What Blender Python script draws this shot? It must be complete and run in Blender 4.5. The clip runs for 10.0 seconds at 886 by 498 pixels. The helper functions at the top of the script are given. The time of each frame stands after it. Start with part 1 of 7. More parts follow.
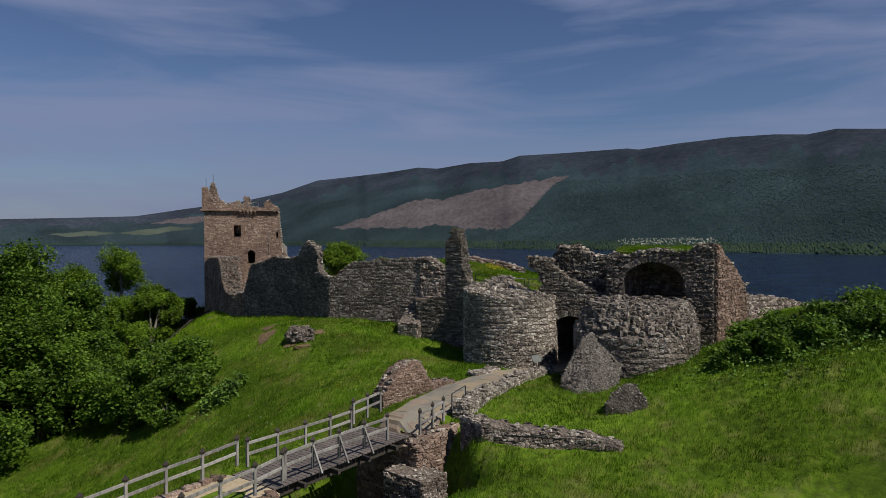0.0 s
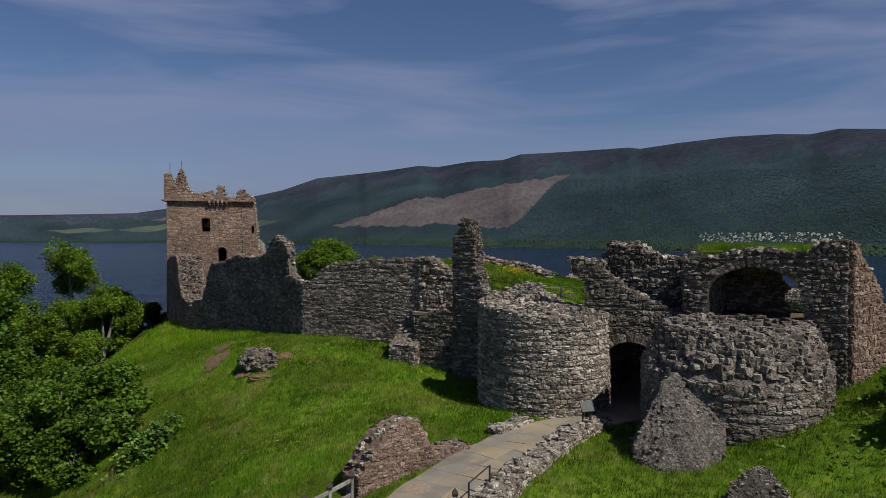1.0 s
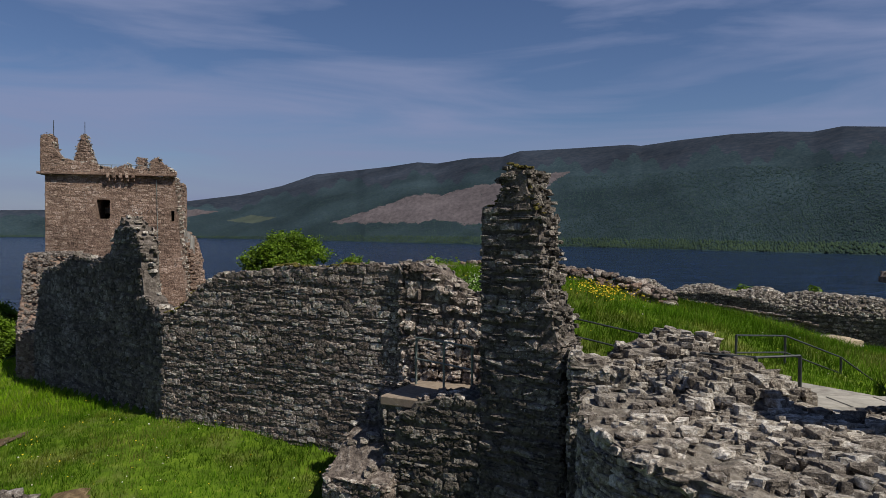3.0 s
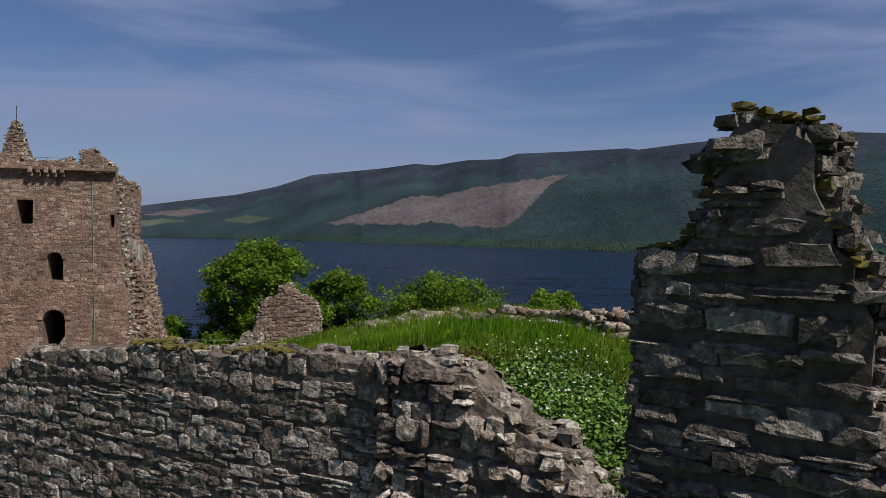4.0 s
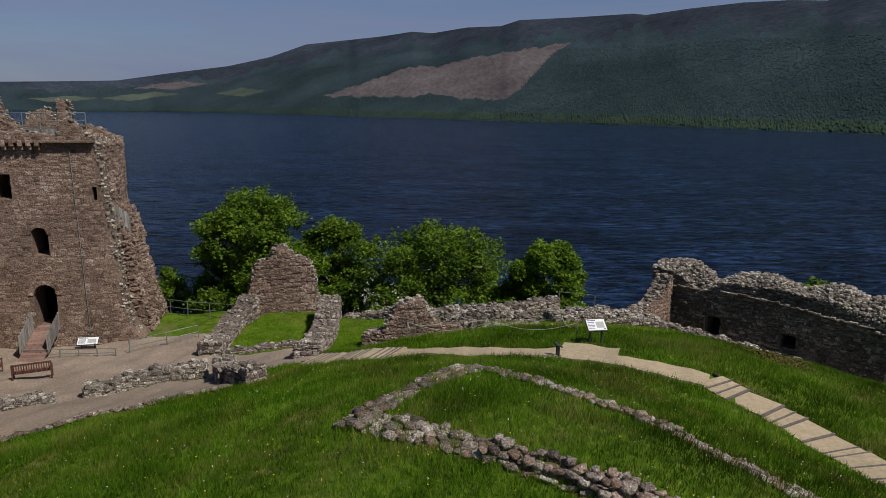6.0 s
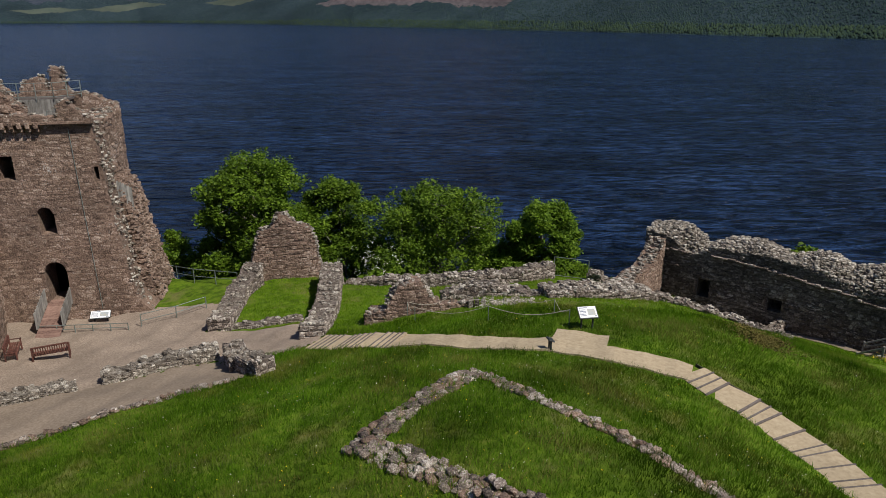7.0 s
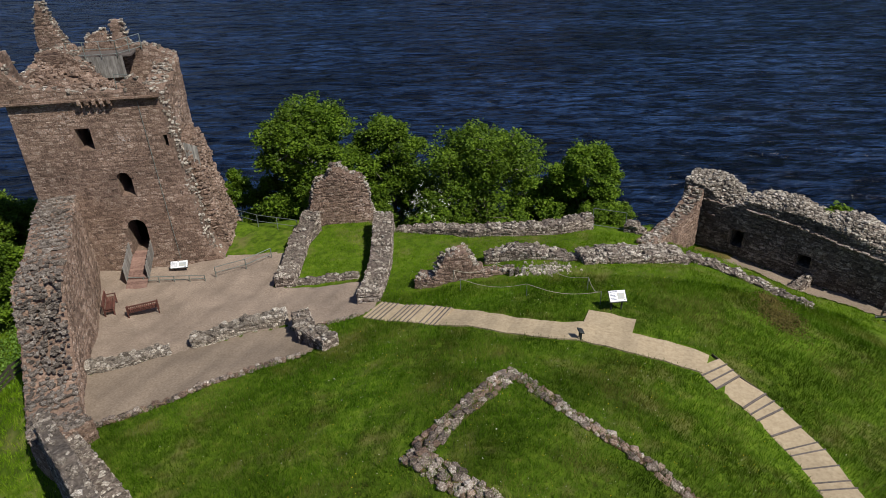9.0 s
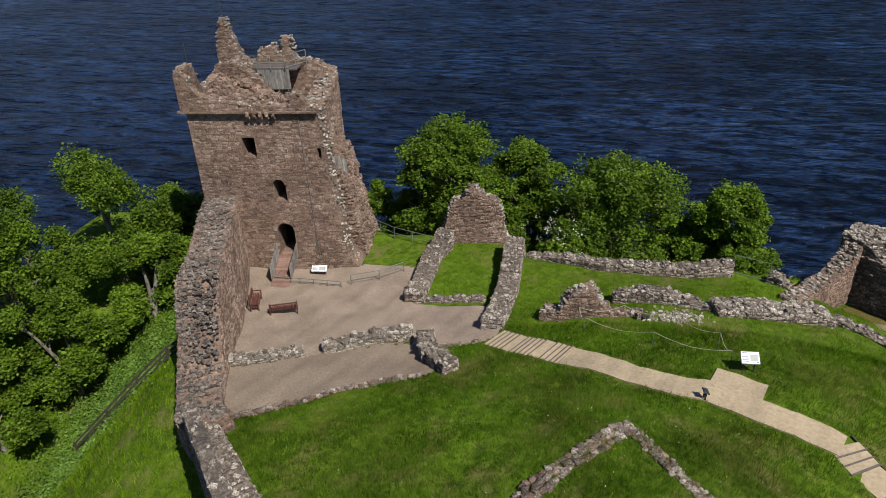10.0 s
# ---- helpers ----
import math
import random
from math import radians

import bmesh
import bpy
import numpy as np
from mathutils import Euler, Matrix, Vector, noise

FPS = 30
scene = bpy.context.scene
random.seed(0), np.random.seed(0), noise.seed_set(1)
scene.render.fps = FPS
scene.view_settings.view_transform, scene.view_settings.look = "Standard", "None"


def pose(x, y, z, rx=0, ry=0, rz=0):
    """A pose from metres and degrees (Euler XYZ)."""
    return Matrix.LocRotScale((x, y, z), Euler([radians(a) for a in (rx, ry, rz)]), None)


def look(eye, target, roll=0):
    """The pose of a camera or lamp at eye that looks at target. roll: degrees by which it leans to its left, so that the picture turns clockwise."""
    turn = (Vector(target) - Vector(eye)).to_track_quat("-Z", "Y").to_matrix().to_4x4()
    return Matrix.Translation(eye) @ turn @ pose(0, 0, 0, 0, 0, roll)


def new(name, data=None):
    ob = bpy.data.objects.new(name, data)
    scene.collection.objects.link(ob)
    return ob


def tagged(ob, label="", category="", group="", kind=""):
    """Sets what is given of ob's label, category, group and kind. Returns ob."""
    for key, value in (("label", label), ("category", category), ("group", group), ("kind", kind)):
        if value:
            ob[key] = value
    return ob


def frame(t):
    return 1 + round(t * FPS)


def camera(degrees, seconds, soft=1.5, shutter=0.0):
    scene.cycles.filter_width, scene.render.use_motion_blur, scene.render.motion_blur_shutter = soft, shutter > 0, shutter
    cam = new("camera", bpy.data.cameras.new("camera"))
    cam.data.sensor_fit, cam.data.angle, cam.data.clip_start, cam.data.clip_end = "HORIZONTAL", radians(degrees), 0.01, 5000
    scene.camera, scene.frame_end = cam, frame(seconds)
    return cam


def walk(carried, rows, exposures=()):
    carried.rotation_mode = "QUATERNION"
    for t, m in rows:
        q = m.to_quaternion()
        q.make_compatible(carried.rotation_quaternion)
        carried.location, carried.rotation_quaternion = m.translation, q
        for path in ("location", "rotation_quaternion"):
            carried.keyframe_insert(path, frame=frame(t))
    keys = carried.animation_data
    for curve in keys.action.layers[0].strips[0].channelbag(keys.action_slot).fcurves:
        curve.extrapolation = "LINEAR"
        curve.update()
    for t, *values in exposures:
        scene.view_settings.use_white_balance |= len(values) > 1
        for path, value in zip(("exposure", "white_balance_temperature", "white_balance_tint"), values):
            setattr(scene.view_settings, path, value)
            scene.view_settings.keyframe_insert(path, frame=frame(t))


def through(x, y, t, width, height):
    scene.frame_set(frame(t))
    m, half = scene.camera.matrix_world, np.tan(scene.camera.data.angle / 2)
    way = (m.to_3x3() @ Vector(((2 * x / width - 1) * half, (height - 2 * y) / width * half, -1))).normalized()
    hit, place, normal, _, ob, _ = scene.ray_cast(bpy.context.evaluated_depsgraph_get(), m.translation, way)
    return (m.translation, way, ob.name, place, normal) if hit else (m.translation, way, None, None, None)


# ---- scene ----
cam = camera(64.9, 10.0, soft=0.6)
PATH = [
    (0, (-0.483, 0.887, 25.951), (-0.461, 2.886, 25.925), -0.1),
    (0.5, (-0.568, 6.885, 25.855), (-0.546, 8.885, 25.827), 0.1),
    (1, (-0.69, 13.088, 25.746), (-0.668, 15.088, 25.716), 0.2),
    (1.5, (-0.777, 19.08, 25.633), (-0.752, 21.08, 25.604), 0.3),
    (2, (-0.77, 24.208, 25.545), (-0.745, 26.208, 25.515), 0.4),
    (2.2, (-0.7, 26.165, 25.466), (-0.674, 28.165, 25.434), 0.3),
    (3.3, (-0.831, 38.556, 25.364), (-0.803, 40.555, 25.325), 0.6),
    (3.5, (-0.91, 40.696, 25.482), (-0.88, 42.695, 25.445), 0.7),
    (3.7, (-0.936, 42.62, 25.702), (-0.905, 44.619, 25.668), 0.7),
    (4, (-1.072, 44.831, 25.998), (-1.036, 46.83, 25.965), 1.0),
    (4.2, (-1.131, 45.98, 26.294), (-1.092, 47.979, 26.265), 0.9),
    (4.5, (-1.114, 46.716, 26.864), (-1.071, 48.716, 26.834), 1.1),
    (5, (-1.017, 46.623, 27.916), (-0.972, 48.615, 27.749), 0.9),
    (5.5, (-0.983, 46.482, 29.627), (-0.94, 48.469, 29.401), 0.7),
    (6, (-0.876, 46.505, 31.525), (-0.835, 48.466, 31.13), 0.6),
    (6.2, (-0.816, 46.553, 32.257), (-0.776, 48.49, 31.762), 0.3),
    (7.3, (-0.791, 46.27, 36.22), (-0.751, 48.121, 35.463), -0.3),
    (7.5, (-0.678, 46.203, 37.013), (-0.644, 47.994, 36.123), -0.7),
    (8, (-0.581, 46.193, 39.433), (-0.555, 47.917, 38.421), -1.3),
    (8.5, (-0.635, 46.121, 41.101), (-0.637, 47.851, 40.096), -1.6),
    (9, (-0.611, 46.14, 41.906), (-0.707, 47.868, 40.905), -1.8),
    (9.5, (-0.503, 46.269, 42.645), (-0.762, 47.985, 41.651), -2.0),
    (10, (-0.56, 46.366, 43.49), (-1.024, 48.045, 42.507), -2.1),
]
LIGHT = [(0, -0.1), (1.0, -0.08), (2.0, 0.08), (2.2, 0.08), (3.5, 0.05), (4.0, 0.1), (4.5, -0.05), (5.0, -0.29), (6.0, -0.24), (7.5, 0.06), (8.5, 0.06), (10, 0.2)]
walk(cam, [(t, look(eye, target, roll)) for t, eye, target, roll in PATH], LIGHT)

# ---- world and sun ----
SUN_DIR = Vector((0.775, -0.632, 1.24)).normalized()
world = bpy.data.worlds.new("sky")
scene.world = world
world.use_nodes = True
wn, wl = world.node_tree.nodes, world.node_tree.links
wn.clear()
sky = wn.new("ShaderNodeTexSky")
sky.sky_type, sky.sun_disc = "NISHITA", False
sky.sun_elevation, sky.sun_rotation = math.asin(SUN_DIR.z), math.atan2(SUN_DIR.x, SUN_DIR.y)
sky.air_density, sky.dust_density, sky.ozone_density = 1.0, 0.25, 3.0
wc = wn.new("ShaderNodeTexCoord")
wm = wn.new("ShaderNodeMapping")
wm.inputs["Scale"].default_value = (1.0, 1.6, 9.0)
wm.inputs["Rotation"].default_value = (0.0, 0.10, 0.3)
wl.new(wc.outputs["Generated"], wm.inputs["Vector"])
cl = wn.new("ShaderNodeTexNoise")
cl.inputs["Scale"].default_value, cl.inputs["Detail"].default_value = 1.7, 9.0
cl.inputs["Roughness"].default_value, cl.inputs["Distortion"].default_value = 0.52, 0.6
wl.new(wm.outputs["Vector"], cl.inputs["Vector"])
cr = wn.new("ShaderNodeMapRange")
cr.inputs["From Min"].default_value, cr.inputs["From Max"].default_value = 0.38, 0.6
cr.inputs["To Max"].default_value = 0.85
wl.new(cl.outputs["Fac"], cr.inputs["Value"])
cm = wn.new("ShaderNodeMix")
cm.data_type = "RGBA"
cm.inputs["B"].default_value = (4.6, 5.15, 6.7, 1)
# thin cloud lies low over the loch, the sky overhead is clear
hz = wn.new("ShaderNodeSeparateXYZ")
wl.new(wc.outputs["Generated"], hz.inputs["Vector"])
cu = wn.new("ShaderNodeMapRange")
cu.inputs["From Min"].default_value, cu.inputs["From Max"].default_value = 0.3, 0.6
cu.inputs["To Min"].default_value, cu.inputs["To Max"].default_value = 1.0, 0.0
wl.new(hz.outputs["Z"], cu.inputs["Value"])
cf = wn.new("ShaderNodeMath")
cf.operation = "MULTIPLY"
wl.new(cr.outputs["Result"], cf.inputs[0])
wl.new(cu.outputs["Result"], cf.inputs[1])
wl.new(cf.outputs[0], cm.inputs["Factor"])
wl.new(sky.outputs["Color"], cm.inputs["A"])
hr = wn.new("ShaderNodeMapRange")
hr.inputs["From Min"].default_value, hr.inputs["From Max"].default_value = 0.0, 0.16
hr.inputs["To Min"].default_value, hr.inputs["To Max"].default_value = 0.75, 0.0
wl.new(hz.outputs["Z"], hr.inputs["Value"])
hm = wn.new("ShaderNodeMix")
hm.data_type = "RGBA"
hm.inputs["B"].default_value = (4.3, 4.6, 5.6, 1)
wl.new(hr.outputs["Result"], hm.inputs["Factor"])
wl.new(cm.outputs["Result"], hm.inputs["A"])
wb = wn.new("ShaderNodeBackground")
wb.inputs["Strength"].default_value = 0.05
wt = wn.new("ShaderNodeMix")
wt.data_type, wt.blend_type = "RGBA", "MULTIPLY"
wt.inputs["Factor"].default_value, wt.inputs["B"].default_value = 1.0, (0.93, 1.0, 1.24, 1)
wl.new(hm.outputs["Result"], wt.inputs["A"])
wl.new(wt.outputs["Result"], wb.inputs["Color"])
wo = wn.new("ShaderNodeOutputWorld")
wl.new(wb.outputs["Background"], wo.inputs["Surface"])

sun = new("sun", bpy.data.lights.new("sun", "SUN"))
sun.data.energy, sun.data.angle, sun.data.color = 5.0, radians(0.6), (1.0, 0.95, 0.86)
sun.matrix_world = look(SUN_DIR * 300, (0, 0, 0))

# ---- materials ----


def paint(name, cols, scale=3.0, rough=0.9, bump=0.3, vary="", big=0.25, big_scale=0.15, spread=0.35, distance=0.05, metal=0.0, stops=None, stretch=(1, 1, 1), spec=0.3, through=0.0, speck=None, dry=None):
    """A procedural surface: a fine pattern of colours, a broad change of tone, relief, and a tone for each piece."""
    m = bpy.data.materials.new(name)
    m.use_nodes = True
    n, l = m.node_tree.nodes, m.node_tree.links
    bsdf = n["Principled BSDF"]
    bsdf.inputs["Roughness"].default_value, bsdf.inputs["Metallic"].default_value = rough, metal
    bsdf.inputs["Specular IOR Level"].default_value = spec
    geo = n.new("ShaderNodeNewGeometry")
    mp = n.new("ShaderNodeMapping")
    mp.inputs["Scale"].default_value = stretch
    l.new(geo.outputs["Position"], mp.inputs["Vector"])
    fine = n.new("ShaderNodeTexNoise")
    fine.inputs["Scale"].default_value, fine.inputs["Detail"].default_value = scale, 7.0
    fine.inputs["Roughness"].default_value = 0.62
    l.new(mp.outputs["Vector"], fine.inputs["Vector"])
    ramp = n.new("ShaderNodeValToRGB")
    e = ramp.color_ramp.elements
    stops = stops or [0.3 + 0.4 * i / max(1, len(cols) - 1) for i in range(len(cols))]
    for i, c in enumerate(cols):
        el = e[i] if i < 2 else e.new(stops[i])
        el.position, el.color = stops[i], (*c, 1)
    value = fine.outputs["Fac"]
    if vary:
        rnd = n.new("ShaderNodeObjectInfo").outputs["Random"] if vary == "object" else geo.outputs["Random Per Island"]
        sp = n.new("ShaderNodeMath")
        sp.operation = "MULTIPLY_ADD"
        l.new(rnd, sp.inputs[0])
        sp.inputs[1].default_value, sp.inputs[2].default_value = spread, -spread / 2
        ad = n.new("ShaderNodeMath")
        l.new(value, ad.inputs[0])
        l.new(sp.outputs[0], ad.inputs[1])
        value = ad.outputs[0]
    l.new(value, ramp.inputs["Fac"])
    broad = n.new("ShaderNodeTexNoise")
    broad.inputs["Scale"].default_value, broad.inputs["Detail"].default_value = big_scale, 4.0
    l.new(geo.outputs["Position"], broad.inputs["Vector"])
    rng = n.new("ShaderNodeMapRange")
    rng.inputs["From Min"].default_value, rng.inputs["From Max"].default_value = 0.3, 0.7
    rng.inputs["To Min"].default_value, rng.inputs["To Max"].default_value = 1 - big, 1 + big
    l.new(broad.outputs["Fac"], rng.inputs["Value"])
    mul = n.new("ShaderNodeMix")
    mul.data_type, mul.blend_type = "RGBA", "MULTIPLY"
    mul.inputs["Factor"].default_value = 1.0
    l.new(ramp.outputs["Color"], mul.inputs["A"])
    l.new(rng.outputs["Result"], mul.inputs["B"])
    colour = mul.outputs["Result"]
    if dry:
        # straw-coloured and dark patches
        pat = n.new("ShaderNodeTexNoise")
        pat.inputs["Scale"].default_value, pat.inputs["Detail"].default_value, pat.inputs["Roughness"].default_value = 0.5, 6.0, 0.65
        l.new(geo.outputs["Position"], pat.inputs["Vector"])
        lim = n.new("ShaderNodeMapRange")
        lim.inputs["From Min"].default_value, lim.inputs["From Max"].default_value = 0.52, 0.7
        lim.inputs["To Max"].default_value = 0.75
        l.new(pat.outputs["Fac"], lim.inputs["Value"])
        straw = n.new("ShaderNodeMix")
        straw.data_type = "RGBA"
        straw.inputs["B"].default_value = (*dry, 1)
        l.new(lim.outputs["Result"], straw.inputs["Factor"])
        l.new(colour, straw.inputs["A"])
        colour = straw.outputs["Result"]
    if speck:
        # pale lichen in small spots, thicker in some places
        spots = n.new("ShaderNodeTexNoise")
        spots.inputs["Scale"].default_value, spots.inputs["Detail"].default_value, spots.inputs["Roughness"].default_value = 17.0, 5.0, 0.7
        l.new(geo.outputs["Position"], spots.inputs["Vector"])
        mix_up = n.new("ShaderNodeMath")
        mix_up.operation = "MULTIPLY_ADD"
        l.new(broad.outputs["Fac"], mix_up.inputs[0])
        mix_up.inputs[1].default_value = 0.45
        l.new(spots.outputs["Fac"], mix_up.inputs[2])
        cut = n.new("ShaderNodeMapRange")
        cut.inputs["From Min"].default_value, cut.inputs["From Max"].default_value = 0.86, 0.93
        cut.inputs["To Max"].default_value = 0.8
        l.new(mix_up.outputs[0], cut.inputs["Value"])
        lich = n.new("ShaderNodeMix")
        lich.data_type = "RGBA"
        lich.inputs["B"].default_value = (*speck, 1)
        l.new(cut.outputs["Result"], lich.inputs["Factor"])
        l.new(colour, lich.inputs["A"])
        colour = lich.outputs["Result"]
    l.new(colour, bsdf.inputs["Base Color"])
    if bump:
        b = n.new("ShaderNodeBump")
        b.inputs["Strength"].default_value, b.inputs["Distance"].default_value = bump, distance
        l.new(fine.outputs["Fac"], b.inputs["Height"])
        l.new(b.outputs["Normal"], bsdf.inputs["Normal"])
        if speck:
            # broken, split faces
            chip = n.new("ShaderNodeTexNoise")
            chip.inputs["Scale"].default_value, chip.inputs["Detail"].default_value, chip.inputs["Roughness"].default_value = 5.5, 4.0, 0.7
            l.new(geo.outputs["Position"], chip.inputs["Vector"])
            c = n.new("ShaderNodeBump")
            c.inputs["Strength"].default_value, c.inputs["Distance"].default_value = 0.9, 0.16
            l.new(chip.outputs["Fac"], c.inputs["Height"])
            l.new(c.outputs["Normal"], b.inputs["Normal"])
    if through:
        tl = n.new("ShaderNodeBsdfTranslucent")
        l.new(mul.outputs["Result"], tl.inputs["Color"])
        mx = n.new("ShaderNodeMixShader")
        mx.inputs["Fac"].default_value = through
        l.new(bsdf.outputs["BSDF"], mx.inputs[1])
        l.new(tl.outputs["BSDF"], mx.inputs[2])
        l.new(mx.outputs["Shader"], n["Material Output"].inputs["Surface"])
    return m


GREY = [(0.032, 0.025, 0.021), (0.155, 0.121, 0.1), (0.31, 0.254, 0.212), (0.68, 0.62, 0.55)]
BROWN = [(0.06, 0.04, 0.031), (0.185, 0.124, 0.093), (0.268, 0.183, 0.138), (0.46, 0.375, 0.31)]
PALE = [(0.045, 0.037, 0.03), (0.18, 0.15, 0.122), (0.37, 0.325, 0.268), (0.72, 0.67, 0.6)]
# UMBER and DARK also carry the shade of walls turned from the sun
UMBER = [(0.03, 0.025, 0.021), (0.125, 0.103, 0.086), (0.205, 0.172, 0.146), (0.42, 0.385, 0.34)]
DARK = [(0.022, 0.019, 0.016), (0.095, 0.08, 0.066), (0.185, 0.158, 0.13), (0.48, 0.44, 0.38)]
STOPS = [0.22, 0.42, 0.58, 0.78]
M = {}
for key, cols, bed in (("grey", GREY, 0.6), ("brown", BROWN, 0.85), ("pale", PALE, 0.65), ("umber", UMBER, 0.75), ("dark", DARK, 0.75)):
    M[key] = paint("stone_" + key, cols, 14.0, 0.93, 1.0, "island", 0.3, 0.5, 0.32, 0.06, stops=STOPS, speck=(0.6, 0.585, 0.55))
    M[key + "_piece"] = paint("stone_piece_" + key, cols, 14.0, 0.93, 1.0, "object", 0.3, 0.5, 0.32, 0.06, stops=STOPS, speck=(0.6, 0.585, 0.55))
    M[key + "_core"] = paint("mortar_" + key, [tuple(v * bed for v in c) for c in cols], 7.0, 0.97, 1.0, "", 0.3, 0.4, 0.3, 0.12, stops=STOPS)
M["turf"] = paint("turf", [(0.038, 0.056, 0.006), (0.06, 0.106, 0.007), (0.095, 0.152, 0.01), (0.14, 0.135, 0.035)], 2.2, 0.95, 0.8, "", 0.35, 0.14, 0.3, 0.15, stops=[0.28, 0.45, 0.6, 0.76], spec=0.1, dry=(0.15, 0.14, 0.05))
M["blade"] = paint("grass_blade", [(0.03, 0.07, 0.004), (0.062, 0.135, 0.006), (0.104, 0.197, 0.01), (0.19, 0.185, 0.05)], 0.3, 0.85, 0.0, "island", 0.5, 0.28, 0.26, stops=[0.27, 0.43, 0.57, 0.72], spec=0.06, through=0.35, dry=(0.2, 0.19, 0.035))
M["lawn"] = paint("short_grass_blade", [(0.076, 0.153, 0.006), (0.126, 0.24, 0.008), (0.172, 0.293, 0.012), (0.24, 0.26, 0.05)], 0.5, 0.85, 0.0, "island", 0.25, 0.4, 0.26, stops=[0.27, 0.43, 0.57, 0.74], spec=0.06, through=0.35)
M["leaf"] = paint("leaf", [(0.062, 0.118, 0.008), (0.122, 0.208, 0.014), (0.195, 0.3, 0.026)], 0.6, 0.6, 0.0, "island", 0.25, 0.3, 0.4, spec=0.3, through=0.5)
M["leaf_dark"] = paint("leaf_dark", [(0.026, 0.052, 0.009), (0.055, 0.102, 0.014), (0.1, 0.165, 0.024)], 0.6, 0.6, 0.0, "island", 0.25, 0.3, 0.4, spec=0.3, through=0.35)
M["leaf_front"] = paint("leaf_front", [(0.042, 0.085, 0.009), (0.09, 0.168, 0.015), (0.155, 0.25, 0.026)], 0.6, 0.6, 0.0, "island", 0.25, 0.3, 0.4, spec=0.3, through=0.45)
M["fern"] = paint("fern", [(0.05, 0.1, 0.012), (0.085, 0.165, 0.02), (0.13, 0.22, 0.035)], 0.6, 0.6, 0.0, "island", 0.2, 0.3, 0.4)
M["blossom"] = paint("blossom", [(0.5, 0.5, 0.4), (0.68, 0.68, 0.58)], 3, 0.8, 0.0, "island")
M["gorse"] = paint("gorse", [(0.5, 0.36, 0.02), (0.7, 0.55, 0.03)], 3, 0.8, 0.0, "island")
M["bark"] = paint("bark", [(0.07, 0.06, 0.05), (0.2, 0.18, 0.15), (0.33, 0.31, 0.28)], 6, 0.95, 0.8, "", 0.2, 0.8, stretch=(1, 1, 0.3))
M["earth"] = paint("earth", [(0.04, 0.026, 0.013), (0.1, 0.066, 0.034), (0.18, 0.13, 0.07)], 6, 0.97, 0.8)
M["gravel"] = paint("sand_path", [(0.29, 0.225, 0.145), (0.37, 0.295, 0.195), (0.43, 0.35, 0.24)], 6, 0.95, 0.25, "", 0.1, 0.5, distance=0.02)
M["cobble"] = paint("cobble_yard", [(0.14, 0.106, 0.08), (0.23, 0.178, 0.137), (0.31, 0.245, 0.192), (0.42, 0.365, 0.305)], 13, 0.95, 0.45, "", 0.18, 0.5, distance=0.012, stops=[0.28, 0.45, 0.6, 0.78])
M["tarmac"] = paint("dry_path", [(0.17, 0.13, 0.096), (0.225, 0.176, 0.132), (0.275, 0.222, 0.168)], 9, 0.95, 0.2, "", 0.16, 0.35, distance=0.01)
M["flag"] = paint("flagstone", [(0.2, 0.18, 0.155), (0.3, 0.28, 0.24), (0.38, 0.35, 0.3)], 4, 0.9, 0.3, "object", 0.15, 0.6, 0.3)
M["wood"] = paint("weathered_wood", [(0.13, 0.12, 0.108), (0.22, 0.208, 0.19), (0.31, 0.295, 0.27)], 9, 0.85, 0.35, "object", 0.15, 0.7, 0.3, 0.01, stretch=(1, 1, 0.25))
M["bench"] = paint("bench_wood", [(0.05, 0.02, 0.016), (0.1, 0.04, 0.03), (0.15, 0.065, 0.05)], 9, 0.6, 0.3, "object", 0.15, 0.7, 0.3, 0.01)
M["deck"] = paint("deck_wood", [(0.075, 0.063, 0.058), (0.11, 0.093, 0.085), (0.145, 0.122, 0.112)], 7, 0.85, 0.3, "object", 0.15, 0.7, 0.2, 0.01)
M["ramp"] = paint("ramp_wood", [(0.13, 0.075, 0.06), (0.19, 0.115, 0.092), (0.24, 0.15, 0.12)], 7, 0.85, 0.3, "object", 0.12, 0.7, 0.3, 0.01)
M["iron"] = paint("painted_iron", [(0.03, 0.035, 0.035), (0.06, 0.065, 0.065)], 9, 0.5, 0.1, metal=0.4)
M["rail"] = paint("galvanised_rail", [(0.16, 0.19, 0.17), (0.26, 0.29, 0.27)], 9, 0.5, 0.1, metal=0.5)
M["dark_wood"] = paint("dark_timber", [(0.03, 0.024, 0.02), (0.06, 0.05, 0.04)], 9, 0.8, 0.3)
M["white"] = paint("sign_panel", [(0.68, 0.69, 0.7), (0.8, 0.8, 0.8)], 4, 0.4, 0.0, big=0.05)
M["ink"] = paint("sign_print", [(0.08, 0.1, 0.16), (0.14, 0.17, 0.25)], 4, 0.5, 0.0)
M["ink_warm"] = paint("sign_picture", [(0.3, 0.36, 0.42), (0.45, 0.42, 0.33)], 8, 0.5, 0.0)
M["rope"] = paint("rope", [(0.4, 0.36, 0.28), (0.5, 0.46, 0.38)], 20, 0.9, 0.3)
M["boulder"] = paint("boulder_stone", [(0.035, 0.029, 0.025), (0.095, 0.081, 0.069), (0.165, 0.142, 0.122), (0.38, 0.35, 0.31)], 11.0, 0.95, 1.0, "island", 0.25, 1.2, 0.2, 0.1, stops=STOPS, speck=(0.42, 0.41, 0.38))
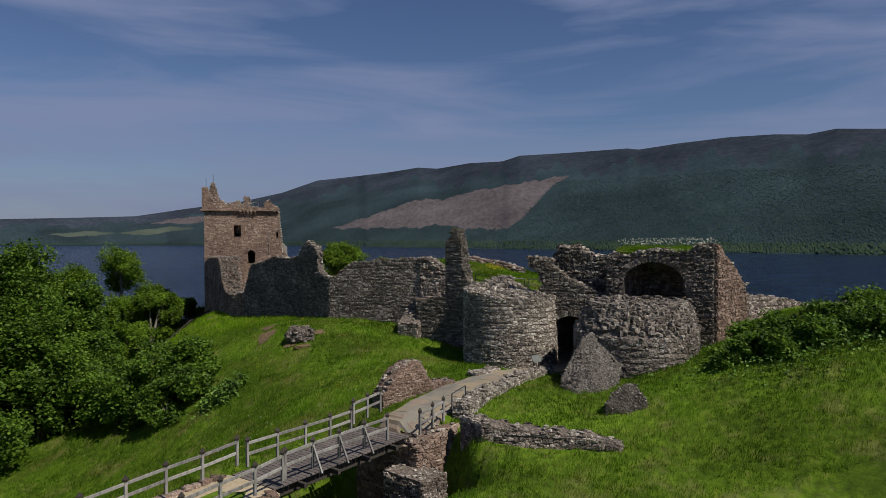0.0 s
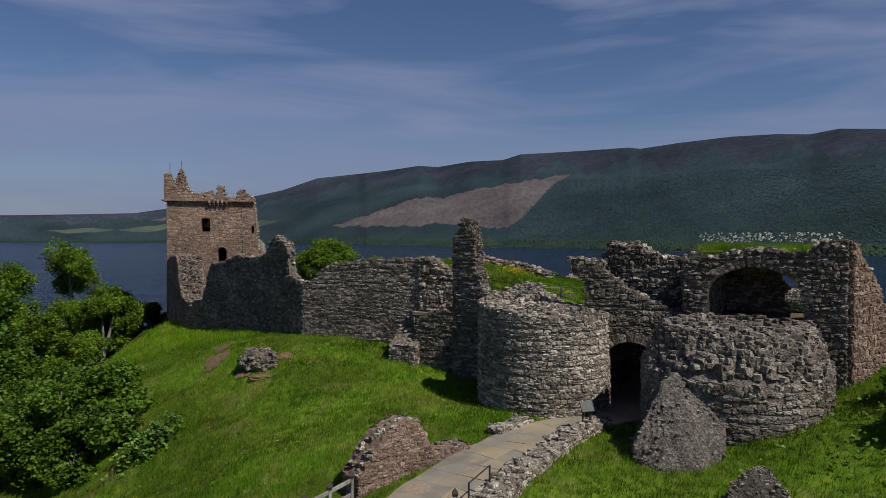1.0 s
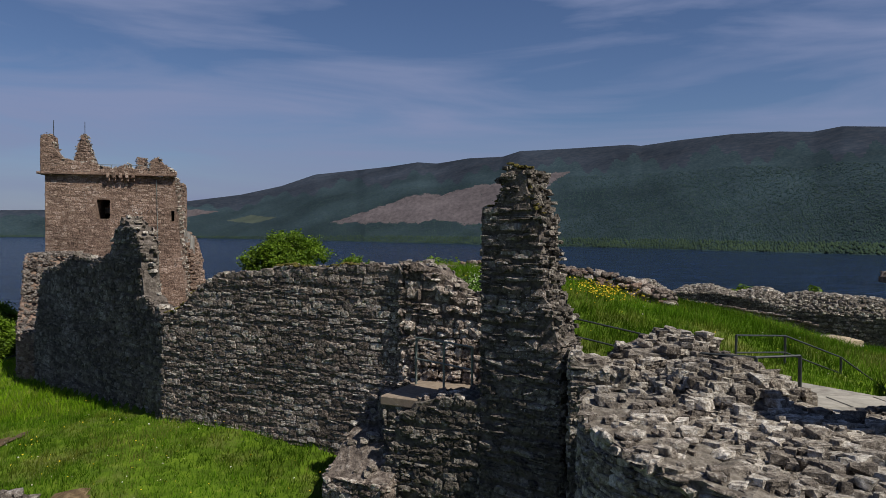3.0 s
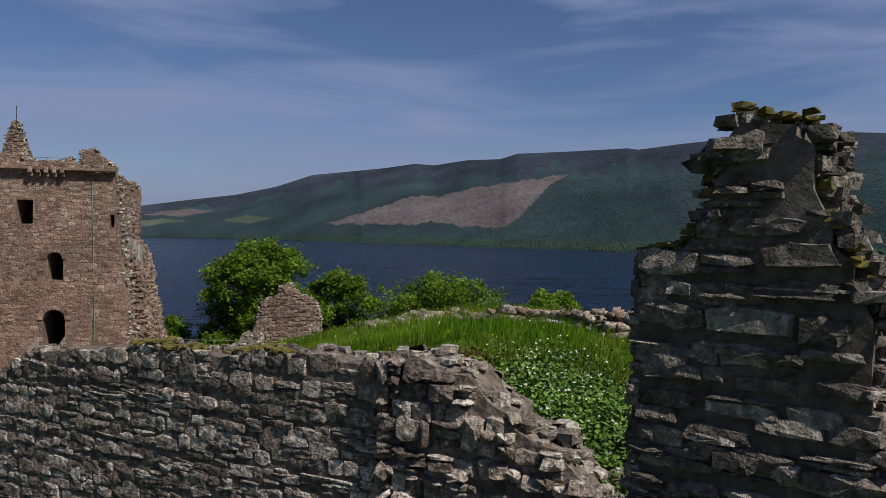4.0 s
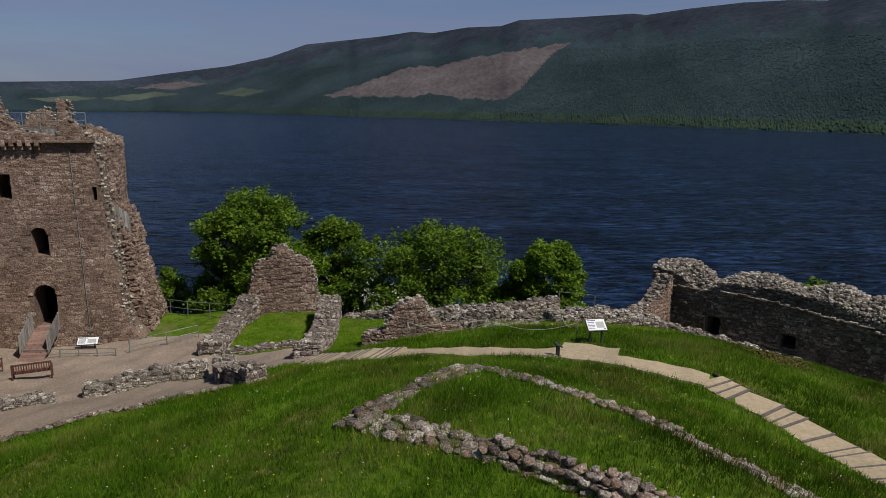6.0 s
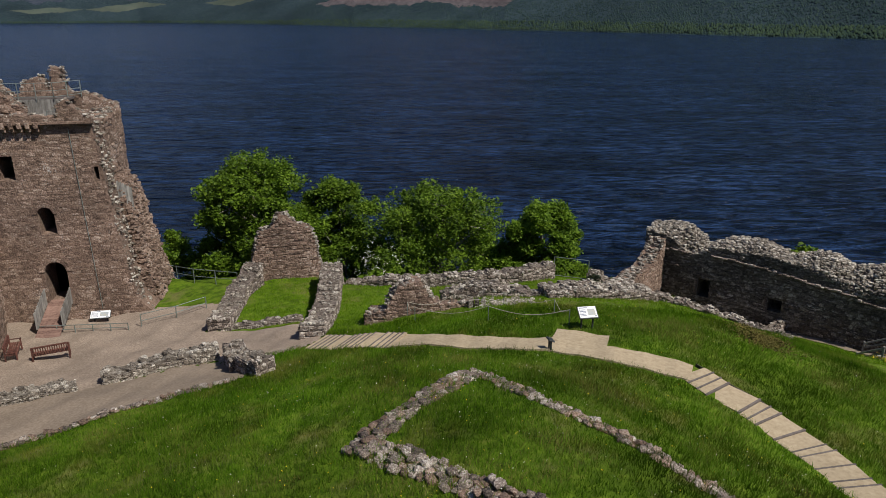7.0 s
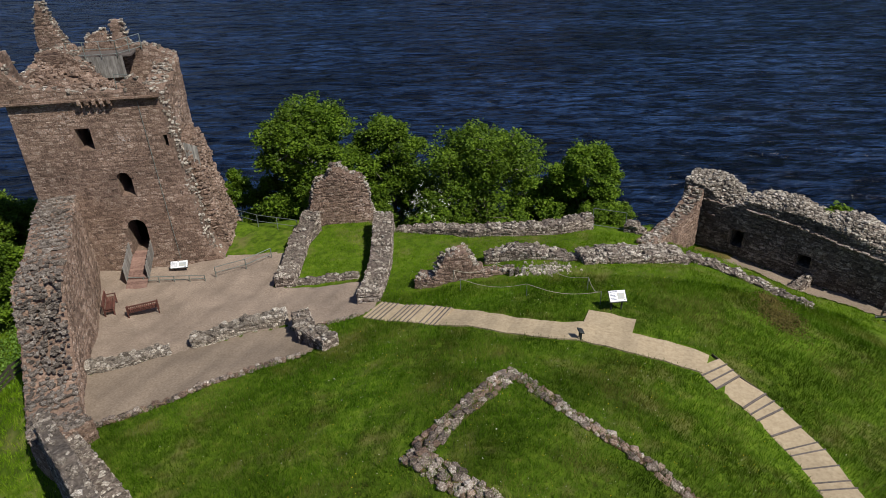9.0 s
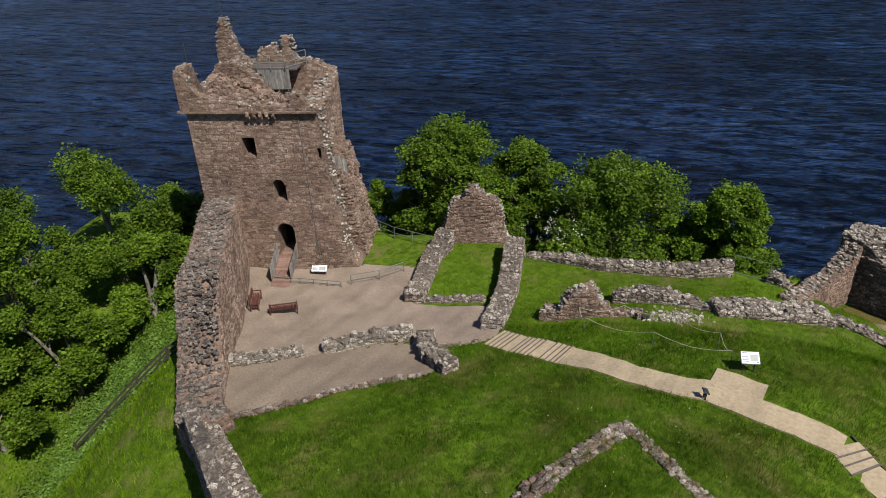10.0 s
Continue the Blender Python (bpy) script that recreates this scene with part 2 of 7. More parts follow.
M["slab"] = paint("paving_slab", [(0.165, 0.15, 0.128), (0.2, 0.182, 0.15), (0.235, 0.2, 0.15), (0.265, 0.212, 0.14)], 0.9, 0.9, 0.2, "object", 0.15, 0.5, 0.4, 0.01)
M["moss"] = paint("moss", [(0.05, 0.05, 0.012), (0.105, 0.088, 0.02), (0.18, 0.14, 0.035)], 9, 1.0, 0.8)
# forest, moor and conifer colours hold the blue haze of distance
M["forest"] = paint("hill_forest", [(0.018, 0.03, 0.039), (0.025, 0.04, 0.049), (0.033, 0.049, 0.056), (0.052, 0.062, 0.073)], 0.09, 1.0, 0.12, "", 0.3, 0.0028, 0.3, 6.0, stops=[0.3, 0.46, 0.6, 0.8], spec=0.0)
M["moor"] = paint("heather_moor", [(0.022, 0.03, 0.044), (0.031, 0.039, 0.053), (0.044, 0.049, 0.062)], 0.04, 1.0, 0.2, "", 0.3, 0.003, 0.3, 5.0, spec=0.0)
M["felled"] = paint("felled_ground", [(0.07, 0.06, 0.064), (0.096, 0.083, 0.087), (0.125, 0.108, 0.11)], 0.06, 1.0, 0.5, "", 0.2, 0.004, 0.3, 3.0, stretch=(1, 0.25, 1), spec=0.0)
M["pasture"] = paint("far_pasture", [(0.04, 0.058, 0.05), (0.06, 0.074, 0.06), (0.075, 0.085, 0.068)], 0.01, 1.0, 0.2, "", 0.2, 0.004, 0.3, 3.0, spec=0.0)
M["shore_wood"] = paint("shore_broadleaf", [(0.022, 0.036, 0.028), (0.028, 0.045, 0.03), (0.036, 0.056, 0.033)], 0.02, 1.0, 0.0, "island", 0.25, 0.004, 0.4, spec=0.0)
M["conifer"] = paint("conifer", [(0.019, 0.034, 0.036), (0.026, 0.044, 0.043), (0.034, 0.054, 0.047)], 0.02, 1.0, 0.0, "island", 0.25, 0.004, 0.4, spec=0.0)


def water_material():
    m = bpy.data.materials.new("loch_water")
    m.use_nodes = True
    n, l = m.node_tree.nodes, m.node_tree.links
    bsdf = n["Principled BSDF"]
    bsdf.inputs["Roughness"].default_value, bsdf.inputs["IOR"].default_value = 0.15, 1.33
    bsdf.inputs["Specular IOR Level"].default_value = 0.1
    geo = n.new("ShaderNodeNewGeometry")
    heights = []
    for scale, stretch, dist, turn in ((0.11, (0.45, 1.6, 1), 0.7, 0.16), (0.34, (0.5, 1.4, 1), 0.8, 0.1), (1.0, (0.7, 1.3, 1), 0.5, 0.25)):
        mp = n.new("ShaderNodeMapping")
        mp.inputs["Scale"].default_value, mp.inputs["Rotation"].default_value = stretch, (0, 0, turn)
        l.new(geo.outputs["Position"], mp.inputs["Vector"])
        t = n.new("ShaderNodeTexNoise")
        t.inputs["Scale"].default_value, t.inputs["Detail"].default_value, t.inputs["Distortion"].default_value = scale, 4.0, dist
        l.new(mp.outputs["Vector"], t.inputs["Vector"])
        heights.append((t.outputs["Fac"], 0.75 / scale ** 0.9))
    total = None
    for out, k in heights:
        a = n.new("ShaderNodeMath")
        a.operation = "MULTIPLY_ADD"
        l.new(out, a.inputs[0])
        a.inputs[1].default_value = k
        if total is None:
            a.inputs[2].default_value = 0
        else:
            l.new(total, a.inputs[2])
        total = a.outputs[0]
    b = n.new("ShaderNodeBump")
    b.inputs["Strength"].default_value, b.inputs["Distance"].default_value = 1.0, 0.9
    l.new(total, b.inputs["Height"])
    l.new(b.outputs["Normal"], bsdf.inputs["Normal"])
    # foam on a few crests
    mp = n.new("ShaderNodeMapping")
    mp.inputs["Scale"].default_value, mp.inputs["Rotation"].default_value = (0.45, 1.0, 1), (0, 0, 0.12)
    l.new(geo.outputs["Position"], mp.inputs["Vector"])
    f = n.new("ShaderNodeTexNoise")
    f.inputs["Scale"].default_value, f.inputs["Detail"].default_value, f.inputs["Roughness"].default_value = 0.5, 5.0, 0.7
    l.new(mp.outputs["Vector"], f.inputs["Vector"])
    r = n.new("ShaderNodeMapRange")
    r.inputs["From Min"].default_value, r.inputs["From Max"].default_value = 0.752, 0.775
    l.new(f.outputs["Fac"], r.inputs["Value"])
    mix = n.new("ShaderNodeMix")
    mix.data_type = "RGBA"
    mix.inputs["B"].default_value = (0.6, 0.63, 0.66, 1)
    # sky reflections on the waves are put into the base colour, light and dark
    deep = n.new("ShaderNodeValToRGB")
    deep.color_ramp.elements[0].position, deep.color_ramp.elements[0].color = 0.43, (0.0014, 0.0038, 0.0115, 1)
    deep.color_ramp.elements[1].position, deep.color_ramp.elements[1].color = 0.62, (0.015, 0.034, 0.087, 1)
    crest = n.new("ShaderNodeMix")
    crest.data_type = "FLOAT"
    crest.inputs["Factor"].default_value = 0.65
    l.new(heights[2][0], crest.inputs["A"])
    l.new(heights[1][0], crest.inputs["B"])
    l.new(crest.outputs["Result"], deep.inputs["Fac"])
    # gusts: long darker and lighter streaks of sheen put into the colour
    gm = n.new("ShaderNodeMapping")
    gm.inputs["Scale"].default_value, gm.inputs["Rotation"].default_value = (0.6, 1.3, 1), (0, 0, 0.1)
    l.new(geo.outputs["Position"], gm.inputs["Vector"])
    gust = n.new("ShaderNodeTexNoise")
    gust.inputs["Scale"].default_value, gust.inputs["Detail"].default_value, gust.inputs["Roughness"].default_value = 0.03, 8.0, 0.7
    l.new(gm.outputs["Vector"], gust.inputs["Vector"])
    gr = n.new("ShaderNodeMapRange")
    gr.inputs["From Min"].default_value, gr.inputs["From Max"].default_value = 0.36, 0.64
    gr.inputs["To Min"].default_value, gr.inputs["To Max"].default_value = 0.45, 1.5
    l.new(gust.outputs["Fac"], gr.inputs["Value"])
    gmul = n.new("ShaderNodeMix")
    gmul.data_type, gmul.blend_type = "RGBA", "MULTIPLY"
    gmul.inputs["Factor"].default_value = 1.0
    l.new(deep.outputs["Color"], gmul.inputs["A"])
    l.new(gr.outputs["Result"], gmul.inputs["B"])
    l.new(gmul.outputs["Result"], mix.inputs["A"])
    l.new(r.outputs["Result"], mix.inputs["Factor"])
    l.new(mix.outputs["Result"], bsdf.inputs["Base Color"])
    return m


M["water"] = water_material()

# ---- mesh helpers ----
RNG = np.random.default_rng(7)


def mesh_of(name, chunks):
    """One mesh of chunks (vertices, faces), faces as arrays of triangles or quads."""
    vs, idx, starts, n, at = [], [], [], 0, 0
    for v, f in chunks:
        v, f = np.asarray(v, np.float32), np.asarray(f, np.int32)
        if not len(f):
            continue
        vs.append(v)
        idx.append((f + n).ravel())
        starts.append(at + np.arange(len(f)) * f.shape[1])
        n, at = n + len(v), at + f.size
    me = bpy.data.meshes.new(name)
    if not vs:
        return me
    v, i, s = np.concatenate(vs), np.concatenate(idx), np.concatenate(starts)
    me.vertices.add(len(v))
    me.vertices.foreach_set("co", v.ravel())
    me.loops.add(len(i))
    me.loops.foreach_set("vertex_index", i)
    me.polygons.add(len(s))
    me.polygons.foreach_set("loop_start", s.astype(np.int32))
    me.update(calc_edges=True)
    return me


def solid(name, chunks, material, parent=None, label="", smooth=False):
    me = mesh_of(name, chunks)
    me.materials.append(material)
    me.polygons.foreach_set("use_smooth", np.full(len(me.polygons), smooth))
    ob = new(name, me)
    if parent:
        ob.parent = parent
    if label:
        ob["label"] = label
    return ob


def thing(name, label, category, group="", kind="", at=(0, 0, 0)):
    ob = new(name)
    ob.location = at
    return tagged(ob, label, category, group, kind)


def box(c, size, turn=0.0, bevel=0.0, tilt=None):
    """A box chunk round its centre, its edges cut off by bevel, turned about z (radians)."""
    bm = bmesh.new()
    bmesh.ops.create_cube(bm, size=1.0)
    for v in bm.verts:
        v.co = Vector((v.co.x * size[0], v.co.y * size[1], v.co.z * size[2]))
    if bevel:
        bmesh.ops.bevel(bm, geom=bm.edges[:], offset=bevel, segments=1, affect="EDGES")
    bmesh.ops.triangulate(bm, faces=bm.faces[:])
    m = Matrix.Translation(c) @ Matrix.Rotation(turn, 4, "Z")
    if tilt is not None:
        m = m @ tilt
    v = [tuple(m @ q.co) for q in bm.verts]
    bm.verts.index_update()
    f = [[q.index for q in p.verts] for p in bm.faces]
    bm.free()
    return np.array(v), np.array(f)


def beam(a, b, w, h, bevel=0.0):
    """A bar of section w x h from a to b."""
    a, b = Vector(a), Vector(b)
    d = b - a
    m = d.to_track_quat("X", "Z").to_matrix().to_4x4()
    v, f = box((0, 0, 0), (d.length, w, h), 0, bevel)
    return np.array([tuple((a + b) / 2 + m.to_3x3() @ Vector(q)) for q in v]), f


def tube(points, radii, sides=6, cap=True):
    """A round, tapering limb along points."""
    p = np.array(points, float)
    r = np.broadcast_to(np.array(radii, float), (len(p),))
    t = np.gradient(p, axis=0)
    t /= np.linalg.norm(t, axis=1)[:, None] + 1e-9
    up = np.where(np.abs(t[:, 2:3]) > 0.9, [[1.0, 0, 0]], [[0, 0, 1.0]])
    a = np.cross(t, up)
    a /= np.linalg.norm(a, axis=1)[:, None] + 1e-9
    b = np.cross(t, a)
    ang = np.arange(sides) * 2 * np.pi / sides
    v = (p[:, None] + r[:, None, None] * (np.cos(ang)[None, :, None] * a[:, None] + np.sin(ang)[None, :, None] * b[:, None])).reshape(-1, 3)
    f = []
    for i in range(len(p) - 1):
        for k in range(sides):
            q = (k + 1) % sides
            f.append((i * sides + k, i * sides + q, (i + 1) * sides + q, (i + 1) * sides + k))
    return v, np.array(f)


def hull(points):
    bm = bmesh.new()
    vs = [bm.verts.new(p) for p in points]
    bmesh.ops.convex_hull(bm, input=vs)
    bmesh.ops.delete(bm, geom=[v for v in bm.verts if not v.link_faces], context="VERTS")
    bmesh.ops.triangulate(bm, faces=bm.faces[:])
    bm.verts.index_update()
    v, f = np.array([tuple(q.co) for q in bm.verts]), np.array([[q.index for q in p.verts] for p in bm.faces])
    bm.free()
    return v, f


ROCKS = []
for _ in range(12):
    d = np.array([(a, b, c) for a in (-1, 1) for b in (-1, 1) for c in (-1, 1)], float) * RNG.uniform(0.45, 1.0, (8, 3))
    d = np.concatenate([d, RNG.uniform(-1, 1, (3, 3)) * (1.0, 1.0, 1.05)])
    ROCKS.append(hull(d))


def rocks(pos, size, flat=0.6):
    """Loose stones at the places pos, about size across."""
    pos, size = np.asarray(pos, float).reshape(-1, 3), np.broadcast_to(size, (len(pos),))
    kind, out = RNG.integers(0, len(ROCKS), len(pos)), []
    for k, (v, f) in enumerate(ROCKS):
        who = np.nonzero(kind == k)[0]
        if not len(who):
            continue
        ang = RNG.uniform(0, 6.28, len(who))
        s = np.stack([RNG.uniform(0.75, 1.3, len(who)), RNG.uniform(0.6, 1.0, len(who)), np.full(len(who), flat) * RNG.uniform(0.7, 1.2, len(who))], 1) * size[who, None] / 2
        q = v[None] * s[:, None]
        c, n = np.cos(ang)[:, None], np.sin(ang)[:, None]
        q = np.stack([q[..., 0] * c - q[..., 1] * n, q[..., 0] * n + q[..., 1] * c, q[..., 2]], -1) + pos[who, None]
        out.append((q.reshape(-1, 3), (f[None] + (np.arange(len(who)) * len(v))[:, None, None]).reshape(-1, 3)))
    return out


# ---- the lie of the land ----
HILL_OUT = [-0.24, 1.51, -1.27, -2.96, -4.23, -8.37, -3.51, -0.21, -6.46, 0.67, 1.03, 5.72, 0.52, 2.11, -1.73, 2.74, 0.32, -1.46, 0.15, -0.13, 2.83, -0.2, 2.8, 0.76, -0.87, -0.57, -0.47, -0.72, 0.44, -0.17, 0.54, 3.8, 4.54, 1.46, 5.32, 1.41]
# smaller swells and hollows: place, height
SWELLS = [(13, 66, -0.85), (16, 73, 0.36), (2, 79.5, 0.41), (-6, 61.5, -0.19), (2, 73, -0.28), (0.5, 67.5, 0.31), (7.5, 66.5, -0.16), (-12, 86, 0.17), (21, 83, -0.5), (12.5, 35.0, 0.6), (14.0, 28.0, 0.7), (-23.5, 49.5, -0.9), (-17.0, 44.0, -0.4), (-26.5, 72.0, 0.8), (-10.0, 49.5, 0.35), (2.0, 61.0, 0.14)]
HILL_IN = [-0.2, -0.08, 0.38, -0.65, -0.89, -0.49, 0.21, 0.64, -0.49, 0.01, 0.88, 3.33, 1.34, 0.38, -0.83, -0.41, 1.0, 0.15, 2.09, -0.39, 0.3, 0.64, 0.03, -1.11, -1.83]
CURTAIN = [(-28.0, 86.0), (-25.6, 80.0), (-22.6, 73.4), (-18.2, 66.4), (-9.2, 57.2), (-1.6, 53.4), (0.5, 51.6), (3.0, 48.6), (5.0, 45.8), (8.0, 44.2), (15.0, 41.0), (17.6, 41.8), (21.5, 47.0), (33.0, 55.0), (60.0, 62.0), (60.0, 130.0), (-28.0, 130.0)]


def mounds(x, y, xs, ys, heights, base):
    z, k = np.full(np.shape(x), base), 0
    for a in xs:
        for b in ys:
            z = z + heights[k] * np.exp(-((x - a) ** 2 + (y - b) ** 2) / 162.0)
            k += 1
    return z


def signed(x, y, poly):
    """Distance to the polygon's edge, positive inside."""
    p = np.array(poly)
    d, inside = np.full(np.shape(x), 1e9), np.zeros(np.shape(x), bool)
    for (ax, ay), (bx, by) in zip(p, np.roll(p, -1, 0)):
        ex, ey = bx - ax, by - ay
        t = np.clip(((x - ax) * ex + (y - ay) * ey) / (ex * ex + ey * ey), 0, 1)
        d = np.minimum(d, np.hypot(x - ax - t * ex, y - ay - t * ey))
        cross = (ay > y) != (by > y)
        inside ^= cross & (x < ax + (y - ay) * ex / (ey if ey else 1e-9))
    return np.where(inside, d, -d)


def ease(t):
    t = np.clip(t, 0, 1)
    return t * t * (3 - 2 * t)


def land(x, y):
    x, y = np.asarray(x, float), np.asarray(y, float)
    out = mounds(x, y, (-36, -24, -12, 0, 12, 24), (14, 26, 38, 50, 62, 74), HILL_OUT, 16.0)
    inn = mounds(x, y, (-24, -12, 0, 12, 24), (46, 57, 68, 79, 90), HILL_IN, 19.0)
    w = ease((signed(x, y, CURTAIN) + 0.5) / 1.0)
    z = out * (1 - w) + inn * w
    for a, b, h in SWELLS:
        z = z + h * np.exp(-((x - a) ** 2 + (y - b) ** 2) / 32.0)
    # the ditch under the bridge
    ux, uy = 0.66, 0.75
    along = (x + 3.9) * ux + (y - 27.3) * uy
    across = (x + 3.9) * uy - (y - 27.3) * ux
    z = z - 5.2 * np.exp(-((along - 0.25) / 3.65) ** 10) * np.exp(-(np.maximum(0, across - 2.3) / 1.3) ** 2) * np.exp(-(np.maximum(0, -across - 3.0) / 2.5) ** 2)
    # the ditch runs on in front of the far abutment
    z = z - 2.6 * np.exp(-(((x + 0.8) / 1.5) ** 4 + ((y - 29.2) / 2.0) ** 4))
    # the gate passage is level and cut through the bank
    run, off = (x - 7.2) * 0.469 + (y - 42.0) * 0.883, np.abs((x - 7.2) * 0.883 - (y - 42.0) * 0.469)
    cut = ease((2.1 - off) / 0.8) * ease((run + 1.5) / 1.5) * ease((13.0 - run) / 5.0)
    z = z * (1 - cut) + (18.3 + 0.05 * run) * cut
    # the sunken yard along the south range
    run, off = (x - 14.3) * 0.737 - (y - 90.67) * 0.676, (14.3 - x) * 0.676 + (90.67 - y) * 0.737
    cut = ease((4.6 - 0.2 * run - off) / 0.9) * ease((off + 2.5) / 1.0) * ease((run + 1.5) / 1.0) * ease((20.0 - run) / 3.0)
    z = z * (1 - cut) + np.minimum(z, 16.9) * cut
    # unevenness of the turf
    z = z + 0.07 * np.sin(x * 1.3 + 0.7 * np.sin(y * 0.9)) * np.sin(y * 1.1 + np.sin(x * 0.6)) + 0.04 * np.sin(2.9 * x + y) * np.sin(2.3 * y - 1.7 * x)
    # banks down to the loch
    shore_y = np.where(x > 15, 91.0 - (x - 15) * 0.55, 89.2 + 1.8 * ease((x - 8) / 7) + 0.4 * np.sin(x * 0.4)) + 2.2 * ease((-7 - x) / 2) + 3.0 * ease((-16 - x) / 8)
    z = z + (-4.0 - z) * ease((y - shore_y + 2.5) / 22.0) * ease((y - shore_y) / 1.5)
    shore_x = -45.0 - 0.12 * np.maximum(0, 60 - y)
    z = z + (-4.0 - z) * ease((shore_x - x) / 22.0) * (y > -400)
    return z


def gz(x, y):
    return float(land(np.array([x]), np.array([y]))[0])


fine_x, fine_y = np.arange(-48, 34.01, 0.5), np.arange(6, 114.01, 0.5)
gx = np.concatenate([[-1500, -700, -350, -200, -130, -95, -78, -68, -60, -55, -51], fine_x, [36, 39, 43, 48, 55, 65, 80, 100, 140, 220, 400, 900, 2500]])
gy = np.concatenate([[-2500, -900, -400, -180, -90, -45, -22, -8, 0], fine_y, [118, 124, 132, 150, 200]])
X, Y = np.meshgrid(gx, gy)
Z = land(X, Y)
NX, NY = len(gx), len(gy)
cells = (np.arange(NY - 1)[:, None] * NX + np.arange(NX - 1)[None]).ravel()
ground = solid("ground", [(np.stack([X, Y, Z], -1).reshape(-1, 3), np.stack([cells, cells + 1, cells + NX + 1, cells + NX], 1))], M["turf"], smooth=True)
tagged(ground, "uneven green grass headland sloping to the loch", "ground", kind="structure")

wx = np.array([-4900, -2500, -1200, -600, -300, -150, 0, 150, 300, 600, 1200, 2500, 4900.0])
wy = np.array([-300, 0, 60, 120, 200, 350, 600, 1000, 1800, 3000, 4950.0])
X, Y = np.meshgrid(wx, wy)
cells = (np.arange(len(wy) - 1)[:, None] * len(wx) + np.arange(len(wx) - 1)[None]).ravel()
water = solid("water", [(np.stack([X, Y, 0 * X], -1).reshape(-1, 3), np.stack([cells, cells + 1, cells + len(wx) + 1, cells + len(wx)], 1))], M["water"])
tagged(water, "dark blue wind-ruffled loch with small whitecaps", "water", kind="structure")

# ---- far shore ----
SHORE_AZ, SHORE_D = [-60, -30, -21, -13, -5.6, 6, 15, 23, 33, 45, 70], [4500, 4500, 4450, 3500, 2550, 1900, 1650, 1440, 1290, 1200, 1150]
RIDGE_AZ = [-60, -31.8, -27.7, -23.2, -19.6, -15.4, -12.3, -9.6, -6.0, -3.7, -1.4, 0.2, 2.8, 5.5, 6.9, 10.6, 15.4, 16.3, 19.3, 22.9, 26.0, 28.2, 30.0, 33.0, 45, 70]
RIDGE_EL = [1.5, 1.5, 1.64, 1.82, 2.43, 3.06, 3.81, 4.8, 5.25, 5.54, 5.92, 5.83, 6.27, 6.39, 6.83, 6.98, 7.2, 7.08, 7.44, 7.72, 7.74, 7.59, 7.86, 7.61, 7.6, 7.4]
CLEARING = [(-8.6, 0.9), (-4.6, 2.2), (-1.6, 3.3), (0.6, 3.3), (3.2, 4.0), (10.9, 5.2), (9.3, 4.2), (8.2, 3.0), (7.0, 1.7), (5.7, 0.8), (2.2, 0.9), (0.2, 1.25), (-1.6, 0.95)]
FIELDS = [[(-16.5, 1.0), (-14.6, 1.45), (-12.6, 1.3), (-14.5, 0.8)], [(-24.5, 0.55), (-20.8, 1.05), (-19.0, 0.95), (-22.6, 0.35)], [(-29.0, 0.45), (-26.0, 0.7), (-24.5, 0.5), (-27.5, 0.25)]]
RED = [(-22.2, 1.3), (-19.5, 1.8), (-17.0, 1.75), (-19.2, 1.25)]


def hill_point(az, p):
    """The hillside at the bearing az (degrees), p from the shore (0) to the ridge (1)."""
    d0 = np.interp(az, SHORE_AZ, SHORE_D)
    d1 = np.minimum(d0 * 1.75 + 250, 4880)
    top = 26 + d1 * np.tan(np.radians(np.interp(az, RIDGE_AZ, RIDGE_EL)))
    d = d0 + (d1 - d0) * p
    rough = 5 * np.sin(az * 0.55 + 3 * p) * np.sin(p * 7 + az * 0.4) + 1.5 * np.sin(az * 1.7 + 4 * np.sin(p * 5)) * np.sin(p * 13 + az * 0.7)
    z = -3 + (top + 3) * (0.85 * p ** 0.95 + 0.15 * p * p) + rough * np.sin(np.pi * np.clip(p, 0, 1)) * np.minimum(1, d0 / 1500)
    return d * np.sin(np.radians(az)), d * np.cos(np.radians(az)), z


az, pp = np.meshgrid(np.arange(-58, 68.01, 0.17), np.linspace(0, 1, 110))
hx, hy, hz = hill_point(az, pp)
hv = np.stack([hx, hy, hz], -1)
na = az.shape[1]
bx, by, bz = hill_point(az[0], np.ones(na))
hv = np.concatenate([hv.reshape(-1, 3), np.stack([bx * 1.015, by * 1.015, bz * 0.5], -1)])
nr = az.shape[0] + 1
cells = (np.arange(nr - 1)[:, None] * na + np.arange(na - 1)[None]).ravel()
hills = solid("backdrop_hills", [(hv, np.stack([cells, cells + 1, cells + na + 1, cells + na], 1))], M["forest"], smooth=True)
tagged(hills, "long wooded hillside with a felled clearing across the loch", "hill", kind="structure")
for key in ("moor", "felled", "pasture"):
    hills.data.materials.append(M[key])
el = np.degrees(np.arctan2(hz - 26, np.hypot(hx, hy)))
jit = 0.07 * np.sin(az * 3.1) + 0.04 * np.sin(az * 7 + el * 5)
which = np.zeros(az.shape, np.int32)
which[(pp + 0.09 * np.sin(az * 1.1) + 0.05 * np.sin(az * 4.3)) > 0.74] = 1
which[signed(az, el + jit * 0.5, RED) > 0] = 2
for f in FIELDS:
    which[signed(az, el + jit * 0.3, f) > 0] = 3
which[signed(az + jit, el + jit, CLEARING) > 0] = 2
cellmat = np.concatenate([which[:-1, :-1], which[-1:, :-1]]).ravel()
hills.data.polygons.foreach_set("material_index", cellmat.astype(np.int32))

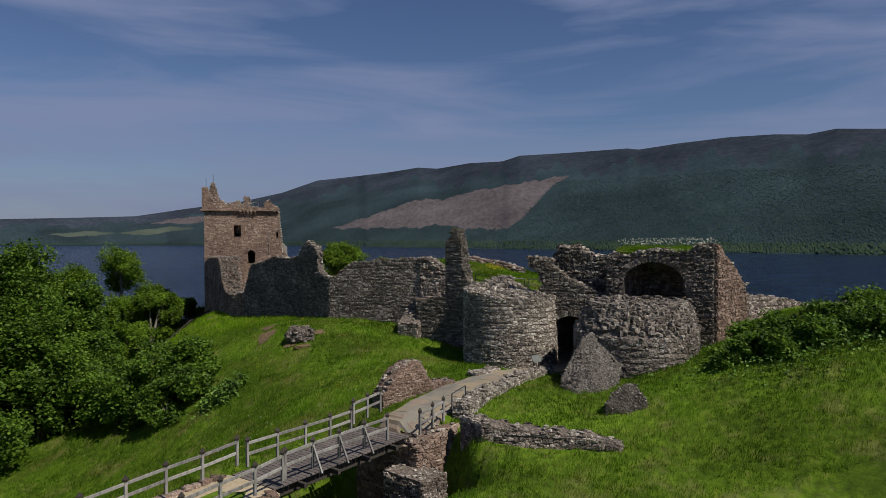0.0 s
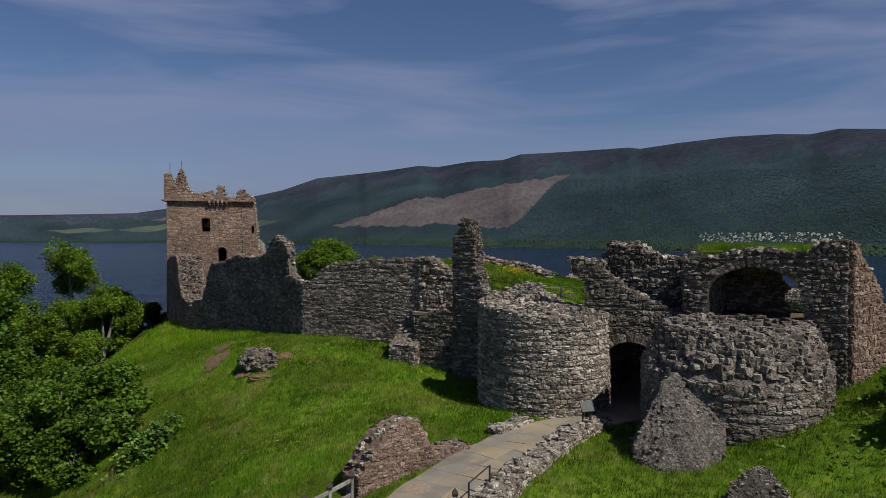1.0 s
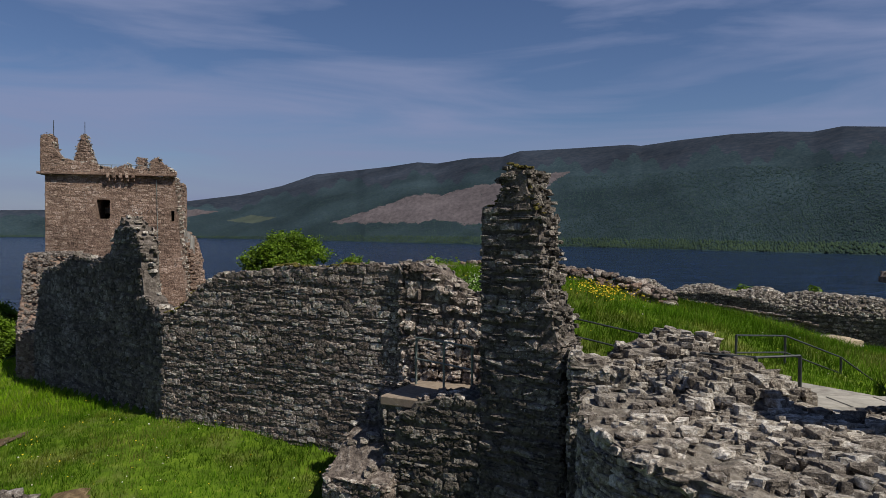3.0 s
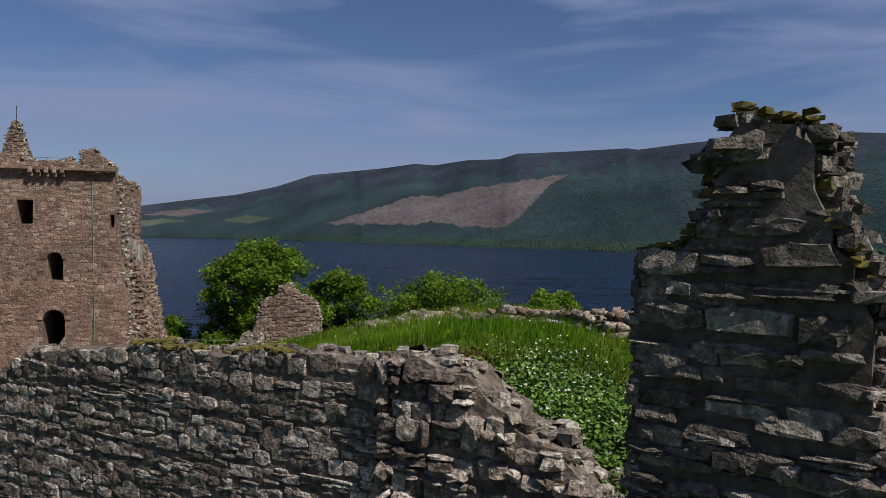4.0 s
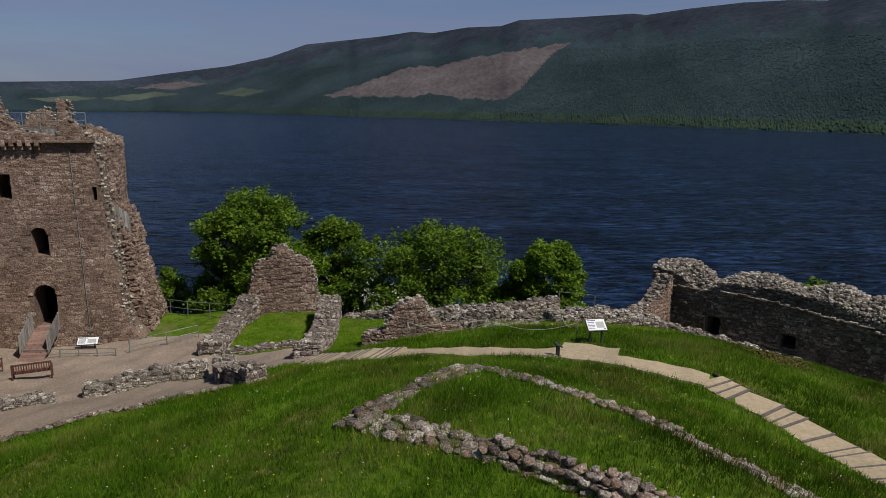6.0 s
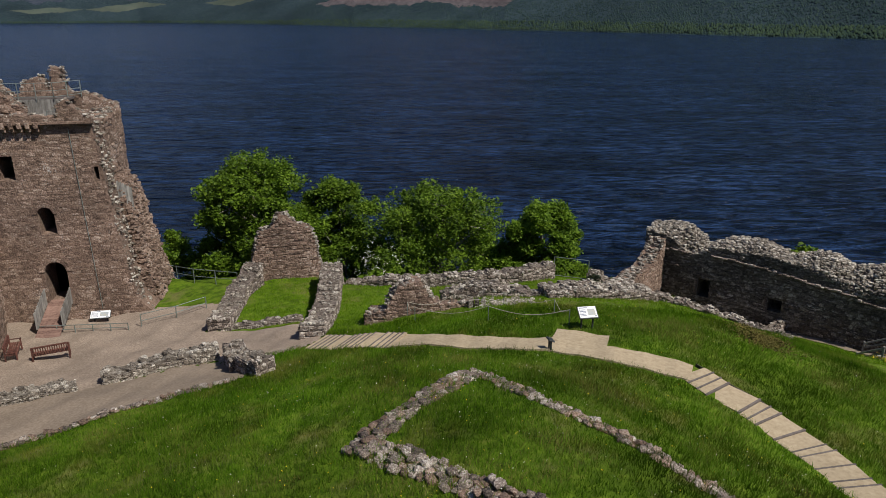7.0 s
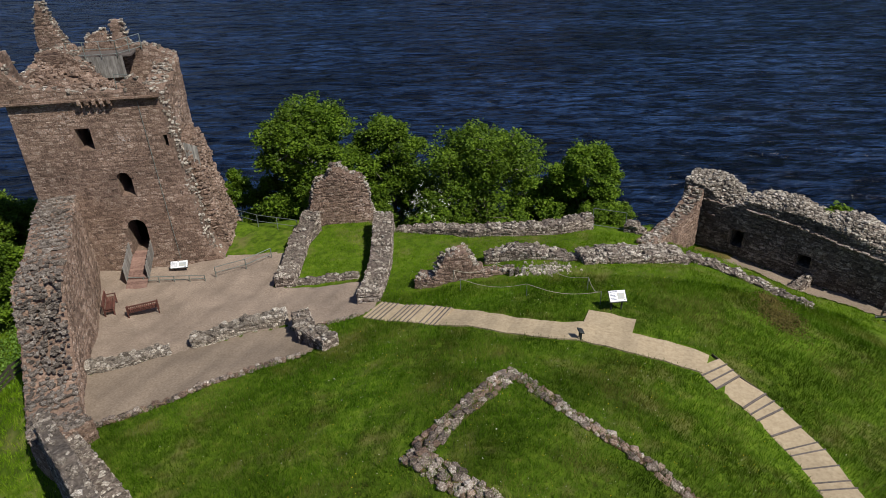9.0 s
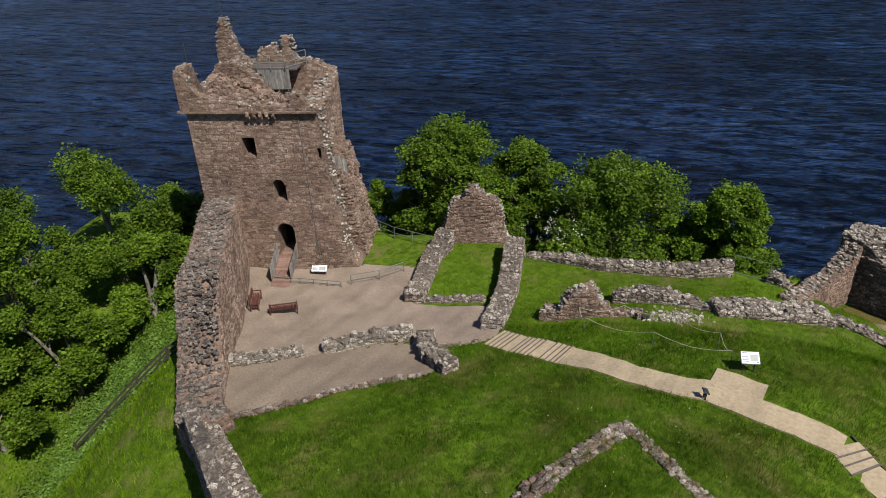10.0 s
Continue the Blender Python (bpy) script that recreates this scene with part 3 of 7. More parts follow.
# conifers along the far hillside
N = 42000
ta, tp = RNG.uniform(-34, 38, N), RNG.uniform(0.01, 1.0, N) ** 1.6 * 0.6
tx, ty, tz = hill_point(ta, tp)
te = np.degrees(np.arctan2(tz - 26, np.hypot(tx, ty)))
bare = (signed(ta, te, CLEARING) > 0.05) & (RNG.random(N) > 0.004)
for f in FIELDS + [RED]:
    bare |= signed(ta, te, f) > 0
th = RNG.uniform(2.4, 4.6, N) * np.where(tp > 0.65, 0.5, 1.0) * np.where(ta < -10, 0.8, 1.0)
keep = ~bare
tx, ty, tz, th = tx[keep], ty[keep], tz[keep], th[keep]
ang = np.arange(5) * 2 * np.pi / 5
ring = np.stack([np.cos(ang), np.sin(ang)], -1)
base = np.stack([tx[:, None] + ring[None, :, 0] * th[:, None] * 0.5, ty[:, None] + ring[None, :, 1] * th[:, None] * 0.5, np.repeat(tz[:, None] + 1.0, 5, 1)], -1)
v = np.concatenate([base, np.stack([tx, ty, tz + th], -1)[:, None]], 1)
f = np.array([(k, (k + 1) % 5, 5) for k in range(5)])
sa_, sp_ = RNG.uniform(-34, 38, 5000), RNG.uniform(0.005, 0.05, 5000)
sx_, sy_, sz_ = hill_point(sa_, sp_)
sh_ = RNG.uniform(4, 8, 5000)
sb_ = np.stack([sx_[:, None] + ring[None, :, 0] * sh_[:, None] * 0.42, sy_[:, None] + ring[None, :, 1] * sh_[:, None] * 0.42, np.repeat(sz_[:, None] + sh_[:, None] * 0.35, 5, 1)], -1)
sv_ = np.concatenate([sb_, np.stack([sx_, sy_, sz_ + sh_], -1)[:, None]], 1)
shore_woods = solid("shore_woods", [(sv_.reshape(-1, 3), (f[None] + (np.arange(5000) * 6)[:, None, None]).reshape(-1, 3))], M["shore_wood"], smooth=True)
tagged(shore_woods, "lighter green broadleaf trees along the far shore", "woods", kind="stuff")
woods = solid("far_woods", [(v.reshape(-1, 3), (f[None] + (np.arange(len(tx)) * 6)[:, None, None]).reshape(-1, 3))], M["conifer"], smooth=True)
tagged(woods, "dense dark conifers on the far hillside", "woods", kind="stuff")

# ---- masonry ----
UNIT = []
OUTLINE = np.array([(-0.5, -0.38), (-0.2, -0.5), (0.22, -0.5), (0.5, -0.36), (0.5, 0.36), (0.2, 0.5), (-0.22, 0.5), (-0.5, 0.38)])
for _ in range(26):
    # an irregular rounded block that swells in the middle, so that neighbours meet in a groove
    j = RNG.uniform(-1, 1, (17, 3))
    a = np.column_stack([OUTLINE * 1.05, np.full(8, -1.0)]) + j[:8] * (0.09, 0.12, 0)
    c = np.column_stack([a[:, :2] * 0.84, np.full(8, 0.78)]) + j[8:16] * (0.05, 0.06, 0.28)
    UNIT.append(np.concatenate([a, c, [(j[16, 0] * 0.2, j[16, 1] * 0.2, 1.0 + j[16, 2] * 0.15)]]))
UNIT = np.array(UNIT)
UNIT_F = np.array([(k, (k + 1) % 8, 8 + (k + 1) % 8) for k in range(8)] + [(k, 8 + (k + 1) % 8, 8 + k) for k in range(8)] + [(8 + k, 8 + (k + 1) % 8, 16) for k in range(8)])
UNIT_MESH = {}


def unit_mesh(k, material):
    if (k, material.name) not in UNIT_MESH:
        v = UNIT[k]
        me = mesh_of("stone", [(np.stack([v[:, 0], -v[:, 2], v[:, 1]], -1), UNIT_F)])
        me.polygons.foreach_set("use_smooth", np.zeros(len(me.polygons), bool))
        me.materials.append(material)
        UNIT_MESH[k, material.name] = me
    return UNIT_MESH[k, material.name]


class Line:
    """A plan line from left to right as one faces it: places and facing along its length."""

    def __init__(self, pts, smooth=False):
        self.p = np.array(pts, float)
        d = np.diff(self.p, axis=0)
        ln = np.hypot(d[:, 0], d[:, 1])
        self.s = np.concatenate([[0], np.cumsum(ln)])
        self.length = self.s[-1]
        n = np.stack([d[:, 1], -d[:, 0]], 1) / ln[:, None]
        vn = np.concatenate([n[:1], n[:-1] + n[1:], n[-1:]])
        self.vn = vn / np.linalg.norm(vn, axis=1)[:, None]
        self.n, self.smooth = n, smooth

    def at(self, s):
        return np.stack([np.interp(s, self.s, self.p[:, 0]), np.interp(s, self.s, self.p[:, 1])], -1)

    def facing(self, s):
        if self.smooth:
            n = np.stack([np.interp(s, self.s, self.vn[:, 0]), np.interp(s, self.s, self.vn[:, 1])], -1)
            return n / np.linalg.norm(n, axis=-1, keepdims=True)
        return self.n[np.clip(np.searchsorted(self.s, s, "right") - 1, 0, len(self.n) - 1)]

    def offset(self, by):
        k = np.ones(len(self.p))
        k[1:-1] = 1 / np.maximum(0.4, (self.vn[1:-1] * self.n[:-1]).sum(1))
        return self.p - self.vn * (by * k)[:, None]


def no_hole(s, z):
    return False


def lay(line, top, bot, course, length, proud, hole=no_hole, gap=0.005, tilt=0.05):
    """Courses of stones on a face: centre, direction, facing, width, height, proudness."""
    got = []
    z = min(bot(s) for s in np.linspace(0, line.length, 12))
    high = max(top(s) for s in np.linspace(0, line.length, 80))
    while z < high:
        h = RNG.uniform(course[0] * 1.5, course[1] * 1.55)
        s = RNG.uniform(-length[1], 0)
        wave = RNG.uniform(0, 6)
        while s < line.length:
            w = RNG.uniform(*length)
            a, b = max(s, 0), min(s + w, line.length)
            c, lift = (a + b) / 2, 0.05 * math.sin(s * 1.3 + wave) + RNG.normal(0, 0.022)
            s += w
            if b - a < 0.05:
                continue
            # one stone, or two or three thin ones over each other
            n = 1 if RNG.random() < 0.62 - 0.25 * (h > w) else 2 if RNG.random() < 0.7 else 3
            cut = np.concatenate([[0], np.sort(RNG.uniform(0.25, 0.75, n - 1)) if n > 1 else [], [1]])
            if n == 3:
                cut = np.array([0, RNG.uniform(0.22, 0.42), RNG.uniform(0.58, 0.78), 1])
            for q in range(n):
                hh, zc = h * (cut[q + 1] - cut[q]), z + lift + h * (cut[q] + cut[q + 1]) / 2
                if zc + hh * 0.3 > min(top(c), top(c - (b - a) * 0.3), top(c + (b - a) * 0.3)) or zc < bot(c) - 0.15 or (hole is not no_hole and any(hole(c + d * (b - a), zc + e * hh) for d in (-0.45, 0, 0.45) for e in (-0.4, 0.4))):
                    continue
                k = RNG.normal(0, 0.015)
                got.append((c + k, zc, b - a - gap, hh - gap, RNG.uniform(*proud), RNG.normal() * tilt))
        z += h
    if not got:
        return np.zeros((0, 13))
    g = np.array(got)
    p, n = line.at(g[:, 0]), line.facing(g[:, 0])
    t = np.stack([-n[:, 1], n[:, 0]], 1)
    return np.column_stack([p, g[:, 1], t, n, g[:, 2:6]])


def stone_chunk(st):
    """All the stones of an array in one chunk."""
    if not len(st):
        return np.zeros((0, 3)), np.zeros((0, 3), int)
    u = UNIT[RNG.integers(0, len(UNIT), len(st))]
    ca, sa = np.cos(st[:, 10])[:, None], np.sin(st[:, 10])[:, None]
    x, y = u[..., 0] * st[:, 7, None], u[..., 1] * st[:, 8, None]
    x, y = x * ca - y * sa, x * sa + y * ca
    d = np.where(u[..., 2] < 0, -0.02, u[..., 2] * st[:, 9, None])
    v = np.empty((len(st), 17, 3))
    v[..., 0] = st[:, 0, None] + st[:, 3, None] * x + st[:, 5, None] * d
    v[..., 1] = st[:, 1, None] + st[:, 4, None] * x + st[:, 6, None] * d
    v[..., 2] = st[:, 2, None] + y
    return v.reshape(-1, 3), (UNIT_F[None] + (np.arange(len(st)) * 17)[:, None, None]).reshape(-1, 3)


def core_chunk(line, inner, top, bot, cell, hole=no_hole):
    """The solid heart of a wall between the line and inner, with openings right through."""
    ns = max(2, int(round(line.length / cell)) + 1)
    s = np.linspace(0, line.length, ns)
    zt, zb = np.array([top(a) for a in s]), np.array([bot(a) for a in s])
    zl = np.arange(zb.min(), zt.max() + cell, cell)
    mid_s, mid_z = (s[:-1] + s[1:]) / 2, (zl[:-1] + zl[1:]) / 2
    tm, bm_ = (zt[:-1] + zt[1:]) / 2, (zb[:-1] + zb[1:]) / 2
    there = (mid_z[None] - cell / 2 < tm[:, None] - 0.01) & (mid_z[None] + cell / 2 > bm_[:, None])
    for i in range(ns - 1):
        for j in range(len(mid_z)):
            if there[i, j] and hole(mid_s[i], mid_z[j]):
                there[i, j] = False
    zz = np.clip(zl[None], zb[:, None], np.maximum(zt, zb + 0.01)[:, None])
    o = line.at(s)
    q = Line(inner)
    i_ = q.at(s / line.length * q.length)
    nz = len(zl)
    v = np.concatenate([np.concatenate([np.repeat(p[:, None], nz, 1), zz[..., None]], -1).reshape(-1, 3) for p in (o, i_)])
    off = ns * nz
    ii, jj = np.nonzero(there)
    k = lambda a, b: a * nz + b
    F = [np.stack([k(ii, jj), k(ii + 1, jj), k(ii + 1, jj + 1), k(ii, jj + 1)], 1)]
    F.append(F[0][:, ::-1] + off)
    pad = np.pad(there, 1)
    for di, dj, a, b in ((-1, 0, (0, 0), (0, 1)), (1, 0, (1, 1), (1, 0)), (0, -1, (1, 0), (0, 0)), (0, 1, (0, 1), (1, 1))):
        e = ~pad[ii + 1 + di, jj + 1 + dj]
        p1, p2 = k(ii[e] + a[0], jj[e] + a[1]), k(ii[e] + b[0], jj[e] + b[1])
        F.append(np.stack([p1, p2, p2 + off, p1 + off], 1))
    return v, np.concatenate(F)


def tabled(fn, length, per=25):
    """A function of the length along a wall, read from a table."""
    n = max(20, int((length + 1.2) * per))
    step = (length + 1.2) / n
    got = [float(fn(-0.6 + k * step)) for k in range(n + 2)]

    def read(s):
        i = min(max((s + 0.6) / step, 0.0), n)
        k = int(i)
        return got[k] + (got[k + 1] - got[k]) * (i - k)
    return read


def profile(pairs, rag=0.0, seed=0.0):
    a, b = [q[0] for q in pairs], [q[1] for q in pairs]

    def top(s):
        return float(np.interp(s, a, b)) + rag * (0.6 * math.sin(s * 5.1 + seed) * math.sin(s * 2.3 + seed * 2) + 0.5 * math.sin(s * 13.7 + seed))
    return top


def wall(name, pts, top, thick, label, tone="grey", bottom=None, hole=no_hole, near=None, pieces=0, course=(0.07, 0.16), length=(0.12, 0.36), proud=(0.03, 0.08), inner=True,
         ends=True, rubble=12.0, rock=(0.12, 0.3), cell=0.25, smooth=False, category="wall", kind="structure", group="", hat=None, tilt=0.05, outer=True, cap=None):
    """A ruined rubble wall: solid heart, coursed stones on its faces and ends, loose stones along its broken top."""
    line = Line(pts, smooth)
    back = line.offset(thick)
    top = tabled(top, line.length)
    low = bottom if callable(bottom) else (lambda s: bottom) if bottom is not None else None
    if low is None:
        def low(s):
            p = line.at(s) - line.facing(s) * thick / 2
            q = line.at(s) + line.facing(s) * 0.1
            r = line.at(s) - line.facing(s) * (thick + 0.1)
            return min(gz(*p), gz(*q), gz(*r)) - 0.35
    ls = np.linspace(0, line.length, max(3, int(line.length * 2)))
    lv = np.array([low(a) for a in ls])
    low2 = tabled(lambda s: np.interp(s, ls, lv), line.length, 6)
    core = solid(name, [core_chunk(line, back, lambda s: top(s) - 0.05, low2, cell, hole)], M[tone + "_core"])
    tagged(core, label, category, group, kind)
    st = [lay(line, top, low2, course, length, proud, hole, tilt=tilt)] if outer else []
    if inner:
        bl = Line(back[::-1], smooth)
        st.append(lay(bl, lambda s: top((1 - s / bl.length) * line.length), lambda s: low2((1 - s / bl.length) * line.length), course, length, proud, lambda s, z: hole((1 - s / bl.length) * line.length, z), tilt=tilt))
    if ends:
        for a, b, s in ((back[0], line.p[0], 0.02), (line.p[-1], back[-1], line.length - 0.02)):
            st.append(lay(Line([a, b]), lambda q, s=s: top(s), lambda q, s=s: low2(s), course, length, proud, tilt=tilt))
    st = np.concatenate(st) if st else np.zeros((0, 13))
    if pieces:
        d = np.hypot(st[:, 0] - near[0], st[:, 1] - near[1]) + np.abs(st[:, 2] - near[2])
        o = np.argsort(d)
        for r in st[o[:pieces]]:
            me = unit_mesh(int(RNG.integers(0, len(UNIT))), M[tone + "_piece"])
            ob = new("stone", me)
            m = Matrix(((r[3] * r[7], -r[5] * r[9], 0, r[0]), (r[4] * r[7], -r[6] * r[9], 0, r[1]), (0, 0, r[8], r[2]), (0, 0, 0, 1)))
            ob.parent = core
            ob.matrix_local = m
        st = st[o[pieces:]]
    chunks = [stone_chunk(st)]
    solid("stonework", chunks, M[tone], core)["kind"] = "stuff"
    if rubble:
        n = int(line.length * thick * rubble)
        s, a = RNG.uniform(0, line.length, n), RNG.uniform(0.0, 1.0, n)
        # where the top breaks off steeply the loose stones climb the break
        many = np.linspace(0, line.length, max(8, int(line.length * 12)))
        drop = np.abs(np.diff([top(q) for q in many]))
        steep = np.nonzero(drop > 0.12)[0]
        extra = [(RNG.uniform(many[i], many[i + 1]), RNG.random(), d) for i in steep for d in RNG.uniform(0, 1, int(drop[i] * thick * rubble * 1.6) + 1)]
        z = np.array([top(q) for q in s])
        if extra:
            es, ea, ed = (np.array(q) for q in zip(*extra))
            za, zb = np.array([top(q - 0.09) for q in es]), np.array([top(q + 0.09) for q in es])
            s, a, z, n = np.concatenate([s, es]), np.concatenate([a, ea]), np.concatenate([z, za + (zb - za) * ed]), n + len(es)
        p = line.at(s) - line.facing(s) * (a * thick)[:, None]
        ok = np.array([not hole(q, w - 0.15) for q, w in zip(s, z)], bool)
        hump = 0.04 * np.sin(np.pi * a) - 0.06
        # loose top stones take a paler tone for the sunlight on them
        solid("coping_rubble", rocks(np.column_stack([p, z + hump])[ok], RNG.uniform(*rock, n)[ok], 0.5), M[cap or ("grey" if tone == "dark" else "pale")], core)["kind"] = "stuff"
    if hat:
        n = int(line.length * 75)
        s, a = RNG.uniform(0, line.length, n), RNG.uniform(-0.03, 0.45, n)
        keep = np.sin(s * 1.3 + hat) + np.sin(s * 3.1) > 0.2
        p = (line.at(s) - line.facing(s) * (a * thick)[:, None])[keep]
        z = np.array([top(q) for q in s])[keep]
        solid("moss_cap", rocks(np.column_stack([p, z + 0.01]), RNG.uniform(0.05, 0.14, len(z)), 0.4), M["moss"], core)
    return core


def arch(c, half, spring, floor, flat=1.0):
    """An opening with a round head, or a flatter one."""
    return lambda s, z: abs(s - c) < half and z > floor and (z < spring or (s - c) ** 2 + ((z - spring) / flat) ** 2 < half * half)


def oblong(a, b, z0, z1):
    return lambda s, z: a < s < b and z0 < z < z1


def both(*hs):
    return lambda s, z: any(h(s, z) for h in hs)


# curtain wall beside the gate, lit face
wall("curtain_wall", [(-8.85, 56.15), (-1.65, 52.5)], profile([(0, 22.95), (0.5, 23.1), (1.4, 23.9), (2.0, 24.2), (2.6, 24.3), (4.3, 24.5), (6, 24.55), (7.2, 24.65), (8.1, 24.62)], 0.05), 0.6,
     "tall coursed rubble curtain wall with a mossy broken top", near=(-2.5, 52.5, 24.0), pieces=300, course=(0.055, 0.14), length=(0.11, 0.42), proud=(0.012, 0.04), inner=False, hat=1.0, rock=(0.1, 0.22), tilt=0.08)
# broken heart of the wall beside the platform
wall("broken_wall", [(-1.6, 52.45), (0.75, 51.5)], profile([(0, 24.66), (0.9, 24.7), (1.3, 24.35), (2.05, 23.85), (2.5, 23.3)], 0.1), 0.8, "broken wall core of loose angular stones", near=(-0.5, 52.0, 24.0), pieces=200,
     course=(0.08, 0.19), length=(0.12, 0.32), proud=(0.03, 0.16), rubble=26, rock=(0.12, 0.26), tilt=0.25)
# shaded north stretch of the curtain, its shade deepened by the umber tone
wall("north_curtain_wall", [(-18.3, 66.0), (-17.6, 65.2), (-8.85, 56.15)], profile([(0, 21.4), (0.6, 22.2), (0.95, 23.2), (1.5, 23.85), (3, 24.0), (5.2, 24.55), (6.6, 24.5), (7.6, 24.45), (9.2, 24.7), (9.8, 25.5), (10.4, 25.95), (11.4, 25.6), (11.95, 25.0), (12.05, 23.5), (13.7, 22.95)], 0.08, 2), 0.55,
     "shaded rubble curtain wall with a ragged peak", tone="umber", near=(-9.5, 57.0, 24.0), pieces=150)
wall("courtyard_wall", [(-28.0, 84.4), (-26.4, 81.2), (-23.9, 76.0), (-22.9, 73.2), (-21.1, 69.4), (-19.6, 66.9), (-18.3, 66.0)],
     profile([(0, 23.4), (1.5, 23.7), (4, 24.0), (8, 24.1), (12, 24.2), (13.2, 23.6), (14.5, 22.0), (16.5, 21.0), (18.5, 20.8), (20, 20.9), (22, 21.2)], 0.12, 4), 2.1, "thick ruined rubble wall round the cobbled yard", near=(-22.5, 73.0, 24.0), pieces=250, tone="brown", rubble=40, rock=(0.12, 0.3), cap="umber", course=(0.09, 0.2), length=(0.16, 0.46))
wall("field_wall", [(-18.6, 66.3), (-14.6, 62.6), (-12.0, 60.2)], profile([(0, 20.9), (2, 21.3), (5, 21.6), (9, 22.0)], 0.08, 5), 1.3, "broad low wall head of pale stones", rubble=16, near=(-17, 65, 21), pieces=80)
# the tall stump beside the left drum, and the shaded footing below it, its shade put into the dark tone
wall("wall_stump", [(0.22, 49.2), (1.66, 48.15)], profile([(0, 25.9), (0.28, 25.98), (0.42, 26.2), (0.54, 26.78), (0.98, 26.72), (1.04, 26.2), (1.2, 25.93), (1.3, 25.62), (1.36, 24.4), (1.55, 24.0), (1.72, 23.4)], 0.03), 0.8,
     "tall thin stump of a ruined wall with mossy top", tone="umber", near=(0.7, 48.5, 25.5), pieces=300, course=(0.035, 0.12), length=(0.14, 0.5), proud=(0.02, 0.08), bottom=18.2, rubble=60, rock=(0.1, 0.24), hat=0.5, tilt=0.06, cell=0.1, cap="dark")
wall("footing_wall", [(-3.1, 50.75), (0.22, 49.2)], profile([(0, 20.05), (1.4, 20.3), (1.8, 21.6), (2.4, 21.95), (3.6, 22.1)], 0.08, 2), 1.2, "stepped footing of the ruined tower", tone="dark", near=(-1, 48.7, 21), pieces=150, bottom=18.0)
wall("platform_edge", [(-2.05, 51.9), (-1.8, 50.5), (0.25, 49.5)], profile([(0, 21.7), (1.3, 21.6), (1.9, 21.8), (3.6, 21.9)], 0.08, 2), 0.6, "stone front below the small platform, toned dark for its shade", tone="dark", bottom=18.0, near=(-1, 49.4, 21.5), pieces=40, rubble=30)
wall("return_wall", [(-1.9, 52.65), (-3.15, 50.4)], profile([(0, 21.6), (1.4, 21.0), (2.6, 20.05)], 0.08, 3), 1.6, "low broken return wall below the platform", bottom=18.2, near=(-2.5, 50, 21), pieces=60)

# left drum of the gatehouse
def drum_line(cx, cy, r, a0, a1, n=40, squash=1.0):
    return [(cx + r * math.cos(radians(a)), cy + r * squash * math.sin(radians(a))) for a in np.linspace(a0, a1, n)]


def rubble_cone(name, cx, cy, r0, z0, r1, z1, parent, count, tone, spread=(0, 360), size=(0.18, 0.42), dx=0.0, dy=0.0):
    """Broken core stones sloping from the rim (r0, z0) to an inner ring (r1, z1)."""
    a = np.radians(RNG.uniform(spread[0], spread[1], count))
    k = np.sqrt(RNG.uniform(0, 1, count))
    r, z = r0 + (r1 - r0) * k, z0 + (z1 - z0) * k
    p = np.column_stack([cx + dx * k + r * np.cos(a), cy + dy * k + r * np.sin(a), z + RNG.normal(0, 0.05, count)])
    ob = solid(name, rocks(p, RNG.uniform(*size, count), 0.7), M[tone], parent)
    ob["kind"] = "stuff"
    an = np.radians(np.linspace(spread[0], spread[1], 40))
    rings = [np.column_stack([cx + dx * q + (r0 + (r1 - r0) * q) * np.cos(an), cy + dy * q + (r0 + (r1 - r0) * q) * np.sin(an), np.full(40, z0 + (z1 - z0) * q - 0.08)]) for q in (0, 0.5, 1)]
    f = [(i * 40 + k, i * 40 + k + 1, (i + 1) * 40 + k + 1, (i + 1) * 40 + k) for i in range(2) for k in range(39)]
    solid("core", [(np.concatenate(rings), np.array(f))], M[tone + "_core"], parent)


left_drum = wall("gate_drum_tower", drum_line(4.2, 44.4, 2.9, 150, 400, 50), profile([(0, 23.05), (3.5, 22.85), (6.0, 22.55), (9, 22.6), (12.6, 22.7)], 0.07), 1.2, "squat round gate tower of pale coursed rubble, broken off at the top",
                 tone="pale", near=(3.6, 41.6, 21.0), pieces=300, bottom=17.9, smooth=True, inner=False, ends=False, course=(0.065, 0.15), length=(0.12, 0.34), category="tower", rubble=22)
rubble_cone("broken_top", 4.2, 44.4, 2.5, 22.6, 0.2, 22.75, left_drum, 900, "pale", size=(0.14, 0.36))
rubble_cone("back_heap", 4.0, 46.6, 1.9, 22.5, 0.3, 23.3, left_drum, 420, "pale", size=(0.14, 0.38))

right_drum = wall("gate_drum_tower", drum_line(10.5, 39.0, 3.3, 140, 395, 56), profile([(0, 21.3), (4, 21.0), (7.5, 20.95), (11, 21.2), (15, 21.5)], 0.1, 3), 1.2, "squat round gate tower with a ragged top of tumbled core stones",
                  tone="umber", near=(9.5, 35.8, 20.0), pieces=300, bottom=17.8, smooth=True, inner=False, ends=False, course=(0.065, 0.15), length=(0.12, 0.34), proud=(0.015, 0.07), category="tower", rubble=22)
rubble_cone("broken_top", 10.5, 39.0, 3.25, 20.95, 2.55, 22.45, right_drum, 1500, "umber", (130, 410), (0.2, 0.48), 0.3, 0.5)
rubble_cone("rim", 10.8, 39.5, 2.6, 22.4, 1.9, 22.55, right_drum, 420, "umber", (0, 360), (0.18, 0.42))
rubble_cone("inner_heap", 10.8, 39.5, 1.95, 22.5, 0.1, 22.3, right_drum, 420, "umber", (0, 360), (0.14, 0.36))

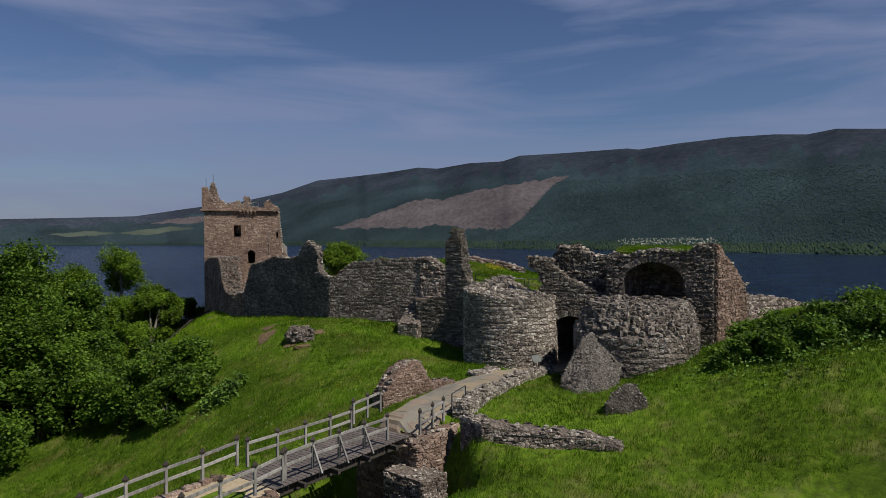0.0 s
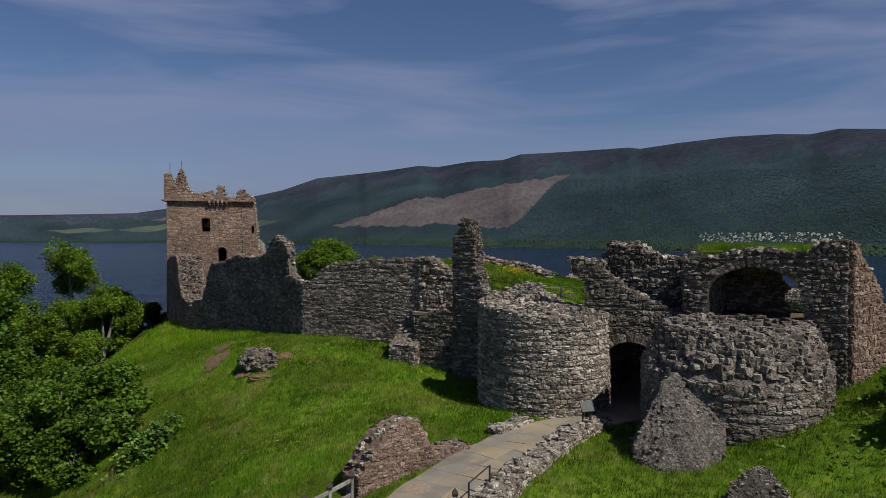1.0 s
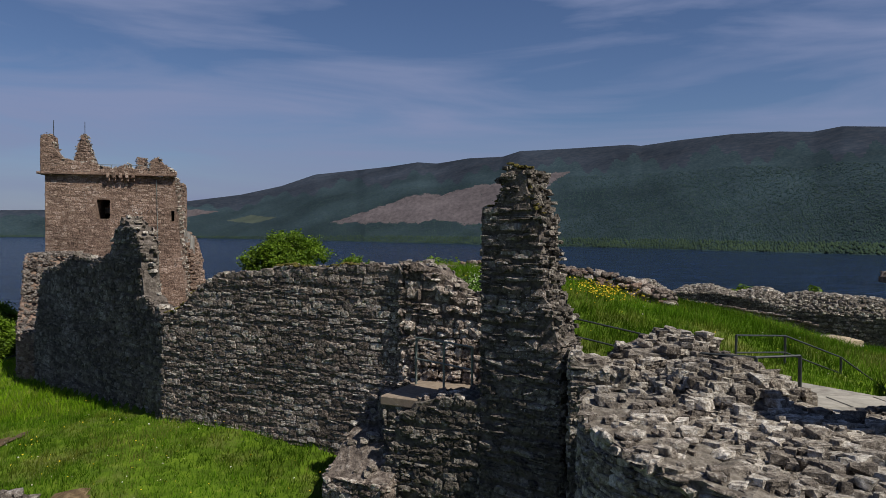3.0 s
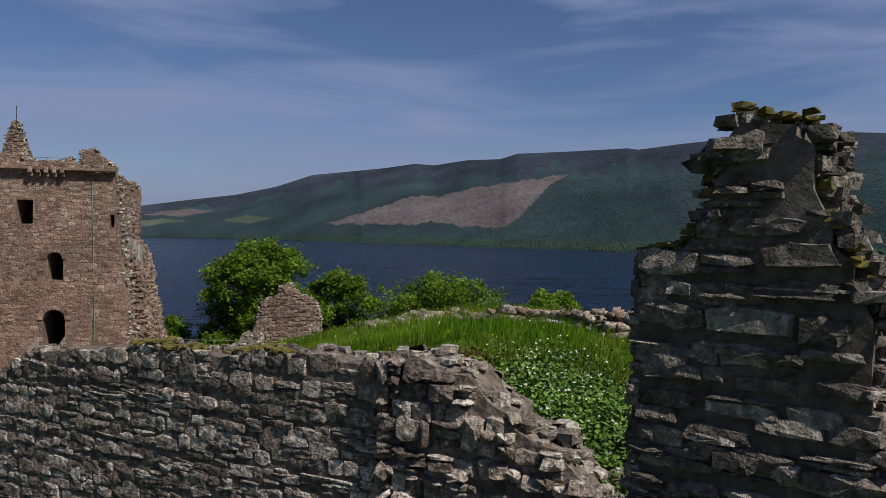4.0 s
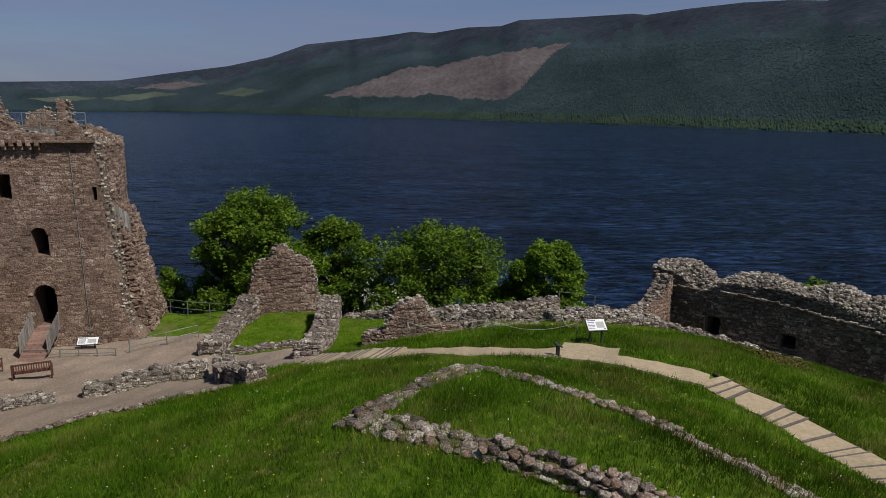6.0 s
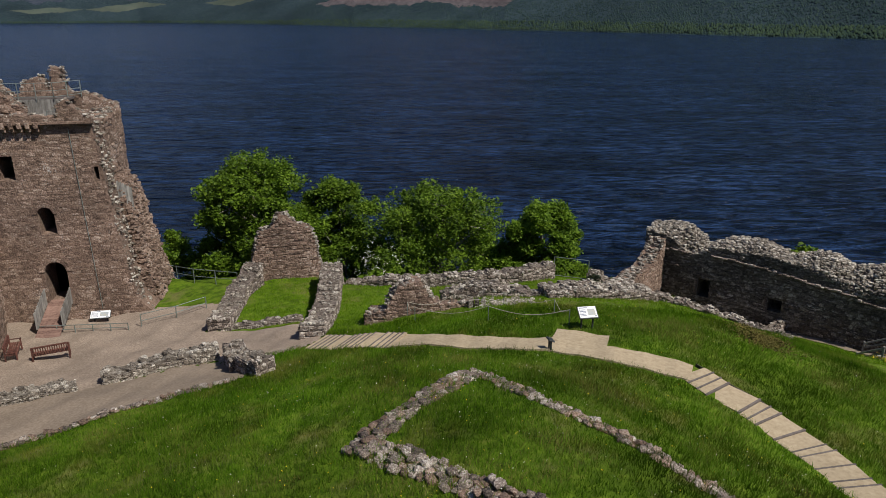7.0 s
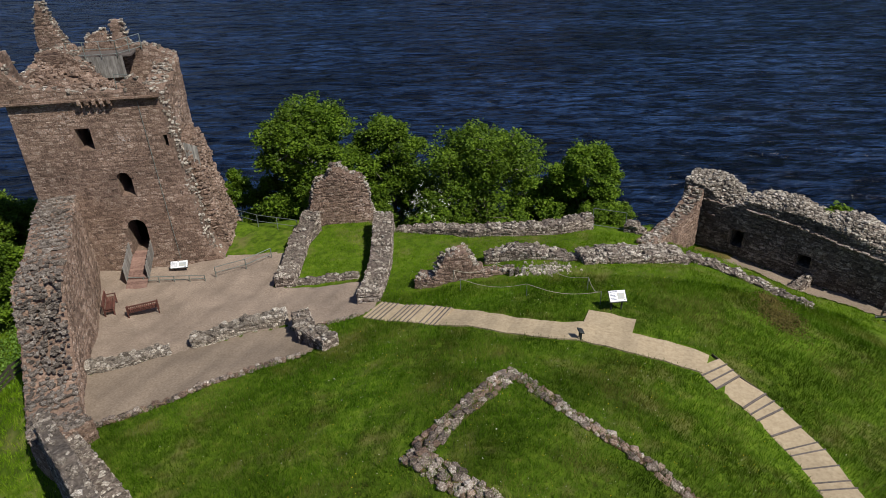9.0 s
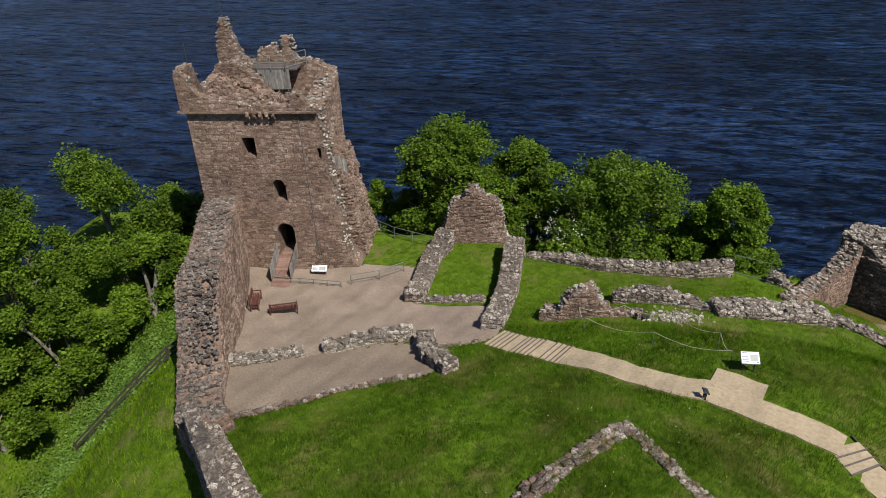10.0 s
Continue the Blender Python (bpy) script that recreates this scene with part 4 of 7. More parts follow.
# gatehouse front over the passage, and the vaulted chamber beside it
GA, GB = np.array([5.5, 44.3]), np.array([15.1, 39.2])
GU = (GB - GA) / np.linalg.norm(GB - GA)
GN = np.array([GU[1], -GU[0]])


def gate_plan(s, deep):
    """A place s along the gatehouse front and deep behind it."""
    return tuple(GA + GU * s - GN * deep)


def torn_edge(s, z):
    """The wall's torn end leans out at the top."""
    return s < 0.85 * min(1.0, max(0.0, (24.6 - z) / 0.95)) + 0.12 * math.sin(z * 9.0)


# the dark stone tone also holds the shade on this front
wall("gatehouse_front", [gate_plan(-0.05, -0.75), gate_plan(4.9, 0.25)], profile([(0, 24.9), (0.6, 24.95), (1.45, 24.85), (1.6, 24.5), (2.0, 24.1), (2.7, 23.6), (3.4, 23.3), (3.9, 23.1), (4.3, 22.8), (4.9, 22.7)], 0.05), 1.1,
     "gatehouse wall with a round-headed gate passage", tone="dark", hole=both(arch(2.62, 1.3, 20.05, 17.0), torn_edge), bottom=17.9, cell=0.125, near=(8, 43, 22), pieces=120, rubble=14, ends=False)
wall("gatehouse_mass", [gate_plan(0.9, 1.6), gate_plan(5.4, 1.6)], profile([(0, 25.0), (0.4, 25.5), (1.7, 25.55), (2.2, 25.1), (3.0, 24.9), (3.6, 25.0), (4.5, 25.2)], 0.12, 2), 1.3, "ragged upper wall of the gatehouse", tone="dark", bottom=22.2, rubble=16, rock=(0.2, 0.45), proud=(0.03, 0.15), tilt=0.15, near=(8, 44, 25), pieces=80)
for s0, s1 in ((0.9, 1.3), (3.95, 4.4)):
    wall("passage_wall", [gate_plan(s1, 0.15), gate_plan(s1, 9.0)] if s0 < 2 else [gate_plan(s0, 9.0), gate_plan(s0, 0.15)], profile([(0, 22.3)]), 0.4, "side wall of the dark gate passage", bottom=17.9, rubble=0, ends=False, inner=False)
solid("passage_vault", [box((*np.array(gate_plan(2.6, 4.9)), 22.1), (3.6, 8.2, 0.5), math.atan2(GU[1], GU[0]), 0.02)], M["grey_core"])
tagged(bpy.data.objects["passage_vault"], "rough stone vault over the gate passage", "vault", kind="structure")
wall("vaulted_front", [gate_plan(4.75, 0), gate_plan(10.7, 0)], profile([(0, 24.9), (0.3, 25.2), (1.0, 25.1), (1.8, 25.3), (3.5, 25.4), (4.6, 25.3), (5.1, 25.7), (5.95, 25.6)], 0.1, 1), 1.2,
     "gatehouse front with a gaping vaulted opening", hole=arch(2.68, 1.74, 23.4, 22.5, 0.73), tone="umber", bottom=18.2, cell=0.125, near=(11.5, 41, 24), pieces=200, rubble=16, rock=(0.2, 0.42), proud=(0.03, 0.12), tilt=0.12)
wall("vaulted_back", [gate_plan(4.75, 4.1), gate_plan(10.7, 4.1)], profile([(0, 25.0), (6, 25.2)], 0.1), 0.9, "back wall of the vaulted chamber with a window gap", hole=lambda s, z: 3.8 + 0.14 * math.sin(z * 7) - 0.5 * max(0.0, z - 23.8) < s < 5.5 and 22.5 < z < 24.35, cell=0.125, bottom=19.5, near=(14, 45, 24), pieces=0, rubble=10, inner=False)
wall("vaulted_partition", [gate_plan(5.35, 5.0), gate_plan(5.35, 1.2)], profile([(0, 25.1)], 0.08), 0.6, "cross wall of the vaulted chamber", bottom=19.5, ends=False, rubble=8)
wall("gatehouse_side", [(15.1, 39.2), (17.45, 40.85), (18.2, 42.6), (17.6, 45.0)], profile([(0, 25.75), (0.3, 25.6), (1.0, 25.0), (1.9, 24.3), (2.5, 23.6), (2.85, 22.9), (4, 22.5), (7, 22.8)], 0.1), 1.1,
     "sunlit side wall of the gatehouse, brown rubble", tone="brown", bottom=18.8, near=(16, 39.8, 23), pieces=150, rubble=12, inner=False)
roof = solid("vault_roof", [box((*np.array(gate_plan(7.9, 2.5)), 25.05), (5.4, 4.6, 0.55), math.atan2(GU[1], GU[0]), 0.1)], M["turf"])
tagged(roof, "turf-covered roof slab of the vaulted chamber", "roof", kind="structure")
floor_v = solid("vault_floor", [box((*np.array(gate_plan(7.9, 2.5)), 22.35), (5.6, 4.8, 0.3), math.atan2(GU[1], GU[0]), 0.02)], M["earth"])
tagged(floor_v, "earth floor of the vaulted chamber", "floor", kind="structure")
wall("outer_wall", [(19.5, 46.5), (25.5, 49.5), (32, 52.0)], profile([(0, 22.3), (2, 22.2), (5, 21.8), (8, 21.2), (14, 21.5)], 0.15, 3), 1.2, "low ruined stretch of the outer wall beyond the gatehouse", rubble=12, inner=False)


def voussoirs(owner, plan, c, half, spring, count, depth, tone, flat=1.0):
    """A ring of wedge stones round an arched opening."""
    for k in range(count):
        a0, a1 = math.pi * (k + 0.06) / count, math.pi * (k + 0.94) / count
        r0, r1 = half - 0.02, half + depth * RNG.uniform(0.85, 1.2)
        q = []
        for a in (a0, a1):
            for r in (r0, r1):
                for back in (-RNG.uniform(0.04, 0.09), 0.35):
                    x, y = plan(c + r * math.cos(a), back)
                    q.append((x, y, spring + (half * flat + r - half) * math.sin(a)))
        solid("voussoir", [hull(q)], M[tone + "_piece"], owner)


voussoirs(bpy.data.objects["gatehouse_front"], lambda q, back: gate_plan(q, back - 0.75 + 0.2 * q), 2.62, 1.3, 20.05, 15, 0.34, "dark")
voussoirs(bpy.data.objects["vaulted_front"], gate_plan, 4.75 + 2.68, 1.74, 23.4, 24, 0.34, "umber", 0.73)

# ---- the keep ----
TA = radians(10)
TU, TN = np.array([math.cos(TA), math.sin(TA)]), np.array([math.sin(TA), -math.cos(TA)])
TO = np.array([-28.2, 84.5])


def keep_plan(u, deep):
    return tuple(TO + TU * u - TN * deep)


keep_holes = both(oblong(3.4, 4.2, 26.4, 27.75), arch(5.42, 0.44, 24.35, 23.15), arch(5.4, 0.62, 20.85, 18.9), oblong(8.35, 8.6, 26.2, 27.0))
KEEP = dict(tone="brown", course=(0.09, 0.19), length=(0.18, 0.5), proud=(0.008, 0.022), tilt=0.03, category="tower")
keep = wall("tower_front_wall", [keep_plan(0.1, 0), keep_plan(10.6, 0)], profile([(0, 29.5), (8.65, 29.5), (8.75, 28.0), (8.95, 25.6), (9.15, 23.4), (9.35, 21.5), (9.6, 19.6), (9.9, 18.6), (10.5, 17.9)], 0.04), 2.0,
            "tall pink-brown tower house front with door and windows", hole=keep_holes, cell=0.125, near=(-22, 85, 24), pieces=300, bottom=17.0, rubble=6, inner=False, **KEEP)
wall("tower_side_wall", [keep_plan(-0.8, 11.5), keep_plan(0.1, 2.0)], profile([(0, 29.5)]), 2.0, "plain north side of the tower house", bottom=13.0, rubble=14, ends=False, outer=False, **KEEP)
wall("tower_back_wall", [keep_plan(7.6, 11.5), keep_plan(-0.8, 11.5)], profile([(0, 29.3), (1.5, 30.1), (3.0, 30.2), (3.15, 31.9), (3.8, 31.9), (3.95, 30.5), (4.6, 31.3), (5.6, 31.0), (6.0, 30.1), (8.4, 30.0)], 0.12), 1.2, "ragged back wall of the tower house", bottom=13.0, rubble=10, ends=True, outer=False, **KEEP)
wall("tower_broken_side", [keep_plan(8.6, 2.02), keep_plan(10.7, 2.02)], profile([(0, 25.4), (0.5, 25.1), (0.8, 24.3), (1.05, 23.0), (1.3, 21.6), (1.55, 20.0), (1.85, 18.9), (2.1, 18.2)], 0.15, 1), 4.5, "collapsed south side of the tower, jagged rubble", tone="brown", bottom=16.0, proud=(0.03, 0.2),
     course=(0.12, 0.24), length=(0.2, 0.5), tilt=0.2, rubble=26, rock=(0.16, 0.4), near=(-16, 87, 21), pieces=60, cap="brown", inner=False)
wall("tower_inner_wall", [keep_plan(8.6, 2.0), keep_plan(8.45, 6.0), keep_plan(7.6, 11.4)], profile([(0, 28.9), (1, 29.3), (3.2, 29.2), (5.0, 29.4), (7.5, 29.0), (9.5, 29.3)], 0.2, 3), 1.5, "torn upper edge of the tower's south wall", tone="brown", bottom=19.0, course=(0.12, 0.24), length=(0.2, 0.5), rubble=14, proud=(0.03, 0.12), near=(-18, 90, 27), pieces=60)
voussoirs(keep, keep_plan, 5.5, 0.62, 20.85, 9, 0.24, "brown")
voussoirs(keep, keep_plan, 5.52, 0.44, 24.35, 7, 0.2, "brown")
# parapet, carried on corbels
wall("tower_parapet", [keep_plan(-0.1, -0.3), keep_plan(8.85, -0.3)], profile([(0, 32.0), (0.3, 32.4), (0.75, 31.8), (1.1, 30.9), (1.6, 30.6), (3, 30.3), (4.5, 30.05), (6.4, 30.0), (7.15, 29.95), (7.3, 30.7), (7.8, 30.8), (8.2, 30.3), (8.9, 29.9)], 0.08, 3), 0.6,
     "broken parapet on stone corbels round the tower top", bottom=29.62, rubble=10, near=(-24, 84.5, 30.5), pieces=100, **KEEP)
wall("tower_parapet", [keep_plan(-0.9, 11.4), keep_plan(-0.1, -0.3)], profile([(0, 30.4), (3.0, 30.4), (5, 30.2), (8.4, 30.2), (9.1, 30.9), (9.7, 32.2), (11.0, 32.4), (11.7, 32.0)], 0.12, 2), 0.6, "broken parapet on stone corbels round the tower top", bottom=29.62, rubble=10, **KEEP)
wall("cap_house", [keep_plan(-0.85, 9.2), keep_plan(1.5, 9.2)], profile([(0, 31.6), (0.3, 32.9), (0.6, 33.7), (0.85, 33.6), (1.1, 32.6), (1.5, 31.4), (1.8, 30.8), (2.4, 30.2)], 0.12, 4), 0.9, "tall ruined corner turret of the tower", tone="brown", bottom=29.3, rubble=12, near=(-27, 93, 33), pieces=60)
wall("wallhead", [keep_plan(-0.2, 6.6), keep_plan(3.0, 6.6)], profile([(0, 30.9), (1.5, 31.1), (2.2, 30.6), (3.2, 29.6)], 0.15, 4), 0.9, "broken inner wall head of the tower", tone="brown", bottom=27.5, rubble=14, near=(-25, 90, 30), pieces=40)
corb = thing("corbel_course", "row of small stone corbels under the parapet", "corbel", kind="structure")
for k in range(5):
    u = 4.3 + k * 0.42
    part_v = [box((*keep_plan(u, -0.2), 29.45), (0.22, 0.5, 0.35), TA, 0.03), box((*keep_plan(u, -0.1), 29.2), (0.2, 0.3, 0.25), TA, 0.03)]
    solid("corbel", part_v, M["brown_piece"], corb)
solid("string_course", [box((*keep_plan(4.4, -0.12), 29.55), (8.9, 0.5, 0.16), TA, 0.02)], M["brown_core"], corb)
solid("string_course", [box((*keep_plan(-0.12, 4.5), 29.55), (0.5, 9.6, 0.16), TA, 0.02)], M["brown_core"], corb)
tower_floor = solid("tower_floor", [box((*keep_plan(4.4, 6.2), 27.0), (5.6, 8.3, 0.4), TA, 0.02)], M["flag"])
tagged(tower_floor, "paved floor inside the tower top", "floor", kind="structure")

# ---- low walls inside ----
def low(name, pts, heights, thick, label, **kw):
    """A low wall that follows the ground, its height above it given along its length."""
    ln = Line(pts)
    a, b = [q[0] for q in heights], [q[1] for q in heights]

    def top(s):
        x, y = ln.at(s) - ln.facing(s) * thick / 2
        return gz(x, y) + float(np.interp(s, a, b)) + 0.06 * math.sin(s * 4.7) + 0.05 * math.sin(s * 11.3)
    kw.setdefault("rubble", 16)
    return wall(name, pts, top, thick, label, **kw)


ROCK_MESH = {}


def rock_mesh(k, material):
    if (k, material.name) not in ROCK_MESH:
        me = mesh_of("stone", [ROCKS[k]])
        me.materials.append(material)
        ROCK_MESH[k, material.name] = me
    return ROCK_MESH[k, material.name]


def stone_row(name, pts, width, label, size=(0.26, 0.5), tone="grey", proud=0.1, category="wall", heap=()):
    """A foundation wall worn down to one bed of single stones, packed side by side in a low earth bank."""
    ln = Line(pts, True)
    s = np.arange(0, ln.length + 0.3, 0.3).clip(0, ln.length)
    p, n = ln.at(s), ln.facing(s)
    rows = []
    for k, up in ((-0.08, -0.2), (0.08, 0.03), (0.5, 0.05), (0.92, 0.03), (1.08, -0.2)):
        q = p - n * (width * k)
        rows.append(np.column_stack([q, land(q[:, 0], q[:, 1]) + up]))
    m = len(s)
    f = [(a * m + i, a * m + i + 1, (a + 1) * m + i + 1, (a + 1) * m + i) for a in range(4) for i in range(m - 1)]
    bed = tagged(solid(name, [(np.concatenate(rows), np.array(f))], M["earth"]), label, category, kind="structure")
    mean = (size[0] + size[1]) / 2
    lanes = max(1, int(round(width / (mean * 0.88))))
    for k in range(lanes):
        q = RNG.uniform(0, mean)
        while q < ln.length:
            d = RNG.uniform(*size)
            c, t = ln.at(q), ln.facing(q)
            c = c - t * (width * (k + 0.5) / lanes + RNG.normal(0, 0.05))
            e = math.atan2(t[0], -t[1]) + RNG.normal(0, 0.35)
            ob = new("stone", rock_mesh(int(RNG.integers(0, len(ROCKS))), M[(tone if RNG.random() < 0.65 else "brown") + "_piece"]))
            ob.parent = bed
            ob.matrix_local = Matrix.LocRotScale((c[0], c[1], gz(*c) + proud * RNG.uniform(0.1, 1.1)), Euler((RNG.normal(0, 0.12), RNG.normal(0, 0.12), e)), (d * RNG.uniform(0.56, 0.72), d * RNG.uniform(0.42, 0.58), d * RNG.uniform(0.2, 0.34)))
            q += d * RNG.uniform(0.86, 1.1)
    # further courses where the wall stands higher: stretches (from, to, height above the ground, share of the width)
    for q0, q1, up, share in heap:
        q = q0
        while q < q1:
            d = RNG.uniform(*size) * 0.95
            for k in np.linspace(-0.5, 0.5, max(2, int(width * share / (mean * 0.8)))):
                c, t = ln.at(q), ln.facing(q)
                c = c - t * (width * (0.5 + k * share) + RNG.normal(0, 0.05))
                ob = new("stone", rock_mesh(int(RNG.integers(0, len(ROCKS))), M[(tone if RNG.random() < 0.65 else "brown") + "_piece"]))
                ob.parent = bed
                ob.matrix_local = Matrix.LocRotScale((c[0], c[1], gz(*c) + up * RNG.uniform(0.85, 1.15)), Euler((RNG.normal(0, 0.2), RNG.normal(0, 0.2), math.atan2(t[0], -t[1]) + RNG.normal(0, 0.5))), (d * RNG.uniform(0.5, 0.68), d * RNG.uniform(0.42, 0.58), d * RNG.uniform(0.26, 0.4)))
            q += d * RNG.uniform(0.84, 1.05)
    return bed


stone_row("low_wall", [(-3.3, 63.35), (-1.9, 61.85), (-0.45, 60.6), (0.8, 59.7), (1.8, 58.9), (2.6, 58.4), (4.0, 57.4), (6.3, 55.9)], 0.95, "tumbled low foundation wall of pale boulders in the grass", (0.16, 0.36), "grey", 0.1, heap=((4.8, 12.2, 0.24, 0.62), (7.2, 12.2, 0.38, 0.4)))
stone_row("low_wall", [(0.3, 68.6), (-0.8, 66.95), (-1.95, 65.55), (-2.8, 64.3), (-3.4, 63.3)], 0.9, "tumbled low foundation wall of pale boulders in the grass", (0.2, 0.4), "grey", 0.09)
stone_row("low_wall", [(9.0, 58.9), (8.3, 59.9), (7.63, 60.55), (7.12, 61.3), (6.52, 62.35), (5.6, 63.35), (4.42, 64.4), (3.02, 65.85), (1.69, 67.8), (0.8, 68.9)], 0.55, "sunken line of small foundation stones in the grass", (0.14, 0.32), "grey", 0.06)
stone_row("yard_kerb", [(-18.7, 67.6), (-16.7, 68.7), (-15.2, 69.6), (-13.9, 70.3), (-12.5, 71.3), (-10.6, 72.1), (-9.2, 72.6)], 0.4, "rough stone kerb along the dry path", (0.16, 0.32), "grey", 0.12)
stone_row("yard_kerb", [(-9.8, 75.7), (-8.5, 76.1), (-7.0, 76.7)], 0.35, "rough stones edging the cobbled yard", (0.14, 0.28), "grey", 0.1)
low("yard_wall", [(-15.7, 75.0), (-14.3, 75.7), (-11.0, 77.0)], [(0, 0.6), (5, 0.75)], 0.8, "low rubble wall with upright coping stones in the yard", near=(-13, 76, 19.6), pieces=60, rock=(0.2, 0.42), tone="pale")
low("yard_wall", [(-21.2, 72.1), (-19, 73.2), (-16.7, 74.5)], [(0, 0.5), (3, 0.45), (5.2, 0.3)], 0.8, "low broken rubble wall in the yard", rock=(0.2, 0.4), tone="pale")
low("yard_stub", [(-10.6, 76.6), (-9.6, 74.2)], [(0, 0.9), (1.2, 0.8), (2.6, 0.7)], 0.9, "stub of a broken doorway wall at the yard's edge", rock=(0.2, 0.4))
low("yard_stub", [(-9.3, 74.0), (-8.1, 72.9)], [(0, 0.8), (1.6, 0.7)], 0.9, "stub of a broken doorway wall at the yard's edge", rock=(0.2, 0.4))
low("range_wall", [(-12.9, 90.0), (-13.4, 87.5), (-13.2, 84.9), (-13.0, 81.7)], [(0, 1.6), (1.5, 0.9), (4, 0.7), (8, 0.7)], 1.2, "low ruined wall of the hall range", near=(-13, 83, 19), pieces=40)
low("range_wall", [(-12.8, 81.9), (-7.9, 82.2)], [(0, 0.25), (5, 0.3)], 0.6, "grassy footing of the hall range", rubble=14)
low("range_wall", [(-6.05, 78.3), (-6.0, 83.6), (-6.4, 88.0), (-6.6, 90.9)], [(0, 0.75), (1.6, 0.65), (4.5, 0.8), (8, 1.2), (12.4, 1.7)], 1.25, "long low cross wall of the hall range", near=(-7, 79, 19.6), pieces=100)
wall("gable", [(-13.0, 90.2), (-7.9, 91.1)], profile([(0, 18.4), (0.45, 19.6), (0.9, 21.3), (1.2, 21.8), (1.9, 21.9), (2.3, 22.7), (2.9, 22.8), (3.4, 22.1), (4.4, 21.8), (4.7, 20.9), (4.85, 19.6), (5.15, 18.5)], 0.06), 1.0,
     "freestanding ruined gable of brown rubble", tone="brown", bottom=17.3, near=(-10.5, 90.5, 21), pieces=200, rubble=16)
low("back_wall", [(-6.3, 89.3), (-1.9, 88.1), (1.8, 87.4), (5.3, 87.4), (7.3, 88.2)], [(0, 0.7), (4, 0.6), (10, 0.8), (14, 1.1)], 0.8, "low wall along the top of the bank", near=(-2, 89, 19), pieces=40)
low("peak_wall", [(-4.15, 79.7), (-3.0, 79.4), (-0.2, 79.8)], [(0, 0.7), (1.0, 0.75), (1.4, 1.3), (1.9, 1.9), (2.5, 2.0), (3.1, 1.9), (3.6, 0.9), (4.0, 0.5)], 1.0, "low ruined wall rising to a stump", near=(-2, 80, 20.5), pieces=80, tone="brown")
low("terrace_edge", [(-0.2, 79.75), (1.5, 79.75)], [(0, 0.45), (1.7, 0.3)], 0.5, "low stone edge below the ruined stump", tone="brown")
low("arc_wall", [(-0.1, 82.0), (2.0, 82.0), (4.2, 81.6), (5.7, 81.1)], [(0, 0.5), (1.0, 0.8), (2.2, 0.95), (3.6, 0.6), (5, 0.3), (6, 0.2)], 0.9, "low humped wall of pale rubble in the grass", rubble=26, rock=(0.12, 0.3))
heap = thing("rubble_patch", "patch of loose pale stones in the turf", "rubble", kind="stuff")
px, py = RNG.normal(3.3, 0.75, 260), RNG.normal(80.1, 0.5, 260)
solid("loose_stone", rocks(np.column_stack([px, py, land(px, py) + 0.03]), RNG.uniform(0.08, 0.26, 260), 0.6), M["pale"], heap)["kind"] = "stuff"
for k in range(3):
    boulder_at = (1.35 + 0.33 * k, 79.55 - 0.03 * k)
    v, f = hull([(a * 0.11, b * 0.14, c) for a in (-1, 1) for b in (-1, 1) for c in (0, 0.5 - 0.05 * k)] + [(0.03, 0.0, 0.58)])
    tagged(solid("upright_stone", [(v + np.array((*boulder_at, gz(*boulder_at) - 0.08)), f)], M["dark_piece"]), "small dark upright stone in the grass", "stone", "upright stones")
low("broad_wall", [(5.6, 80.6), (12.0, 82.1)], [(0, 0.45), (3, 0.7), (6.5, 0.7)], 1.5, "broad sloping wall head of grey rubble", rubble=30, rock=(0.15, 0.34))
low("parapet_wall", [(12.0, 82.75), (13.3, 82.3), (15.1, 80.8), (16.3, 79.6), (17.3, 78.6), (17.9, 78.4)], [(0, 0.45), (4, 0.25), (7.6, 0.15)], 0.75, "low wall head above the sunken yard", rubble=22, near=(14, 81, 19.5), pieces=60)
wall("return_range_wall", [(10.5, 84.9), (14.9, 89.95)], profile([(0, 19.7), (2, 19.65), (4.4, 19.75), (5.4, 20.1), (6.1, 20.7), (6.7, 21.3)], 0.08, 2), 1.1, "lit brown wall stepping up to the south range", tone="brown", bottom=16.4, near=(13, 87.5, 19.5), pieces=60, rubble=26, rock=(0.14, 0.32))
low("wall_stub", [(9.4, 88.2), (10.6, 87.6)], [(0, 0.6), (1.3, 0.7)], 0.8, "short broken stub of wall at the bank", rubble=20)
SOUTH = [(13.93, 91.01), (25.4, 80.5), (32.5, 74.8)]
south_holes = both(oblong(3.75, 4.6, 17.75, 18.95), oblong(8.2, 9.1, 17.8, 18.75), oblong(14.8, 15.9, 17.5, 18.95))
SOUTH_FACE = profile([(0, 21.5), (1.5, 21.35), (2.3, 20.95), (2.9, 20.3), (3.7, 20.5), (4.2, 20.95), (5.1, 21.2), (7.75, 21.35), (10.2, 21.1), (11.2, 20.95), (12.6, 20.5), (14.5, 20.45), (24, 20.2)], 0.06, 2)
SOUTH_CREST = profile([(0, 21.75), (1.2, 21.95), (2.4, 22.0), (3.4, 21.4), (3.8, 20.95), (4.1, 21.0), (5.1, 21.65), (7.2, 21.9), (8.3, 21.5), (9.0, 21.43), (10.5, 21.85), (11.3, 21.8), (12.2, 21.4), (13.6, 21.7), (16, 21.6), (24, 21.2)], 0.08, 5)
# face in the dark stone tone to deepen its shade
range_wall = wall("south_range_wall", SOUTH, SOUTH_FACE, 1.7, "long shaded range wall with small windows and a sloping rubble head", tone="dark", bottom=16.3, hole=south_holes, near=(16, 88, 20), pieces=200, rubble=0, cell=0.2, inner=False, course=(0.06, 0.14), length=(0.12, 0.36))
